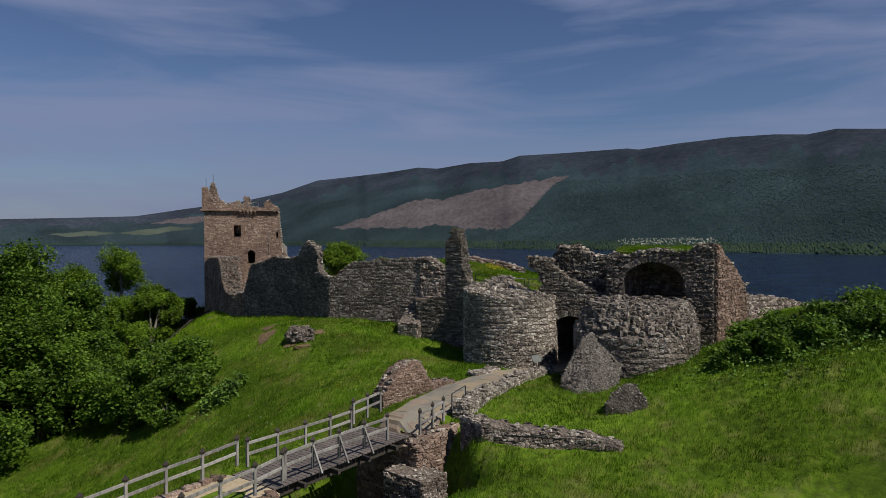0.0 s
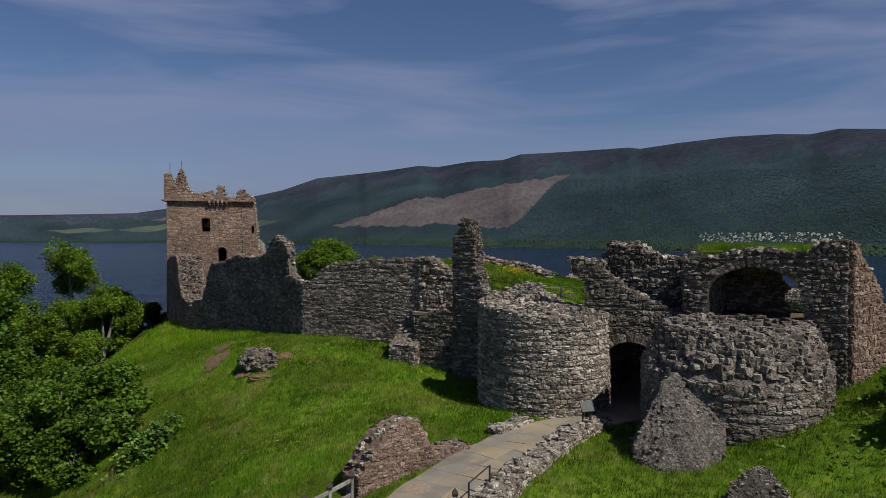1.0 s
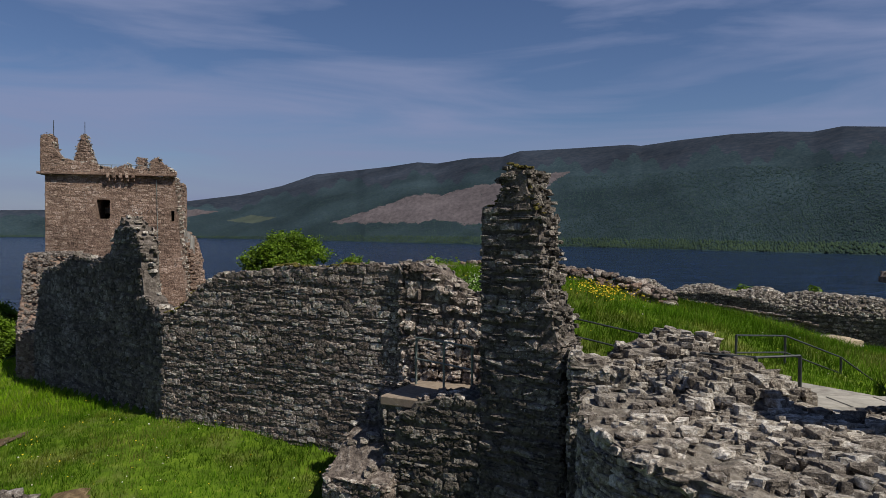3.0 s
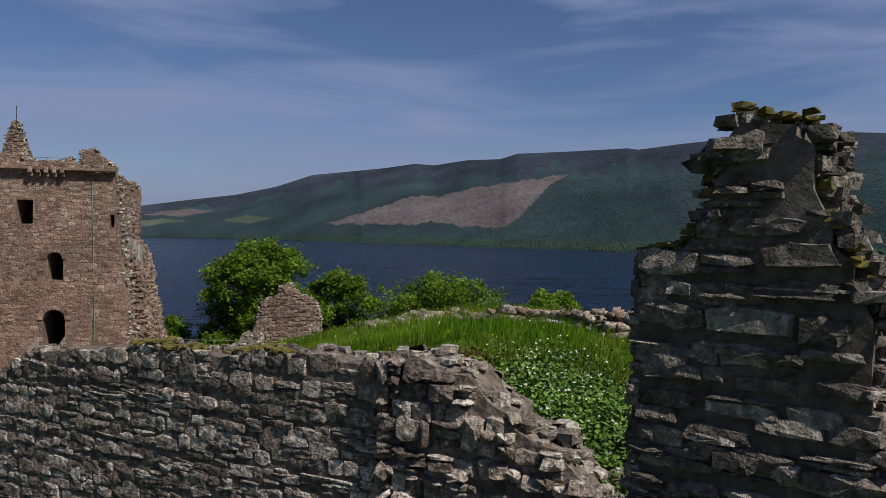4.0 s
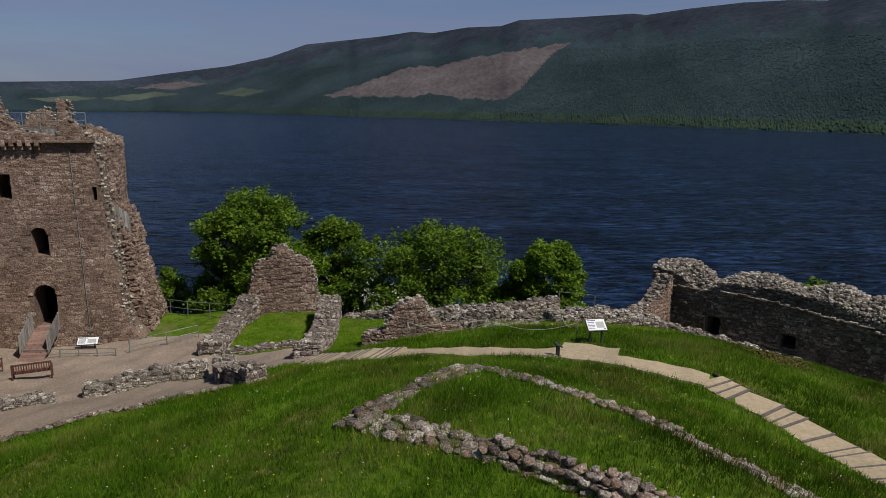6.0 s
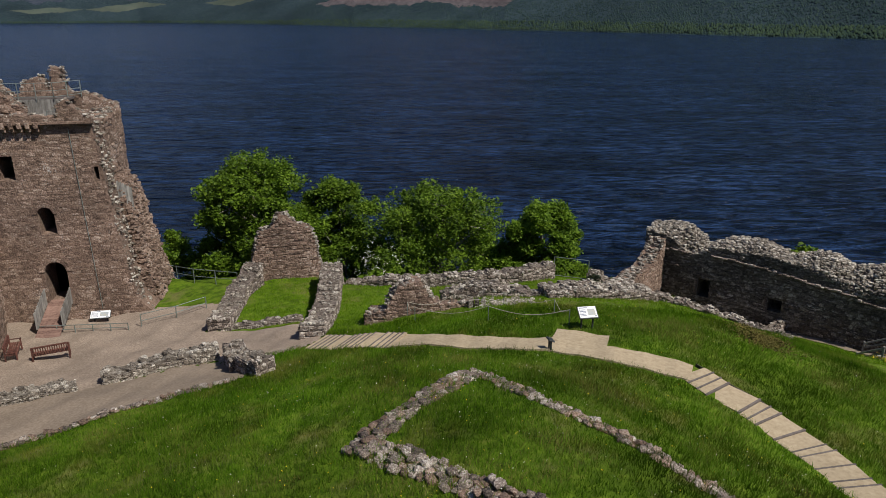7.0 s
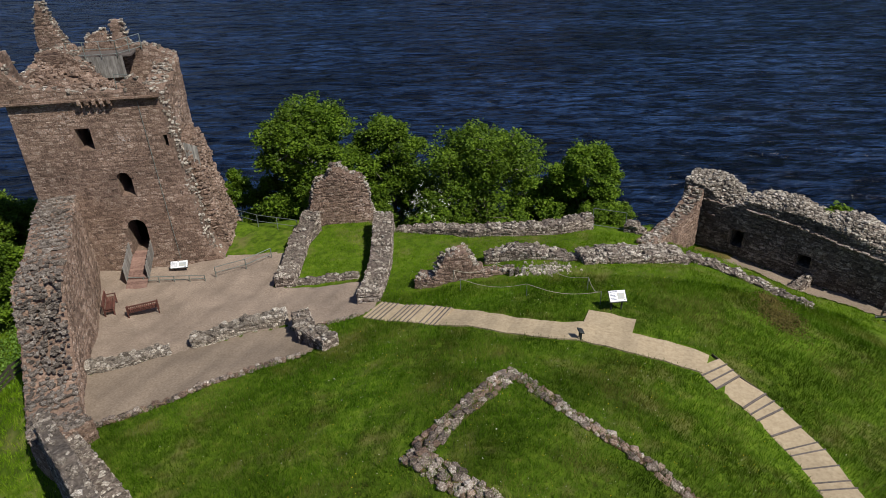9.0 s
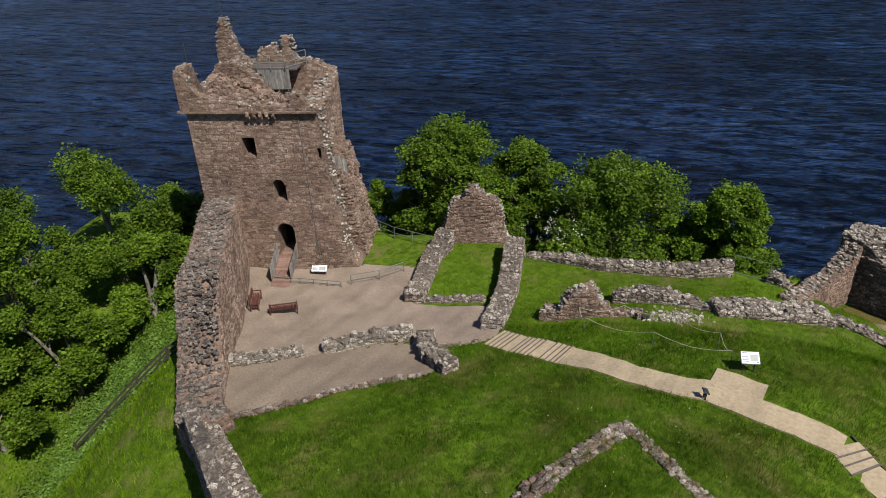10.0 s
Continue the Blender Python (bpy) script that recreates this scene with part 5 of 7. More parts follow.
# the wall's core slopes back from face to crest, bedded with stones paled for sunlight
lr_ = Line(SOUTH)
ss_, aa_ = np.meshgrid(np.arange(0, lr_.length, 0.2), np.linspace(0, 1, 7), indexing="ij")
hz_ = np.array([SOUTH_FACE(q) + (SOUTH_CREST(q) - SOUTH_FACE(q)) * math.sin(min(1.0, a * 1.25) * math.pi / 2) - 0.06 for q, a in zip(ss_.ravel(), aa_.ravel())])
hp_ = np.column_stack([lr_.at(ss_.ravel()) - lr_.facing(ss_.ravel()) * (aa_.ravel() * 1.65 + 0.02)[:, None], hz_])
k_ = (np.arange(ss_.shape[0] - 1)[:, None] * 7 + np.arange(6)).ravel()
solid("wall_head", [(hp_, np.stack([k_, k_ + 7, k_ + 8, k_ + 1], 1))], M["grey_core"], range_wall)
n_ = 3400
s_, a_ = RNG.uniform(0, lr_.length, n_), RNG.uniform(0, 1, n_)
z_ = np.array([SOUTH_FACE(q) + (SOUTH_CREST(q) - SOUTH_FACE(q)) * math.sin(min(1.0, a * 1.25) * math.pi / 2) - 0.02 for q, a in zip(s_, a_)])
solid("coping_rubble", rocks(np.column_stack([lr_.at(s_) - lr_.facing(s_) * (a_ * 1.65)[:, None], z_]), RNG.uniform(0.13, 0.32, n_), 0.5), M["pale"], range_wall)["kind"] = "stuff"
# unseen slabs added behind the openings to keep them dark
for q0, q1, za, zb in ((3.6, 4.75, 17.6, 19.1), (8.05, 9.25, 17.65, 18.9), (14.65, 16.05, 17.3, 19.1)):
    q = (q0 + q1) / 2
    n = lr_.facing(q)
    solid("blocked_back", [box((*(lr_.at(q) - n * 1.75), (za + zb) / 2), (q1 - q0, 0.3, zb - za), math.atan2(n[0], -n[1]), 0.02)], M["dark_core"], range_wall, "added dark slab behind the opening")
# grey ledge stones are paler than the face, for the sunlight on them
ledge = thing("stone_ledge", "projecting course of lit stones along the range wall", "ledge", kind="structure")
for q0, q1, za, zb in ((1.5, 2.75, 20.5, 20.45), (4.5, 7.2, 20.66, 20.56), (7.2, 12.8, 20.56, 20.02), (12.9, 14.6, 19.85, 19.65)):
    q = q0
    while q < q1:
        d = RNG.uniform(0.18, 0.5)
        c = lr_.at(q + d / 2) + lr_.facing(q + d / 2) * 0.08
        n = lr_.facing(q + d / 2)
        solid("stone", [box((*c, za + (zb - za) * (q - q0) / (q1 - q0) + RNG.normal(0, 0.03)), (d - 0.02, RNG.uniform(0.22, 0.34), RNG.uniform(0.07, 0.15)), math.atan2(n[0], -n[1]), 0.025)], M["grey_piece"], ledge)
        q += d
for q, z, d in ((3.68, 18.4, 0.12), (8.12, 18.35, 0.12)):
    n = lr_.facing(q)
    solid("jamb", [box((*(lr_.at(q) + n * 0.06), z), (d, 0.2, 0.95), math.atan2(n[0], -n[1]), 0.02)], M["grey_piece"], ledge, "dressed window jamb")
n = lr_.facing(2.2)
solid("lintel", [box((*(lr_.at(2.2) + n * 0.07), 19.5), (0.55, 0.2, 0.12), math.atan2(n[0], -n[1]), 0.02)], M["grey_piece"], ledge, "dressed stone slab")
wall("yard_stub", [(19.0, 83.15), (20.75, 84.5)], profile([(0, 17.25), (1.0, 17.45), (2.2, 17.6)], 0.04), 0.5, "low stub of wall on the yard floor", bottom=16.5, rubble=22, rock=(0.12, 0.24))

# ---- outside the gate ----
wall("wall_fragment", [(-2.95, 33.75), (-0.75, 35.7), (0.5, 36.9)], profile([(0, 18.6), (0.3, 19.0), (0.9, 19.75), (1.7, 20.0), (2.3, 20.0), (2.75, 19.3), (3.0, 18.85), (4.6, 18.7)], 0.05), 0.85, "leaning masonry fragment beside the road", tone="brown", course=(0.05, 0.12), proud=(0.015, 0.04), bottom=17.5, near=(-2, 34.4, 19), pieces=150, rubble=14)
low("road_wall", [(0.95, 31.7), (1.75, 33.4), (2.3, 34.4), (3.5, 36.2), (5.0, 38.6), (6.2, 40.1)], [(0, 0.6), (2, 0.5), (4, 0.4), (10, 0.35)], 0.75, "low drystone wall along the gate road", near=(1, 34, 18.6), pieces=100, tone="pale", rubble=18)
low("road_wall", [(1.75, 38.5), (3.2, 40.3)], [(0, 0.25), (2.7, 0.25)], 0.6, "low drystone kerb beside the gate road", tone="pale", rubble=18)
low("field_dyke", [(0.6, 30.6), (1.4, 29.3), (3.6, 29.0), (5.8, 28.6), (6.9, 28.3)], [(0, 0.7), (4, 0.65), (6.6, 0.35), (6.9, 0.1)], 0.8, "low curved drystone dyke in the grass", near=(3, 30, 17.9), pieces=100, rubble=18)


def boulder(name, c, size, label, turn=0.0, tone="grey", seed=1, lean=None, bits=160):
    """A rough fallen block: a displaced hull with angular stones bedded in it."""
    bm = bmesh.new()
    bmesh.ops.create_icosphere(bm, subdivisions=4, radius=1.0)
    for v in bm.verts:
        q = v.co.copy()
        k = max(abs(q.x), abs(q.y), abs(q.z))
        q = q.lerp(q / k, 0.2) * (1 + 0.3 * noise.noise(q * 1.7 + Vector((seed, 0, 0))) + 0.07 * noise.noise(q * 5 + Vector((seed, 3, 0))))
        v.co = Vector((q.x * size[0] / 2, q.y * size[1] / 2, q.z * size[2] / 2))
    m = Matrix.Translation(c) @ Matrix.Rotation(turn, 4, "Z") @ (lean or Matrix.Identity(4))
    bm.transform(m)
    bmesh.ops.triangulate(bm, faces=bm.faces[:])
    bm.verts.index_update()
    v, f = np.array([tuple(q.co) for q in bm.verts]), np.array([[q.index for q in p.verts] for p in bm.faces])
    bm.free()
    ob = solid(name, [(v, f)], M[tone + "_core" if bits else tone], smooth=False)
    tagged(ob, label, "rock")
    if bits:
        pick = RNG.choice(len(v), bits, replace=False)
        solid("bedded_stone", rocks(v[pick], RNG.uniform(0.15, 0.38, bits), 0.5), M[tone], ob)["kind"] = "stuff"
    return ob


def fallen(corners, label, seed, bits):
    """A fallen block of masonry, its broad face and broken sides rough with bedded stones."""
    v, f = hull(corners)
    bm = bmesh.new()
    vs = [bm.verts.new(q) for q in v]
    for q in f:
        bm.faces.new([vs[i] for i in q])
    bmesh.ops.subdivide_edges(bm, edges=bm.edges[:], cuts=7, use_grid_fill=True)
    bmesh.ops.triangulate(bm, faces=bm.faces[:])
    bm.normal_update()
    for q in bm.verts:
        q.co += q.normal * (0.1 * noise.noise(q.co * 1.3 + Vector((seed, 0, 0))) + 0.07 * noise.noise(q.co * 4.5))
    bm.verts.index_update()
    v, f = np.array([tuple(q.co) for q in bm.verts]), np.array([[q.index for q in p.verts] for p in bm.faces])
    bm.free()
    ob = solid("fallen_masonry", [(v, f)], M["boulder"])
    tagged(ob, label, "rock")
    pick = RNG.choice(len(v), bits)
    solid("bedded_stone", rocks(v[pick] + RNG.normal(0, 0.04, (bits, 3)), RNG.uniform(0.05, 0.16, bits), 0.5), M["umber"], ob)["kind"] = "stuff"
    return ob


fallen([(5.8, 35.5, 18.3), (6.5, 34.3, 18.0), (7.5, 33.8, 17.9), (8.2, 34.9, 18.6), (8.75, 35.4, 19.2), (9.05, 36.4, 19.9), (8.3, 36.7, 20.5), (7.7, 37.1, 21.1), (7.1, 36.9, 20.8), (6.45, 36.3, 19.9), (5.85, 35.8, 19.0), (6.3, 37.4, 18.0), (7.0, 38.2, 19.8), (7.9, 38.4, 20.4), (9.0, 37.9, 19.4), (8.5, 36.6, 17.9), (7.2, 37.8, 17.8)], "huge fallen slab of masonry lying tilted on the grass", 3, 900)
fallen([(7.0, 31.6, 17.8), (9.0, 31.4, 17.8), (7.4, 33.1, 17.8), (8.9, 33.0, 17.8), (7.1, 31.6, 18.7), (7.5, 31.8, 19.15), (8.0, 31.9, 19.5), (8.5, 32.1, 19.35), (8.8, 31.8, 19.0), (9.0, 31.7, 18.5), (8.6, 32.9, 19.1)], "smaller fallen block of masonry in the grass", 8, 320)
boulder("boulder", (-9.9, 49.6, gz(-9.9, 49.6) + 0.35), (1.7, 1.2, 1.25), "dark grey boulder on the grassy knoll", 0.3, "umber", 5, None, 260)
boulder("boulder", (-9.6, 48.2, gz(-9.6, 48.2) + 0.0), (0.9, 0.5, 0.3), "small brown earthy outcrop on the grassy knoll", 0.2, "earth", 7, None, 0)

# ---- paths and yards ----
BARE = []


def ribbon(name, pts, widths, material, label, category, lift=0.05, step=0.4, across=6):
    """A path laid on the ground along pts, with its own width at each point."""
    ln = Line(pts, True)
    s = np.arange(0, ln.length + step, step).clip(0, ln.length)
    w = np.interp(s, ln.s, widths)
    p, n = ln.at(s), ln.facing(s)
    rows = []
    for k in np.linspace(-0.5, 0.5, across):
        q = p + n * (w * k + 0.02 * np.sin(s * 3 + k * 9))[:, None]
        rows.append(np.column_stack([q, land(q[:, 0], q[:, 1]) + lift]))
    lowr = [rows[0] - (0, 0, 0.3)] + rows + [rows[-1] - (0, 0, 0.3)]
    v, m = np.concatenate(lowr), len(s)
    f = [(a * m + i, a * m + i + 1, (a + 1) * m + i + 1, (a + 1) * m + i) for a in range(len(lowr) - 1) for i in range(m - 1)]
    BARE.append(("line", p, w / 2))
    return tagged(solid(name, [(v, np.array(f)[:, ::-1])], material), label, category, kind="structure")


def patch(name, poly, material, label, category, lift=0.05, cell=0.25):
    """A yard surface draped over the ground within a plan outline."""
    p = np.array(poly)
    xs, ys = np.arange(p[:, 0].min(), p[:, 0].max() + cell, cell), np.arange(p[:, 1].min(), p[:, 1].max() + cell, cell)
    x, y = np.meshgrid(xs, ys)
    z = land(x, y) + lift
    n = len(xs)
    c = (np.arange(len(ys) - 1)[:, None] * n + np.arange(n - 1)[None])
    ok = signed(x[:-1, :-1] + cell / 2, y[:-1, :-1] + cell / 2, poly) > -0.1
    c = c[ok]
    BARE.append(("area", poly, 0))
    return tagged(solid(name, [(np.stack([x, y, z], -1).reshape(-1, 3), np.stack([c, c + 1, c + n + 1, c + n], 1))], material, smooth=True), label, category, kind="structure")


ribbon("road", [(-2.5, 30.8), (-0.9, 33.0), (0.1, 34.6), (1.0, 36.0), (2.4, 37.8), (5.0, 40.7), (7.3, 42.7), (10.7, 48.9)], [2.4, 2.5, 2.3, 2.1, 2.1, 2.4, 2.4, 2.4], M["tarmac"], "worn paved road climbing to the gate passage", "road")
# paving slabs on the gate road
gate_road = bpy.data.objects["road"]
rl_ = Line([(-2.5, 30.8), (-0.9, 33.0), (0.1, 34.6), (1.0, 36.0), (2.4, 37.8), (5.0, 40.7), (7.3, 42.7)], True)
s_ = 0.2
while s_ < rl_.length - 1.0:
    d_ = RNG.uniform(0.7, 1.15)
    cut_ = [-1.15, RNG.uniform(-0.6, -0.2), RNG.uniform(0.2, 0.6), 1.15]
    for a_, b_ in zip(cut_, cut_[1:]):
        q_ = []
        for e_, w_ in ((s_ + 0.005, a_ + 0.004), (s_ + 0.005, b_ - 0.004), (s_ + d_ - 0.005, b_ - 0.004), (s_ + d_ - 0.005, a_ + 0.004)):
            x_, y_ = rl_.at(e_) + rl_.facing(e_) * w_
            q_.append((float(x_), float(y_), gz(x_, y_) + 0.075))
        lift_ = RNG.uniform(0.0, 0.005)
        up_ = np.array(q_) + (0, 0, lift_)
        solid("slab", [(np.concatenate([up_, up_ - (0, 0, 0.1)]), np.array([(0, 1, 2, 3), (4, 7, 6, 5), (0, 4, 5, 1), (1, 5, 6, 2), (2, 6, 7, 3), (3, 7, 4, 0)]))], M["slab"], gate_road)
    s_ += d_
patch("cobbled_yard", [(-26.2, 84.9), (-24.8, 85.3), (-16.3, 86.8), (-13.6, 86.5), (-13.2, 81.6), (-7.4, 81.4), (-6.2, 77.6), (-7.0, 76.9), (-8.5, 76.3), (-9.8, 75.9), (-11.0, 76.9), (-15.7, 75.2), (-16.8, 74.6), (-21.6, 72.3), (-22.6, 75.0)], M["cobble"], "worn cobbled yard before the tower door", "yard")
patch("dry_path", [(-21.0, 72.0), (-16.8, 74.4), (-15.6, 75.0), (-11.0, 76.6), (-8.6, 74.0), (-9.0, 72.9), (-10.6, 72.3), (-12.5, 71.5), (-13.9, 70.5), (-15.2, 69.8), (-16.7, 68.9), (-18.7, 67.8), (-19.6, 69.3)], M["tarmac"], "bare trodden path below the yard", "path")


patch("sunken_yard", [(15.6, 89.2), (25.2, 80.5), (27.6, 78.4), (26.8, 77.2), (23.4, 79.9), (21.6, 81.0), (18.0, 82.9), (14.6, 86.0), (13.8, 88.0)], M["tarmac"], "dull trodden floor of the sunken yard", "yard")
patch("yard_turf", [(14.2, 88.6), (15.4, 89.6), (16.9, 88.1), (16.3, 87.6), (15.2, 88.0)], M["moss"], "dry mossy turf at the end of the sunken yard", "turf", 0.08)
tp = [(2.9, 46.9), (7.3, 44.7), (9.2, 47.6), (6.6, 51.4), (5.2, 50.6), (4.6, 48.6)]
tv = np.array([(x, y, z) for z in (22.2, 20.0) for x, y in tp])
terrace = solid("viewing_terrace", [(tv, np.array([(0, 1, 2), (0, 2, 5), (2, 3, 4), (2, 4, 5)])), (tv, np.array([(k, k + 6, (k + 1) % 6 + 6, (k + 1) % 6) for k in range(6)]))], M["flag"])
tagged(terrace, "paved terrace behind the gate tower", "terrace", kind="structure")
BARE.append(("area", tp, 0))
wall("terrace_wall", [(1.7, 47.5), (2.9, 47.2)], profile([(0, 23.2), (1.3, 22.9)], 0.12, 1), 1.1, "broken rubble wall head behind the gate tower", tone="pale", bottom=19.5, rubble=30, rock=(0.14, 0.36), near=(2.2, 47.4, 23), pieces=40)
wall("terrace_wall", [(2.9, 47.9), (4.2, 48.3), (5.4, 49.5)], profile([(0, 22.9), (1.0, 23.3), (2.2, 23.4), (3.1, 22.8)], 0.15, 2), 1.2, "broken rubble wall head beside the terrace", tone="pale", bottom=20.5, rubble=30, rock=(0.14, 0.36), near=(4, 48.2, 23), pieces=60)
for k in range(5):
    for q in range(3):
        solid("flagstone", [box((4.9 + k * 0.95 - q * 0.1, 46.6 + q * 0.9 + k * 0.02, 22.21), (0.9, 0.85, 0.03), 0.05, 0.006)], M["flag"], terrace)
ribbon("sand_path", [(-2.2, 75.0), (-0.8, 74.45), (1.05, 73.45), (3.0, 72.7), (4.5, 72.6), (6.4, 71.7), (7.77, 71.4), (8.8, 71.05), (9.55, 70.7)], [1.9, 1.9, 1.5, 1.85, 1.85, 1.8, 1.65, 1.55, 1.5], M["gravel"], "pale sand footpath with timber steps", "path", lift=0.07)
bay = np.array([(4.4, 73.2), (4.95, 74.8), (7.1, 73.95), (6.5, 72.2)])
e_, g_ = np.meshgrid(np.linspace(0, 1, 9), np.linspace(0, 1, 9))
bx_, by_ = (bay[0, i] * (1 - e_) * (1 - g_) + bay[3, i] * e_ * (1 - g_) + bay[2, i] * e_ * g_ + bay[1, i] * (1 - e_) * g_ for i in (0, 1))
c_ = (np.arange(8)[:, None] * 9 + np.arange(8)[None]).ravel()
tagged(solid("sand_bay", [(np.stack([bx_, by_, land(bx_, by_) + 0.078], -1).reshape(-1, 3), np.stack([c_, c_ + 1, c_ + 10, c_ + 9], 1))], M["gravel"], smooth=True), "sand lay-by beside the information panel", "path", kind="structure")
BARE.append(("area", bay.tolist(), 0))


def flight(pts, width, at, label):
    """Shallow path steps: a sand tread and a timber riser at each of the lengths along the line."""
    ln = Line(pts, True)
    top = thing("path_steps", label, "steps", kind="structure")
    BARE.append(("line", ln.at(np.linspace(0, ln.length, 60)), np.full(60, width / 2)))
    ends = [0.0] + [q for q in at] + [ln.length]
    old = 0.0
    for k, (a, b) in enumerate(zip(ends, ends[1:])):
        # each tread is level across and follows the hill along its length
        up = []
        for e in np.linspace(a, b, max(2, int((b - a) / 0.5) + 1)):
            p, n = ln.at(e), ln.facing(e)
            up.append([(*(p + n * width * w), max(gz(*(p + n * width * 0.35)), gz(*p), gz(*(p - n * width * 0.35))) + 0.06) for w in (-0.5, 0.5)])
        up = np.array(up)
        level = up[:, :, 2].mean()
        up[:, :, 2] = level + (up[:, :, 2] - level) * 0.45
        m = len(up)
        v = np.concatenate([up.reshape(-1, 3), up.reshape(-1, 3) - (0, 0, 0.35)])
        o = 2 * m
        f = [(2 * i, 2 * i + 1, 2 * i + 3, 2 * i + 2) for i in range(m - 1)] + [(2 * i, 2 * i + 2, o + 2 * i + 2, o + 2 * i) for i in range(m - 1)] + [(2 * i + 1, o + 2 * i + 1, o + 2 * i + 3, 2 * i + 3) for i in range(m - 1)] + [(0, o, o + 1, 1), (o - 2, o - 1, 2 * o - 1, 2 * o - 2)]
        solid("tread", [(v, np.array(f))], M["gravel"], top)
        if k:
            c, n = ln.at(a), ln.facing(a)
            h = max(old, up[0, 0, 2])
            solid("riser", [box((*c, h - 0.1), (0.07, width + 0.1, 0.235), math.atan2(n[0], -n[1]), 0.01)], M["deck"], top)
        old = up[-1, 0, 2]


flight([(9.55, 70.7), (10.2, 69.5), (11.1, 68.55), (11.6, 67.6), (12.15, 66.3), (12.35, 65.0), (12.5, 63.5), (12.6, 62.0), (12.8, 60.8), (13.2, 58.5)], 1.45, (0.45, 0.85, 1.25, 2.5, 2.9, 3.3, 4.2, 5.0, 5.4, 6.2, 6.9, 7.3, 8.3, 8.75, 9.2, 10.2, 10.7, 11.6), "run of shallow sand steps with timber edges")
flight([(-6.3, 77.25), (-4.35, 76.1), (-2.2, 75.0)], 1.7, (0.25, 0.55, 0.85, 1.15, 1.75, 2.05, 2.35, 2.65, 2.95, 3.65, 3.95, 4.25, 4.5), "run of shallow sand steps with timber edges")
for pts in ([(10.0, 71.45), (10.75, 70.15), (11.6, 69.15), (12.2, 68.1), (12.85, 66.6), (13.1, 65.2), (13.25, 63.6), (13.35, 62.2), (13.55, 61.0)],):
    edge = thing("path_edging", "dark timber board edging the sand steps", "edging", kind="structure")
    for (a, b), (c, d) in zip(pts, pts[1:]):
        solid("board", [beam((a, b, gz(a, b) + 0.02), (c, d, gz(c, d) + 0.02), 0.05, 0.22)], M["dark_wood"], edge)


# ---- bridge ----
BA, BB = np.array([-6.93, 25.37]), np.array([-2.53, 30.77])
BU = (BB - BA) / np.linalg.norm(BB - BA)
BN = np.array([BU[1], -BU[0]])
DECK = 17.45


def deck(s):
    """The deck rises a little towards the gate."""
    return DECK - 0.02 + 0.3 * s / 6.97


# earth-coloured patch stands in for the shadow under the bridge
patch("ditch_floor", [(-7.6, 26.4), (-4.4, 23.6), (-0.2, 28.2), (-3.4, 31.4)], M["earth"], "brown patch added for the shadow in the ditch bottom", "ditch", 0.04, 0.3)
bridge = thing("footbridge", "timber footbridge with weathered post-and-rail sides", "bridge")
blen = float(np.linalg.norm(BB - BA))
for k in range(34):
    s = (k + 0.5) * blen / 34
    c = BA + BU * s
    solid("plank", [box((*c, deck(s)), (blen / 34 - 0.012, 2.4, 0.06), math.atan2(BU[1], BU[0]), 0.006)], M["deck"], bridge)
for off in (-0.85, 0.85):
    a, b = BA + BN * off - BU * 0.4, BB + BN * off + BU * 0.4
    solid("girder", [beam((*a, deck(0) - 0.25), (*b, deck(6.97) - 0.25), 0.2, 0.42, 0.01)], M["dark_wood"], bridge)
for k in range(4):
    c = BA + BU * (blen * (k + 0.7) / 4.4)
    solid("cross_beam", [beam((*(c - BN * 1.55), deck(blen * (k + 0.7) / 4.4) - 0.14), (*(c + BN * 1.55), deck(blen * (k + 0.7) / 4.4) - 0.14), 0.14, 0.18, 0.01)], M["dark_wood"], bridge)


# sandy approach to the bridge on a stone-edged causeway
def causeway(s):
    return 17.42 + 0.075 * s


rows_ = []
for off, up in ((-1.75, -2.6), (-1.5, -0.04), (-1.15, 0.0), (0.0, 0.03), (1.15, 0.0), (1.5, -0.04), (1.75, -2.6)):
    rows_.append(np.array([(*(BA + BN * off + BU * q), causeway(q) + up) for q in np.linspace(-12.0, 0.0, 25)]))
approach = solid("approach_road", [(np.concatenate(rows_), np.array([(a * 25 + i, (a + 1) * 25 + i, (a + 1) * 25 + i + 1, a * 25 + i + 1) for a in range(6) for i in range(24)]))], M["gravel"])
tagged(approach, "sandy approach to the footbridge edged with stones", "road", kind="structure")
BARE.append(("line", np.array([BA + BU * q for q in np.linspace(-12, 0, 40)]), np.full(40, 1.7)))
for off in (-1.5, 1.5):
    q = -12.0
    while q < 0.0:
        d = RNG.uniform(0.28, 0.5)
        for lane, drop in ((0.0, 0.0), (0.16, -0.3), (0.22, -0.62)):
            c = BA + BN * (off + math.copysign(lane, off)) + BU * (q + RNG.normal(0, 0.04))
            ob = new("stone", rock_mesh(int(RNG.integers(0, len(ROCKS))), M["brown_piece"]))
            ob.parent = approach
            ob.matrix_local = Matrix.LocRotScale((c[0], c[1], causeway(q) - 0.02 + drop), Euler((RNG.normal(0, 0.1), RNG.normal(0, 0.1), math.atan2(BU[1], BU[0]) + RNG.normal(0, 0.2))), (d * 0.62, 0.24, 0.16))
        q += d


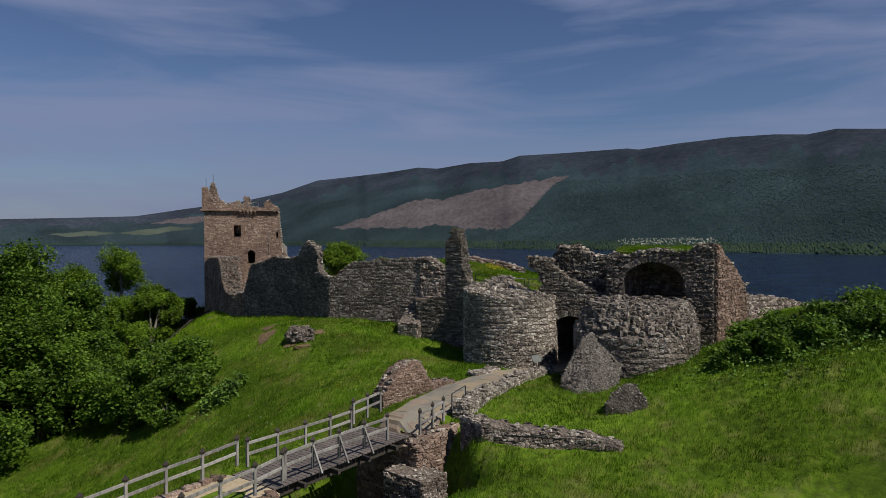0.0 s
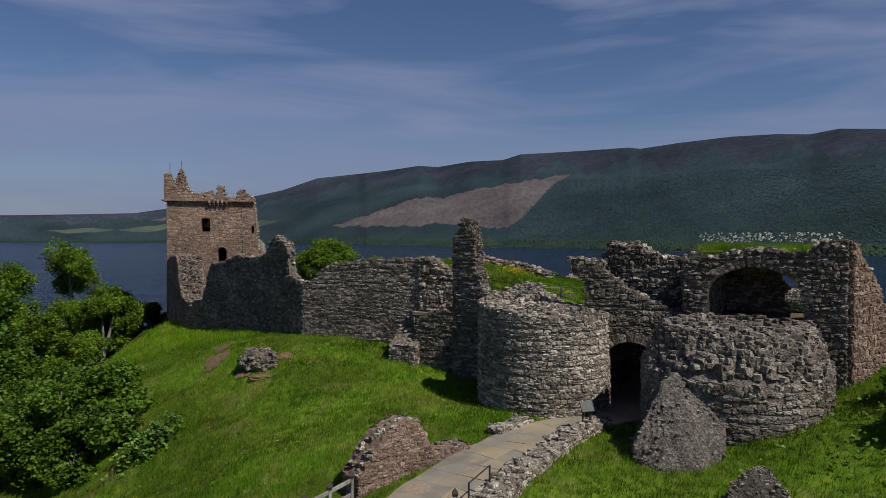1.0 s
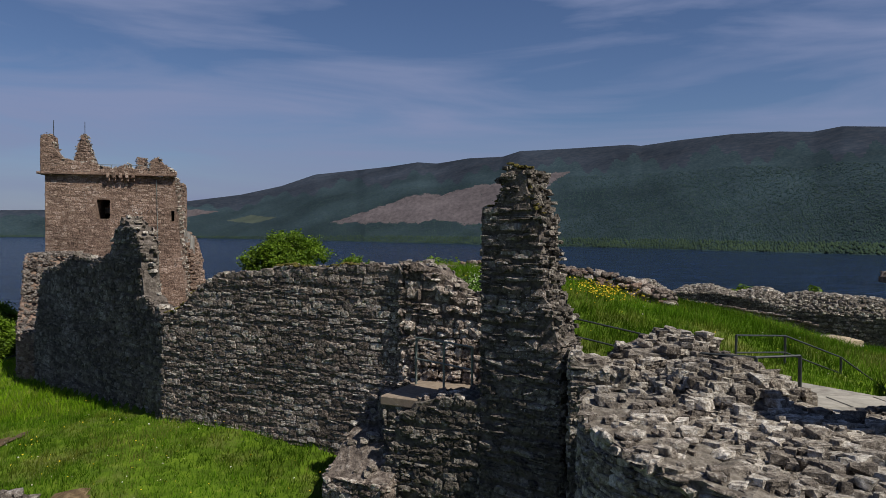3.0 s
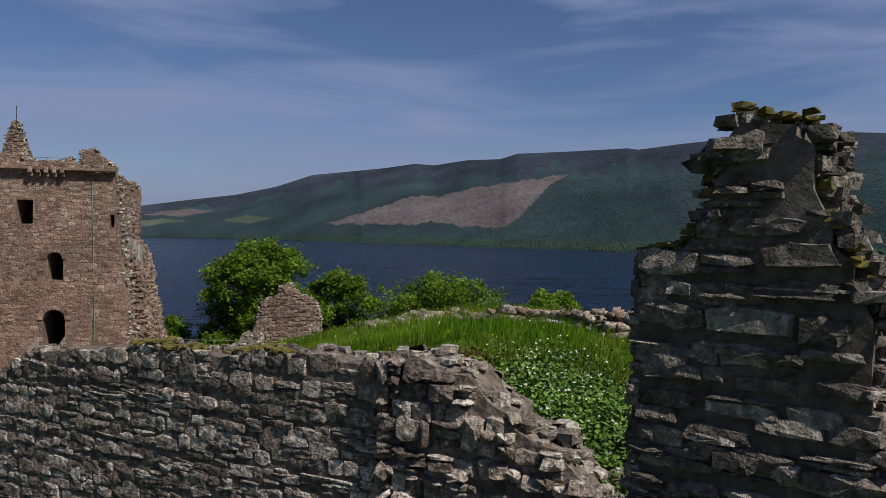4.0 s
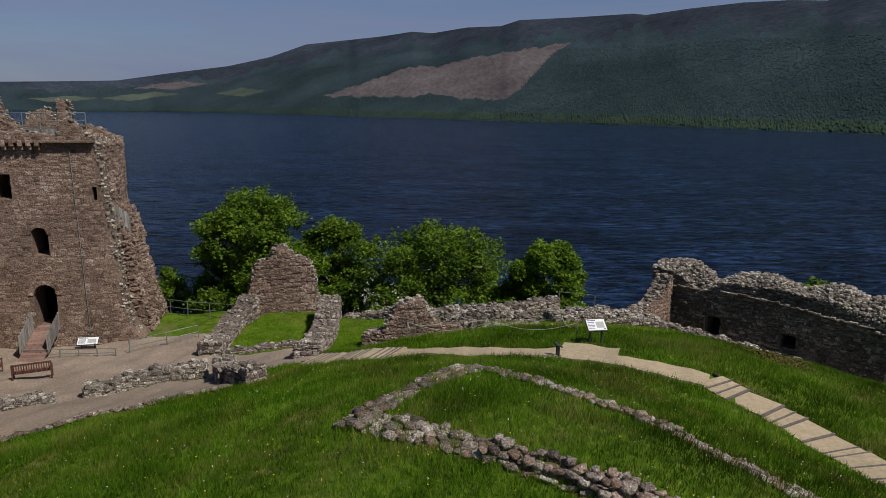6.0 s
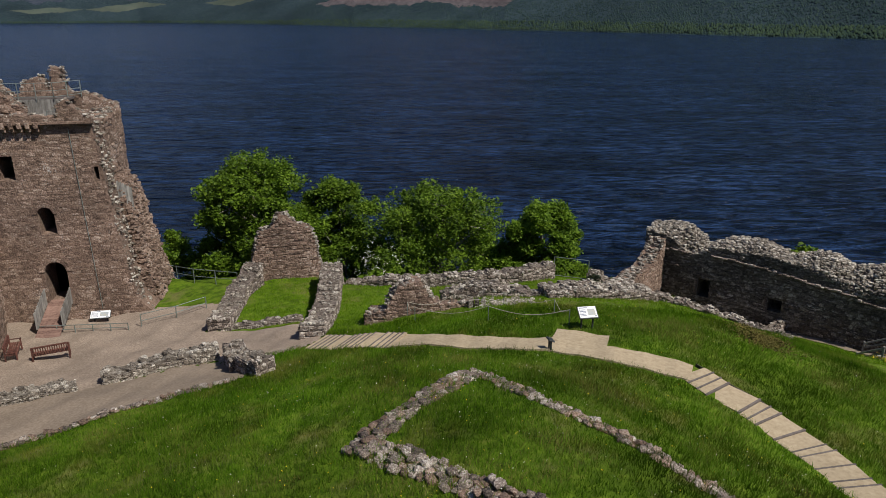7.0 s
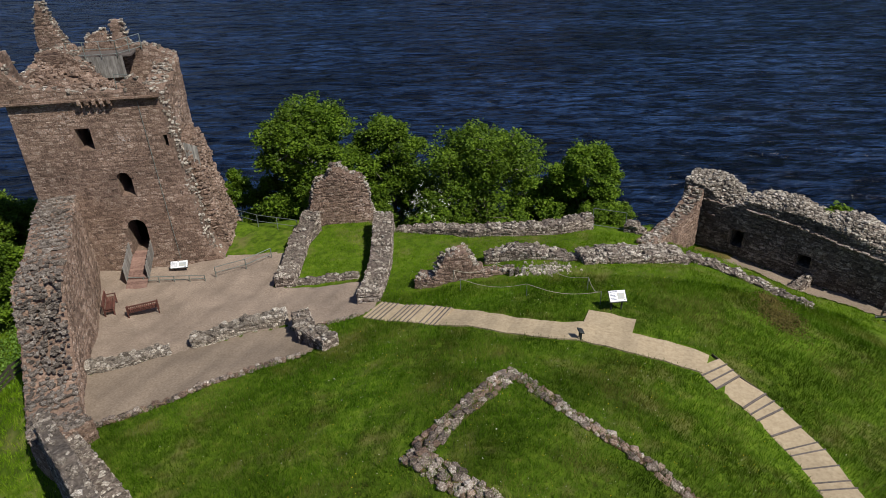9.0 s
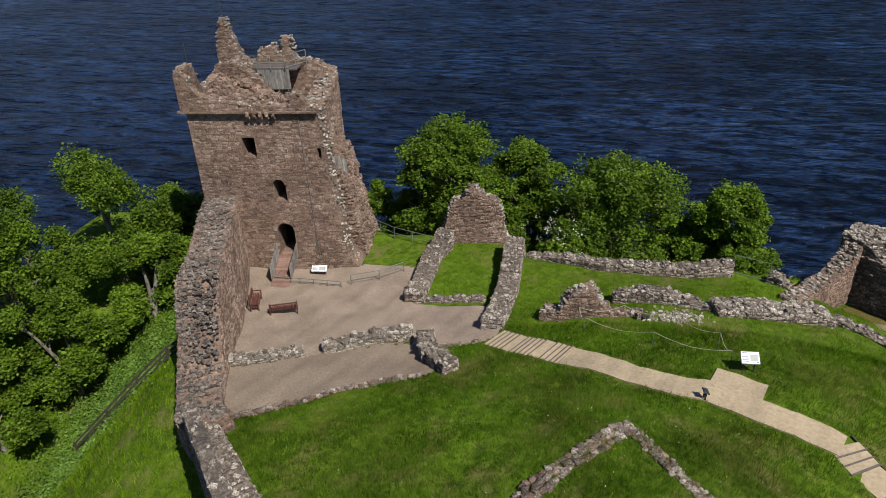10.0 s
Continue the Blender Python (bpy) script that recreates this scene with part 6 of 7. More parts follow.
def post_and_rails(posts, name, label, parent=None, h=0.95, group="bridge railings"):
    top = parent or thing(name, label, "railing", group)
    for x, y, z in posts:
        stake = solid("post", [box((x, y, z + h / 2), (0.1, 0.1, h), 0.88, 0.01)], M["wood"], top)
        v, f = hull([(a * 0.07, b * 0.07, 0) for a in (-1, 1) for b in (-1, 1)] + [(a * 0.085, b * 0.085, 0.07) for a in (-1, 1) for b in (-1, 1)] + [(0, 0, 0.22)])
        solid("finial", [(v + np.array((x, y, z + h)), f)], M["dark_wood"], stake, "dark pointed post cap")
    for (x, y, z), (p, q, r) in zip(posts, posts[1:]):
        for k in (0.5, 0.92):
            solid("rail", [beam((x, y, z + h * k), (p, q, r + h * k), 0.05, 0.11, 0.008)], M["wood"], top)
    return top

for off in (-1.28, 1.28):
    line_up = lambda ss, zz: [(*(BA + BN * off + BU * s), z) for s, z in zip(ss, zz)]
    mid = line_up((0.71, 2.09, 3.48, 4.8, 6.0), (17.54, 17.57, 17.6, 17.63, 17.7)) if off < 0 else line_up((0.4, 1.65, 2.93, 4.24, 5.55), (17.7, 17.78, 17.82, 17.86, 17.9))
    rl = post_and_rails(mid, "bridge_railing", "weathered grey timber railing with pointed posts")
    if off > 0:
        for x, y, z in mid[1:4]:
            o = BN * 0.5
            solid("strut", [beam((x, y, z + 0.85), (x + o[0], y + o[1], z - 0.1), 0.07, 0.07, 0.006)], M["wood"], rl)
    pre = line_up((-8.1, -6.7, -5.33, -3.91, -2.53, -1.16, 0.26), (16.95, 17.05, 17.17, 17.31, 17.44, 17.54, 17.69)) if off < 0 else line_up((-7.5, -6.2, -4.8, -3.5, -2.15, -0.84, 0.3), (16.95, 17.05, 17.13, 17.23, 17.38, 17.5, 17.66))
    post_and_rails(pre, "approach_railing", "weathered grey timber railing with pointed posts")
    post = line_up((6.15, 7.0, 7.82), (18.0, 18.1, 18.2)) if off < 0 else line_up((7.58, 8.43, 9.18), (17.67, 17.78, 17.9))
    post_and_rails(post, "approach_railing", "weathered grey timber railing with pointed posts")
wall("bridge_abutment", [tuple(BB - BN * 1.8 - BU * 0.1), tuple(BB + BN * 1.75 - BU * 0.1), tuple(BB + BN * 2.0 + BU * 3.3)], profile([(0, 17.4), (3.4, 17.55), (7.0, 18.0)]), 1.0, "stone abutment of the footbridge above the ditch", tone="brown", bottom=13.2, course=(0.1, 0.2), length=(0.2, 0.5), near=(-0.5, 30, 17), pieces=150, rubble=6, smooth=False)
wall("bridge_abutment", [tuple(BA + BN * 1.7 - BU * 2.6), tuple(BA + BN * 1.7 + BU * 0.1), tuple(BA - BN * 1.6 + BU * 0.1)], profile([(0, 17.0), (6, 17.2)]), 1.2, "stone abutment of the footbridge above the ditch", tone="brown", bottom=13.2, course=(0.1, 0.2), length=(0.2, 0.5), near=(-5, 25, 17), pieces=100, rubble=6)
wall("ditch_pier", [(-2.6, 29.3), (-1.0, 28.0)], profile([(0, 16.6), (2.2, 16.5)]), 1.5, "old stone pier in the ditch under the bridge", tone="grey", bottom=13.0, near=(-2, 28.5, 16), pieces=60, rubble=10)

# ---- small fittings ----
def bench(c, turn):
    """A slatted garden bench with arms."""
    b = thing("bench", "dark red-brown slatted wooden bench on the cobbles", "bench", "yard benches")
    L, D, H = 1.75, 0.55, 0.45
    for k in range(5):
        solid("seat_slat", [box((0, -D / 2 + 0.06 + k * 0.105, H), (L, 0.085, 0.03), 0, 0.005)], M["bench"], b)
    for k in range(15):
        solid("back_slat", [box((-L / 2 + 0.12 + k * (L - 0.24) / 14, D / 2 - 0.02 + 0.04, H + 0.24), (0.05, 0.02, 0.4), 0, 0.004)], M["bench"], b)
    solid("top_rail", [box((0, D / 2 + 0.03, H + 0.47), (L, 0.05, 0.09), 0, 0.01)], M["bench"], b)
    solid("apron", [box((0, -D / 2 + 0.04, H - 0.08), (L - 0.1, 0.03, 0.09), 0, 0.005)], M["bench"], b)
    for sx in (-1, 1):
        for sy, hh in ((-1, 0.64), (1, 0.92)):
            solid("leg", [box((sx * (L / 2 - 0.04), sy * (D / 2 - 0.03) + (0.03 if sy > 0 else 0), hh / 2), (0.07, 0.07, hh), 0, 0.008)], M["bench"], b)
        solid("armrest", [box((sx * (L / 2 - 0.04), 0, 0.66), (0.08, D + 0.05, 0.04), 0, 0.01)], M["bench"], b)
    b.matrix_world = pose(*c, 0, 0, turn)
    return b


bench((-20.45, 79.5, gz(-20.45, 79.5) + 0.05), 205)
bench((-22.75, 80.1, gz(-22.75, 80.1) + 0.05), 112)


def panel(c, turn, w, d, h, label, slope=35, face_key="white"):
    """A lectern-style information board: two legs, a frame and a printed sheet."""
    b = thing("information_panel", label, "sign")
    t = Matrix.Rotation(radians(slope), 4, "X")
    for sx in (-1, 1):
        solid("leg", [box((sx * w * 0.32, 0, h / 2 - 0.05), (0.07, 0.07, h), 0, 0.008)], M["iron"], b)
    solid("backing", [box((0, 0, h), (w + 0.06, d + 0.06, 0.05), 0, 0.01, t)], M["iron"], b)
    face = solid("sheet", [box((0, 0.0, h + 0.033), (w, d, 0.012), 0, 0.003, t)], M[face_key], b, "printed sheet")
    up = t.to_3x3() @ Vector((0, 0, 1))

    def strip(x, y, ww, hh, mat_key):
        p = t.to_3x3() @ Vector((x, y, 0)) + Vector((0, 0, h + 0.033)) + up * 0.009
        solid("print_bar", [box(tuple(p), (ww, hh, 0.004), 0, 0, t)], M[mat_key], face)
    if face_key == "white":
        strip(-w * 0.22, d * 0.38, w * 0.45, d * 0.07, "ink")
        for k in range(5):
            strip(-w * 0.28, d * (0.2 - k * 0.13), w * 0.34, d * 0.05, "ink")
        strip(w * 0.2, -d * 0.02, w * 0.42, d * 0.55, "ink_warm")
        strip(w * 0.38, -d * 0.4, w * 0.12, d * 0.08, "ink")
    b.matrix_world = pose(*c, 0, 0, turn)
    return b


panel((6.3, 74.9, gz(6.3, 74.9)), 8, 0.82, 0.58, 0.76, "tilted pale information panel on dark legs beside the path")
panel((*keep_plan(7.75, -0.75), gz(*keep_plan(7.75, -0.75))), 10, 1.1, 0.5, 0.5, "tilted pale information panel before the tower wall")
panel((4.1, 71.85, gz(4.1, 71.85)), 100, 0.32, 0.22, 0.5, "small dark pointer plate on a post by the path", 20, "iron")
panel((5.15, 39.7, gz(5.15, 39.7) + 0.2), 20, 0.5, 0.35, 0.7, "small dark board beside the gate road", 60, "dark_wood")


def hand_rail(pts, label, h=1.0, mat_key="rail", name="metal_railing", gap=1.4, bars=(0.5, 1.0)):
    """A tubular railing following the ground."""
    ln = Line([q[:2] for q in pts])
    n = max(2, int(ln.length / gap) + 1)
    zs = np.interp(np.linspace(0, ln.length, n), ln.s, [q[2] for q in pts])
    pp = [(*ln.at(s), z) for s, z in zip(np.linspace(0, ln.length, n), zs)]
    b = thing(name, label, "railing")
    for x, y, z in pp:
        solid("post", [tube([(x, y, z - 0.1), (x, y, z + h)], 0.03)], M[mat_key], b)
    for k in bars:
        solid("bar", [tube([(x, y, z + h * k) for x, y, z in pp], 0.022)], M[mat_key], b)
    return b


def on(*pts, up=0.0):
    return [(x, y, gz(x, y) + up) for x, y in pts]


hand_rail(on((-19.5, 92.6), (-16.8, 90.8), (-13.4, 89.6)), "thin metal railing above the bank beside the tower")
hand_rail(on((-17.6, 84.0), (-15.6, 84.6), (-14.4, 86.0)), "thin metal railing below the tower wall", 0.8)
hand_rail(on((-23.2, 83.4), (-18.2, 83.6)), "thin metal railing below the tower wall", 0.5, gap=1.0)
hand_rail(on((2.4, 50.8), (4.2, 50.0), (5.9, 49.6)), "thin dark metal railing along the grass", 0.8, "iron")
hand_rail(on((6.2, 51.0), (8.6, 52.2), (11.0, 52.0)), "thin dark metal railing along the grass", 0.8, "iron")
hand_rail([(-1.15, 51.6, 21.95), (-0.2, 50.6, 21.95), (0.1, 50.2, 21.95)], "thin metal railing round the small platform", 1.0, gap=0.8)
hand_rail([(3.8, 46.9, 22.3), (4.6, 46.5, 22.3), (5.4, 46.7, 22.3)], "dark metal railing on the terrace", 1.1, "iron", gap=0.8)
hand_rail(on((9.5, 88.3), (7.4, 89.0)), "light metal fence at the bank", 1.4, gap=2.0, bars=(0.1, 1.0))


def timber_landing():
    """A boarded landing before the range doorway, with railed steps down to the yard floor."""
    b = thing("timber_landing", "weathered grey timber landing with railings and steps", "landing")
    u, n = np.array((0.737, -0.676)), np.array((-0.676, -0.737))
    o = np.array((24.3, 80.25))
    turn = math.atan2(u[1], u[0])
    z = 17.55
    for k in range(12):
        c = o + u * 1.5 + n * (0.08 + k * 0.15)
        solid("board", [box((*c, z), (3.0, 0.138, 0.04), turn, 0.004)], M["wood"], b)
    for k in (0.1, 1.5, 2.9):
        c = o + u * k + n * 0.9
        solid("joist", [box((*c, z - 0.09), (0.07, 1.75, 0.14), turn, 0.004)], M["wood"], b)
        for w in (0.15, 1.65):
            c = o + u * k + n * w
            solid("leg", [box((*c, (16.6 + z) / 2 - 0.05), (0.09, 0.09, z - 16.7), turn, 0.004)], M["wood"], b)

    def post_at(p, foot, h=1.05):
        solid("post", [box((*p, foot + h / 2), (0.1, 0.1, h), turn, 0.01)], M["wood"], b)
        return np.array((*p, foot + h))
    for w in (0.05, 1.75):
        hi, lo = post_at(o + n * w, z), post_at(o - u * 1.15 + n * w, 16.85)
        for drop in (0.1, 0.38, 0.66):
            solid("rail", [beam(tuple(hi - (0, 0, drop)), tuple(lo - (0, 0, drop)), 0.05, 0.09)], M["wood"], b)
        solid("string", [beam(tuple(hi - (0, 0, 1.1)), tuple(lo - (0, 0, 1.0)), 0.05, 0.2)], M["wood"], b)
    for k in range(3):
        c = o - u * (0.25 + 0.3 * k) + n * 0.9
        solid("tread", [box((*c, z - 0.18 * (k + 1)), (0.28, 1.6, 0.04), turn, 0.004)], M["wood"], b)
    tops = [post_at(o + u * k + n * 1.75, z) for k in (1.5, 3.0)]
    for a, e in zip(tops, tops[1:]):
        for drop in (0.1, 0.38, 0.66):
            solid("rail", [beam(tuple(a - (0, 0, drop)), tuple(e - (0, 0, drop)), 0.05, 0.09)], M["wood"], b)
    return b


timber_landing()
plat = solid("platform", [box((-0.45, 51.0, 21.72), (2.2, 2.2, 0.2), -0.45, 0.02)], M["tarmac"])
tagged(plat, "small paved viewing platform in the broken wall", "platform", kind="structure")
hand_rail(on((0.25, 32.1), (0.9, 33.1)), "short dark metal gate rail at the bridge end", 1.0, "iron", gap=0.6)

# ramp to the tower door
ramp = thing("door_ramp", "timber gangway with boarded sides up to the tower door", "ramp")
p0, p1 = np.array(keep_plan(5.35, -2.9)), np.array(keep_plan(5.4, 0.3))
for k in range(18):
    c = p0 + (p1 - p0) * (k + 0.5) / 18
    z = 17.75 + (18.95 - 17.75) * (k + 0.5) / 18
    solid("plank", [box((*c, z), (1.3, 0.185, 0.06), TA, 0.006, Matrix.Rotation(math.atan2(1.2, 3.2), 4, "X"))], M["ramp"], ramp)
for sx in (-0.7, 0.7):
    for k in range(9):
        c = p0 + (p1 - p0) * (0.25 + 0.75 * (k + 0.5) / 9) + TU * sx
        z = 17.75 + 1.2 * (0.25 + 0.75 * (k + 0.5) / 9)
        solid("board", [box((*c, z + 0.5), (0.05, 0.25, 1.05), TA, 0.006)], M["wood"], ramp)

# rope barrier on the grass
rope = thing("rope_fence", "sagging rope barrier on thin posts in the grass", "fence")
rp = [(-1.9, 79.5), (0.5, 79.8), (3.0, 79.0), (5.2, 77.0), (5.6, 75.4), (2.0, 76.6), (-1.5, 78.2), (-1.9, 79.5)]
for x, y in rp[:-1]:
    solid("post", [tube([(x, y, gz(x, y) - 0.1), (x, y, gz(x, y) + 0.8)], 0.02)], M["rail"], rope)
for (a, b), (c, d) in zip(rp, rp[1:]):
    k = np.linspace(0, 1, 9)
    x, y = a + (c - a) * k, b + (d - b) * k
    solid("rope", [tube(np.column_stack([x, y, (gz(a, b) + 0.78) * (1 - k) + (gz(c, d) + 0.78) * k - 0.35 * np.sin(np.pi * k)]), 0.012, 5)], M["rope"], rope)

# dark fence on the slope below the yard wall
fn = thing("slope_fence", "dark weathered timber fence on the steep grass slope", "fence")
fp = on((-33.4, 72.6), (-31.0, 73.6), (-28.8, 74.6), (-26.8, 75.6), (-25.0, 76.6))
for x, y, z in fp:
    solid("post", [box((x, y, z + 0.55), (0.12, 0.12, 1.2), 0.4, 0.01)], M["dark_wood"], fn)
for a, b in zip(fp, fp[1:]):
    for k in (0.35, 0.65, 0.95):
        solid("rail", [beam((a[0], a[1], a[2] + 1.1 * k), (b[0], b[1], b[2] + 1.1 * k), 0.05, 0.12)], M["dark_wood"], fn)

# boarding over the torn side of the tower
bd = thing("boarding", "weathered grey boards closing a gap in the tower's side", "boarding")
for k in range(6):
    solid("board", [box((*keep_plan(9.12 + 0.1 * k, 1.95 + 0.16 * k), 24.75 - 0.12 * k), (0.17, 0.04, 1.9), TA + 0.9, 0.006)], M["wood"], bd)
# walkway round the tower top
for a_, b_ in ((keep_plan(1.2, 8.4), keep_plan(4.4, 8.4)), (keep_plan(4.4, 8.4), keep_plan(5.6, 10.2))):
    hand_rail([(*a_, 30.0), (*b_, 30.0)], "grey metal guard rail on the tower top", 1.0, gap=0.9, bars=(0.12, 0.5, 1.0))
deck_top = solid("wall_walk", [box((*keep_plan(3.0, 9.4), 29.9), (4.4, 1.5, 0.16), TA, 0.02)], M["deck"])
tagged(deck_top, "timber viewing deck on the tower top", "deck", kind="structure")
hand_rail([(*keep_plan(4.9, 5.0), 28.6), (*keep_plan(6.4, 4.4), 28.6)], "grey metal guard rail inside the tower top", 1.0, gap=0.7, bars=(0.5, 1.0))

heap = thing("tower_rubble", "slope of broken brown masonry inside the tower top", "rubble", kind="stuff")
uu, dd = RNG.uniform(0.6, 7.6, 900), RNG.uniform(1.4, 7.0, 900)
hh = 28.2 + 1.9 * np.clip(1 - (uu - 0.6) / 5.0, 0, 1) + 0.25 * np.sin(uu * 2.1) * np.sin(dd * 1.7) + RNG.normal(0, 0.06, 900)
solid("loose_stone", rocks(np.array([(*keep_plan(a, b), c) for a, b, c in zip(uu, dd, hh)]), RNG.uniform(0.2, 0.5, 900), 0.6), M["brown"], heap)["kind"] = "stuff"
gu, gd = np.meshgrid(np.linspace(0.5, 7.7, 16), np.linspace(1.3, 7.1, 12))
gh = 28.05 + 1.9 * np.clip(1 - (gu - 0.6) / 5.0, 0, 1) + 0.25 * np.sin(gu * 2.1) * np.sin(gd * 1.7)
gp = np.array([(*keep_plan(a, b), c) for a, b, c in zip(gu.ravel(), gd.ravel(), gh.ravel())])
c_ = (np.arange(11)[:, None] * 16 + np.arange(15)[None]).ravel()
solid("bed", [(gp, np.stack([c_, c_ + 1, c_ + 17, c_ + 16], 1))], M["brown_core"], heap)
screen = thing("boarded_screen", "weathered grey boards below the tower's viewing deck", "boarding")
for k in range(18):
    solid("board", [box((*keep_plan(1.35 + 0.19 * k, 8.5), 29.2), (0.175, 0.04, 1.5), TA, 0.005)], M["wood"], screen)

# masts on the tower
for u, d, z in ((0.1, 1.7, 32.4), (-0.1, 9.5, 33.5)):
    x, y = keep_plan(u, d)
    ms = solid("lightning_rod", [tube([(x, y, z - 0.6), (x, y, z + 1.1)], 0.025)], M["iron"])
    tagged(ms, "thin metal rod on the tower top", "rod")
ms = solid("downpipe", [tube([(*keep_plan(7.5, -0.06), 29.2), (*keep_plan(7.75, -0.06), 18.3)], 0.02, 5)], M["rail"])
tagged(ms, "thin cable running down the tower wall", "cable")

# ---- trees and shrubs ----
def leaves(centres, radii, per, size, flat=1.0):
    """Small leaf blades scattered round clump centres, thicker towards their outside."""
    c = np.repeat(np.asarray(centres), per, 0)
    r = np.repeat(np.asarray(radii), per)
    d = RNG.normal(size=(len(c), 3))
    d /= np.linalg.norm(d, axis=1)[:, None]
    p = c + d * (r * RNG.uniform(0.35, 1.08, len(c)))[:, None] * np.array((1, 1, 0.75 * flat))
    a, b = RNG.normal(size=(len(c), 3)), RNG.normal(size=(len(c), 3))
    a[:, 2] *= 0.5
    b[:, 2] *= 0.5
    a /= np.linalg.norm(a, axis=1)[:, None]
    b -= a * (a * b).sum(1)[:, None]
    b /= np.linalg.norm(b, axis=1)[:, None]
    s = RNG.uniform(*size, len(c))[:, None]
    v = np.stack([p - a * s * 0.5, p + b * s * 0.32, p + a * s * 0.5, p - b * s * 0.32], 1)
    return v.reshape(-1, 3), np.arange(len(v) * 4).reshape(-1, 4)


def tree(x, y, top_z, spread, label, leaf="leaf", base=None, per=95, clumps=70, size=(0.2, 0.42), trunk=0.22, name="tree", stems=1, start=0.3, group="shore trees", full=1.6, puff=(0.14, 0.4), lobe=(0.4, 0.62), dome=False):
    """A broadleaf tree: bent trunk, forking limbs out to uneven lobes, and leaves in many small clumps over the lobes."""
    z0 = gz(x, y) - 0.2 if base is None else base
    h = top_z - z0
    t = thing(name, label, "tree" if name == "tree" else "shrub", group)
    limbs, tips = [], []
    lobes = 6 + int(spread * full)
    top = np.array((x, y, z0 + h * 0.92))
    for st in range(stems):
        lean = RNG.normal(0, 0.012 if dome else 0.05 if stems == 1 else 0.16, 2) * h
        k = np.linspace(0, 1, 7)
        tp = np.column_stack([x + lean[0] * k ** 1.5 + 0.1 * np.sin(k * 5), y + lean[1] * k ** 1.5, z0 + h * 0.88 * k])
        limbs.append(tube(tp, trunk * (1 - 0.85 * k), 7))
        for q in range(max(3, lobes // stems)):
            f = start + (0.97 - start) * ((q + RNG.random()) / max(3, lobes // stems))
            o = np.array([np.interp(max(0.05, f - 0.18), k, tp[:, i]) for i in range(3)])
            c = np.array([np.interp(f, k, tp[:, i]) for i in range(3)])
            prof = math.sin(math.pi * min(1.0, 0.22 + 0.78 * (f - start) / (1 - start)) ** 0.8)
            a = RNG.uniform(0, 6.28)
            reach = spread * max(0.15, prof) * RNG.uniform(0.4, 1.25 - lobe[0])
            if dome:
                a = q * 2.4 + RNG.uniform(-0.4, 0.4)
                reach = spread * math.sqrt(max(0.04, 1 - max(0.0, (f - 0.42) / 0.6) ** 2)) * (1.0 - lobe[0]) * RNG.choice((0.45, 0.8, 1.0, 1.05))
            c = c + np.array((math.cos(a) * reach, math.sin(a) * reach, 0.12 * reach))
            m = (o + c) / 2 + RNG.normal(0, 0.08, 3) * reach
            limbs.append(tube([o, m, c], [trunk * 0.4 * (1 - f * 0.5), trunk * 0.24, 0.02], 5))
            r = spread * RNG.uniform(*lobe)
            d = RNG.normal(size=(max(4, clumps * 2 // lobes), 3))
            d /= np.linalg.norm(d, axis=1)[:, None]
            pts = c + d * (r * RNG.uniform(0.45, 1.05, len(d)))[:, None] * (1, 1, 0.8)
            tips.extend(pts)
            for e in pts[:4]:
                limbs.append(tube([c, (c + e) / 2 + RNG.normal(0, 0.06, 3), e], [trunk * 0.16, trunk * 0.1, 0.012], 4))
    tips = np.array(tips)
    tips[:, 2] = np.maximum(tips[:, 2], z0 + 0.25)
    solid("trunk", limbs, M["bark"], t)
    rr = RNG.uniform(*puff, len(tips)) * spread
    solid("crown", [leaves(tips, rr, per // 2, size)], M[leaf], t)["kind"] = "stuff"
    return t


SHORE = "leafy green tree on the bank above the loch"
for x, y, z, sp in ((-13.3, 96.4, 26.8, 4.4), (-7.5, 99.0, 25.6, 3.9), (0.0, 97.0, 24.6, 5.5), (7.7, 95.6, 23.4, 3.2)):
    tree(x, y, z, sp, SHORE, clumps=520, per=110, leaf="leaf", size=(0.15, 0.32), trunk=0.22, start=0.28, full=8.0, puff=(0.07, 0.2), lobe=(0.2, 0.36), dome=True)
UNDER = "smaller leafy tree among the trees on the bank"
for x, y, z, sp in ((-17.3, 97, 20.2, 2.0), (-20.0, 97, 20.4, 1.9), (-10.6, 96.5, 20.4, 2.0), (4.6, 96.4, 20.0, 2.2), (10.4, 96.2, 18.0, 1.9), (-4.6, 97.0, 20.6, 2.0), (-15.2, 95.2, 18.6, 2.0), (-1.5, 93.6, 17.4, 1.7), (1.6, 93.4, 17.2, 1.7), (4.6, 93.4, 17.1, 1.7), (7.6, 93.8, 17.4, 1.8), (-8.4, 94.6, 18.0, 1.7)):
    tree(x, y, z, sp, UNDER, clumps=150, per=90, leaf="leaf", size=(0.14, 0.28), trunk=0.1, start=0.2, full=5.0, puff=(0.1, 0.26), lobe=(0.26, 0.44), dome=True)
hx_, hy_ = -4.2, 93.6
tr = tree(hx_, hy_, 19.2, 1.7, "hawthorn bush flecked with white blossom", clumps=60, per=80, leaf="leaf", name="bush", group="", base=15.8)
solid("blossom", [leaves(np.array([(hx_, hy_, 18.1)]) + RNG.normal(0, 0.8, (110, 3)), np.full(110, 0.3), 9, (0.06, 0.14))], M["blossom"], tr)
GROVE = "open-crowned ash tree on the steep bank"
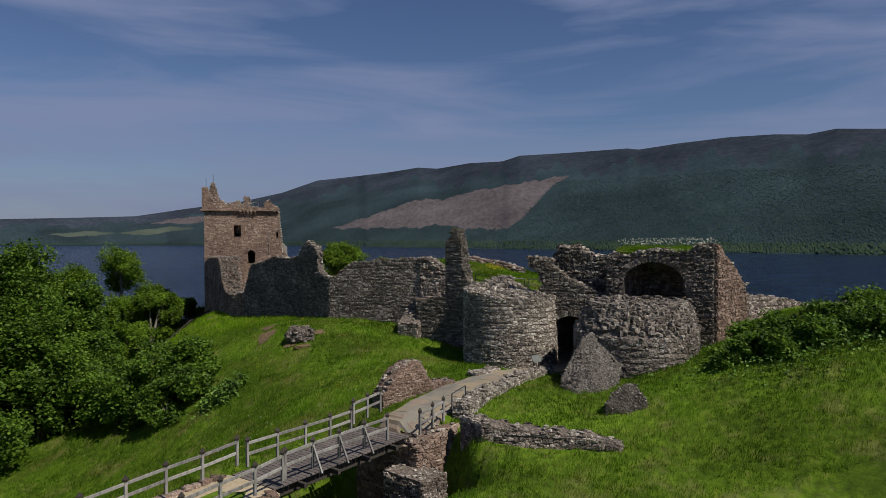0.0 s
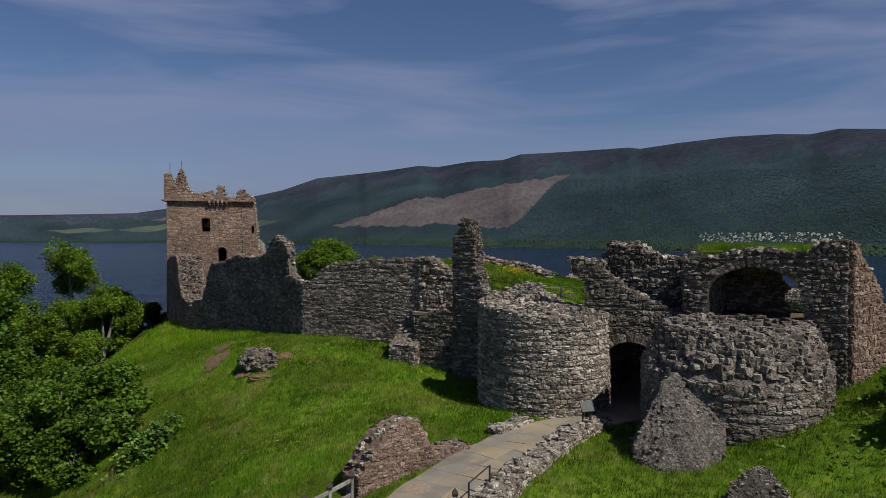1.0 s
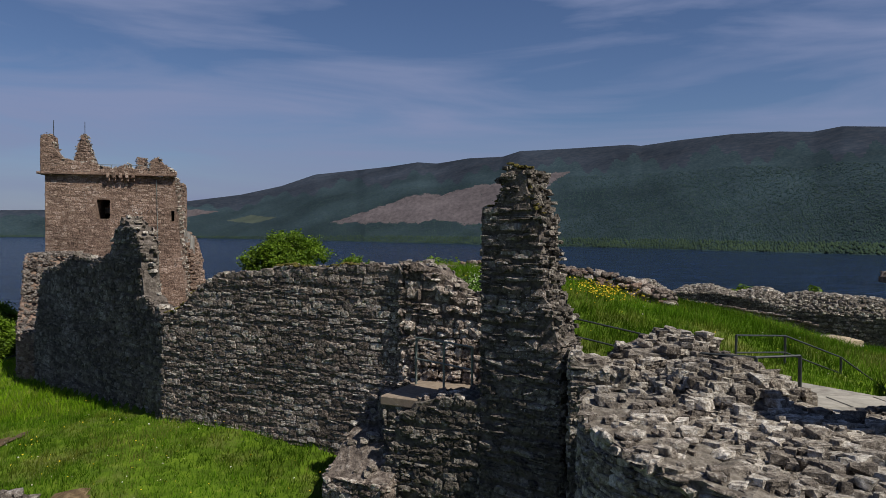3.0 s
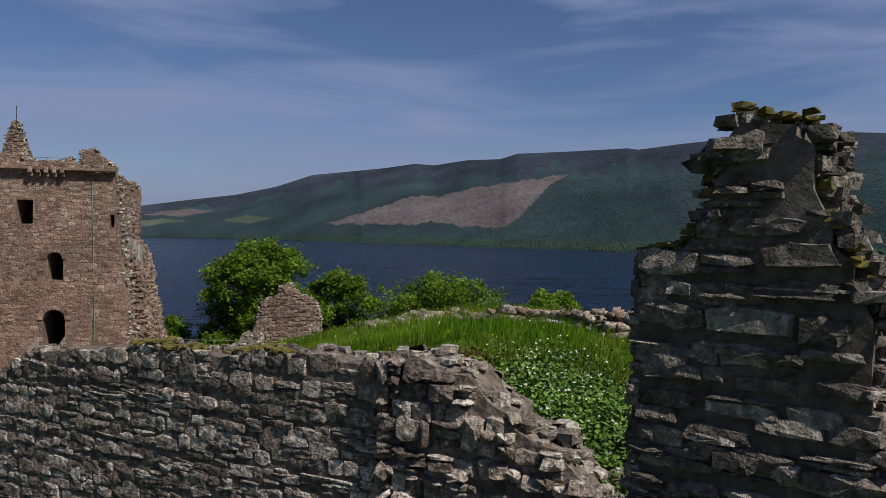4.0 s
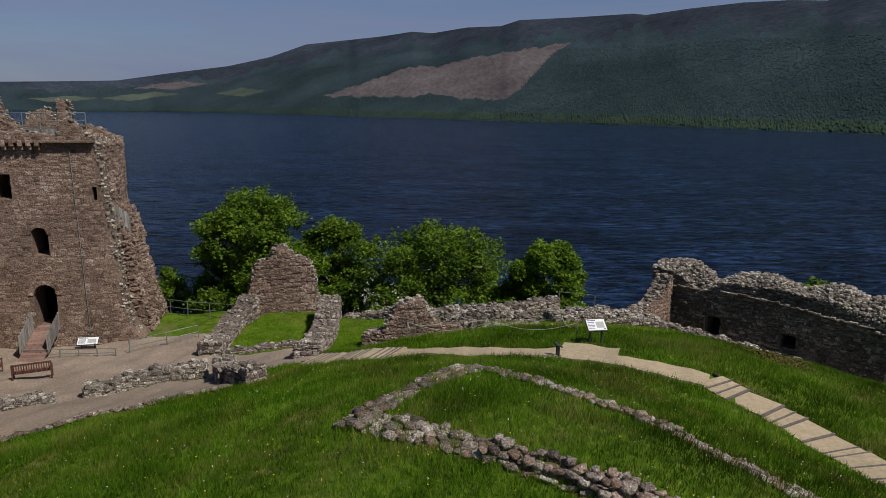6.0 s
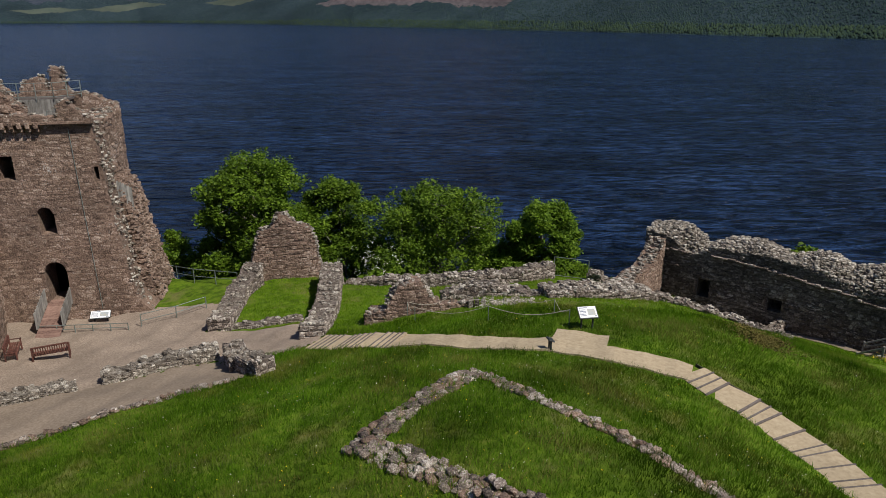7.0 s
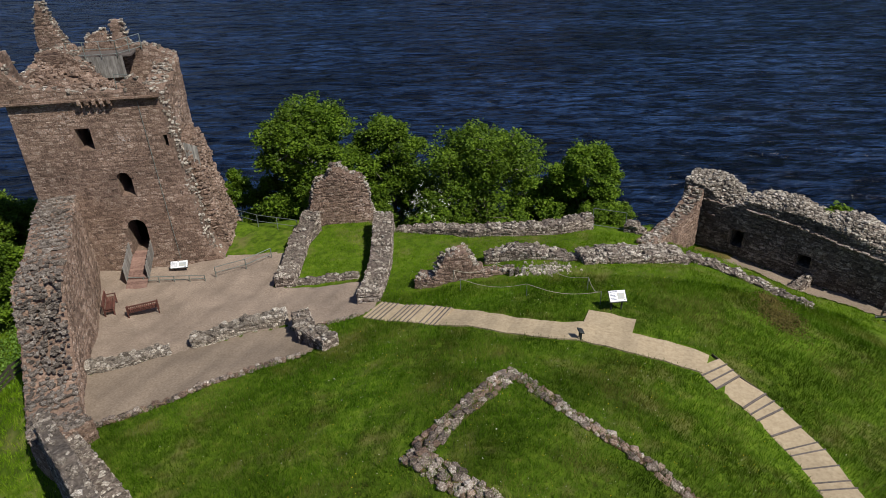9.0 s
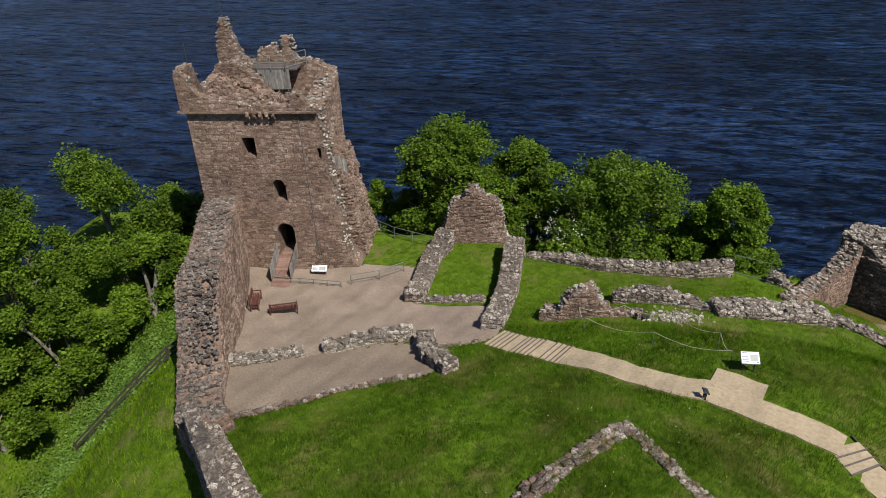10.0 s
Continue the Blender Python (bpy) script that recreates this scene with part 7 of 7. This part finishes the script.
for x, y, z, sp in ((-39, 87, 26.2, 4.2), (-36.6, 92, 20.0, 3.0), (-43.5, 80, 24.0, 4.4), (-34.5, 84, 20.5, 3.2), (-46, 73, 21.5, 4.2), (-40.5, 73, 18.5, 3.6), (-47, 86, 23, 4.0), (-32.6, 91, 18.4, 2.4), (-37.5, 78, 19.5, 3.4), (-42, 67, 17.5, 3.4)):
    tree(x, y, z, sp, GROVE, clumps=380, per=90, leaf="leaf", size=(0.15, 0.3), trunk=0.22, stems=2, start=0.25, group="grove on the bank", puff=(0.08, 0.22), full=3.0, lobe=(0.24, 0.42))
FRONT = "dense broadleaf tree below the knoll"
for x, y, z, sp in ((-32.8, 57, 26.9, 5.2), (-37.5, 52, 26.6, 5.4), (-34.5, 47, 24.6, 5.0), (-29.6, 59.0, 23.6, 3.2), (-30.0, 53.0, 21.0, 3.8), (-27.8, 56, 19.0, 3.0)):
    tree(x, y, z, sp, FRONT, clumps=420, per=120, leaf="leaf_front", size=(0.18, 0.38), trunk=0.25, start=0.06, group="trees below the knoll", full=4.5, puff=(0.1, 0.26), lobe=(0.26, 0.44))
for x, y, z, sp in ((-17.4, 49.6, 19.2, 1.7), (-16.4, 47.8, 17.5, 1.4), (-22.6, 50.6, 17.6, 2.2), (-19.8, 49.2, 18.2, 1.9), (-25.0, 52, 17.2, 2.2), (-27.4, 53, 18.2, 2.2), (-18.6, 47.3, 16.8, 1.6), (-21.6, 49.2, 16.8, 1.8), (-20.4, 52.5, 18.4, 1.8)):
    tree(x, y, z, sp, "leafy bush at the foot of the knoll", clumps=80, per=90, leaf="leaf_front", trunk=0.08, start=0.04, name="bush", stems=2, size=(0.14, 0.32), group="bushes below the knoll")
for x, y, h, sp in ((16.6, 34.6, 1.1, 1.3), (18.4, 34.2, 1.1, 1.5), (14.6, 33.6, 1.3, 1.1), (15.2, 32.4, 1.2, 1.0), (13.6, 33.2, 1.1, 0.9), (17.0, 32.4, 1.1, 1.2), (19.6, 32.0, 1.0, 1.4), (21.0, 34.4, 1.0, 1.6), (16.0, 36.0, 1.0, 1.2), (22.8, 33.0, 1.0, 1.6), (24.6, 35.0, 1.0, 1.8)):
    tree(x, y, gz(x, y) + h - 0.2, sp, "rough green scrub on the bank", clumps=90, per=80, leaf="leaf_front", trunk=0.05, start=0.04, name="bush", stems=2, size=(0.1, 0.24), group="scrub on the bank")
for x, y, z, sp in ((22.6, 86.2, 22.6, 1.5), (25.6, 83.8, 22.3, 1.5)):
    tree(x, y, z, sp, "green shrub behind the range wall", clumps=40, per=80, name="bush", group="", base=15.5)

# bare earth showing through the turf
for px, py, rx, ry in ((-13.4, 55.2, 0.4, 1.3), (-12.95, 52.2, 0.5, 1.1), (-9.0, 50.6, 0.55, 0.4), (-10.6, 49.0, 0.35, 0.3), (-9.6, 48.3, 0.5, 0.2)):
    an = np.linspace(0, 2 * np.pi, 28, endpoint=False)
    rr = 1 + 0.22 * np.sin(an * 3 + px) + 0.12 * np.sin(an * 7 + py)
    poly = [(px + rx * k * math.cos(q), py + ry * k * math.sin(q)) for q, k in zip(an, rr)]
    patch("earth_patch", poly, M["earth"], "bare brown earth in the turf", "earth", 0.05, 0.12)

# ---- grass, ferns and flowers ----
def bare(x, y, margin=0.1):
    """Where path or yard leaves no grass."""
    b = np.zeros(len(x), bool)
    for kind, p, w in BARE:
        if kind == "area":
            b |= signed(x, y, p) > -margin
        else:
            for (px, py), hw in zip(p, w):
                b |= (x - px) ** 2 + (y - py) ** 2 < (hw + margin) ** 2
    return b


def sward(name, n, lo, hi, h, w, material, label, keep=None, blades=4, lean=0.35):
    """Tufts of grass blades standing on the ground."""
    x, y = RNG.uniform(lo[0], hi[0], n), RNG.uniform(lo[1], hi[1], n)
    ok = ~bare(x, y)
    if keep is not None:
        ok &= keep(x, y)
    x, y = x[ok], y[ok]
    z = land(x, y)
    x, y, z = (np.repeat(q, blades) for q in (x, y, z))
    m = len(x)
    big = 0.7 + 0.6 * (np.sin(x * 0.8 + np.sin(y * 0.5) * 2) * np.sin(y * 0.7) > -0.2) * RNG.random(m)
    hh, ww = RNG.uniform(*h, m) * big, RNG.uniform(*w, m)
    a = RNG.uniform(0, 6.28, m)
    ca, sa = np.cos(a), np.sin(a)
    ox, oy = RNG.normal(0, 0.07, m), RNG.normal(0, 0.07, m)
    ln = RNG.normal(0, lean, (m, 2)) * hh[:, None]
    base1 = np.stack([x + ox - ca * ww, y + oy - sa * ww, z - 0.03], -1)
    base2 = np.stack([x + ox + ca * ww, y + oy + sa * ww, z - 0.03], -1)
    tip = np.stack([x + ox + ln[:, 0] + 0.12 * hh, y + oy + ln[:, 1], z + hh], -1)
    v = np.stack([base1, base2, tip], 1).reshape(-1, 3)
    return tagged(solid(name, [(v, np.arange(len(v)).reshape(-1, 3))], material), label, "grass", kind="stuff")


def inside(x, y):
    return signed(x, y, CURTAIN) > 0.8


sward("grass", 150000, (-18, 47), (20, 80), (0.1, 0.28), (0.006, 0.014), M["blade"], "long uneven meadow grass inside the walls", lambda x, y: inside(x, y) & (y < 79))
sward("grass", 45000, (-14, 77), (25, 91), (0.06, 0.16), (0.006, 0.015), M["lawn"], "shorter bright grass among the low walls", inside)
sward("grass", 130000, (-30, 24), (22, 60), (0.09, 0.24), (0.007, 0.016), M["blade"], "thick grass on the knoll before the walls", lambda x, y: ~inside(x, y) & (signed(x, y, CURTAIN) < -0.3))
sward("grass", 22000, (-42, 58), (-12, 84), (0.15, 0.4), (0.012, 0.025), M["lawn"], "rank grass on the steep bank below the wall", lambda x, y: ~inside(x, y) & (signed(x, y, CURTAIN) < -0.3))


def scatter(name, n, c, r, material, label, size, up=(0.2, 0.4), category="flowers"):
    x, y = c[0] + RNG.normal(0, r[0], n), c[1] + RNG.normal(0, r[1], n)
    ok = ~bare(x, y)
    x, y = x[ok], y[ok]
    p = np.column_stack([x, y, land(x, y) + RNG.uniform(*up, len(x))])
    v, f = leaves(p, np.full(len(p), 0.02), 2, size)
    return tagged(solid(name, [(v, f)], material), label, category, kind="stuff")


scatter("white_flowers", 240, (0.8, 54.2), (0.55, 1.0), M["blossom"], "white wild flowers below the wall top", (0.03, 0.06), (0.25, 0.55))
scatter("weeds", 7000, (0.85, 53.9), (0.5, 0.95), M["fern"], "leafy weeds behind the wall", (0.04, 0.1), (0.0, 0.4))
scatter("yellow_flowers", 260, (4.1, 54.8), (0.45, 0.35), M["gorse"], "clump of yellow flowers in the grass", (0.04, 0.08), (0.2, 0.45))
scatter("dry_moss", 3200, (-0.75, 56.4), (0.33, 0.24), M["moss"], "brown moss and dry stems on bare earth", (0.03, 0.09), (0.02, 0.16), "moss")
scatter("dry_moss", 2600, (14.8, 75.8), (0.5, 0.9), M["moss"], "ochre dry patch in the turf of the bank", (0.05, 0.12), (0.05, 0.2), "moss")
scatter("dry_moss", 800, (15.3, 78.2), (0.25, 0.4), M["moss"], "ochre dry patch in the turf of the bank", (0.05, 0.12), (0.05, 0.2), "moss")
scatter("yellow_flowers", 700, (23.9, 77.9), (0.8, 0.5), M["gorse"], "bank of yellow flowers by the timber landing", (0.05, 0.1), (0.1, 0.4))
scatter("daisies", 900, (2, 66), (9, 8), M["blossom"], "small white flowers dotted through the grass", (0.02, 0.045), (0.15, 0.3))
scatter("buttercups", 700, (0, 64), (9, 8), M["gorse"], "small yellow flowers dotted through the grass", (0.02, 0.045), (0.15, 0.3))
scatter("daisies", 700, (-8, 44), (7, 6), M["blossom"], "small white flowers dotted over the knoll", (0.025, 0.05), (0.15, 0.3))
scatter("buttercups", 700, (-8, 46), (6, 6), M["gorse"], "small yellow flowers dotted over the knoll", (0.025, 0.05), (0.15, 0.3))
scatter("ferns", 900, (-14.2, 45.9), (0.6, 0.4), M["fern"], "bright ferns at the edge of the bushes", (0.12, 0.3), (0.05, 0.8), "ferns")
scatter("ferns", 3600, (17.5, 33.0), (2.6, 1.5), M["fern"], "bright bracken among the scrub on the bank", (0.08, 0.2), (0.05, 0.6), "ferns")
scatter("ferns", 12000, (-33.5, 76.5), (2.6, 4.0), M["fern"], "bright bracken on the bank below the wall", (0.08, 0.22), (0.05, 0.5), "ferns")
x, y = RNG.uniform(-2.7, 2.7, 9000), RNG.uniform(-2.4, 2.4, 9000)
p = np.array([(*(GA + GU * (7.9 + a) - GN * (2.5 + b)), 25.3) for a, b in zip(x, y)])
v = np.stack([p + (-0.012, 0, 0), p + (0.012, 0, 0), p + np.column_stack([RNG.normal(0, 0.12, 9000), RNG.normal(0, 0.12, 9000), RNG.uniform(0.08, 0.5, 9000) * (0.6 + 0.4 * np.sin(x * 2.3) * np.sin(y * 1.9 + x))])], 1)
tagged(solid("roof_grass", [(v.reshape(-1, 3), np.arange(27000).reshape(-1, 3))], M["blade"]), "long grass growing on the vault roof", "grass", kind="stuff")
p = p[RNG.choice(9000, 260)] + np.column_stack([np.zeros(260), np.zeros(260), RNG.uniform(0.35, 0.75, 260)])
tagged(solid("roof_flowers", [leaves(p, np.full(260, 0.04), 5, (0.04, 0.08))], M["blossom"]), "white flowers standing above the roof grass", "flowers", kind="stuff")
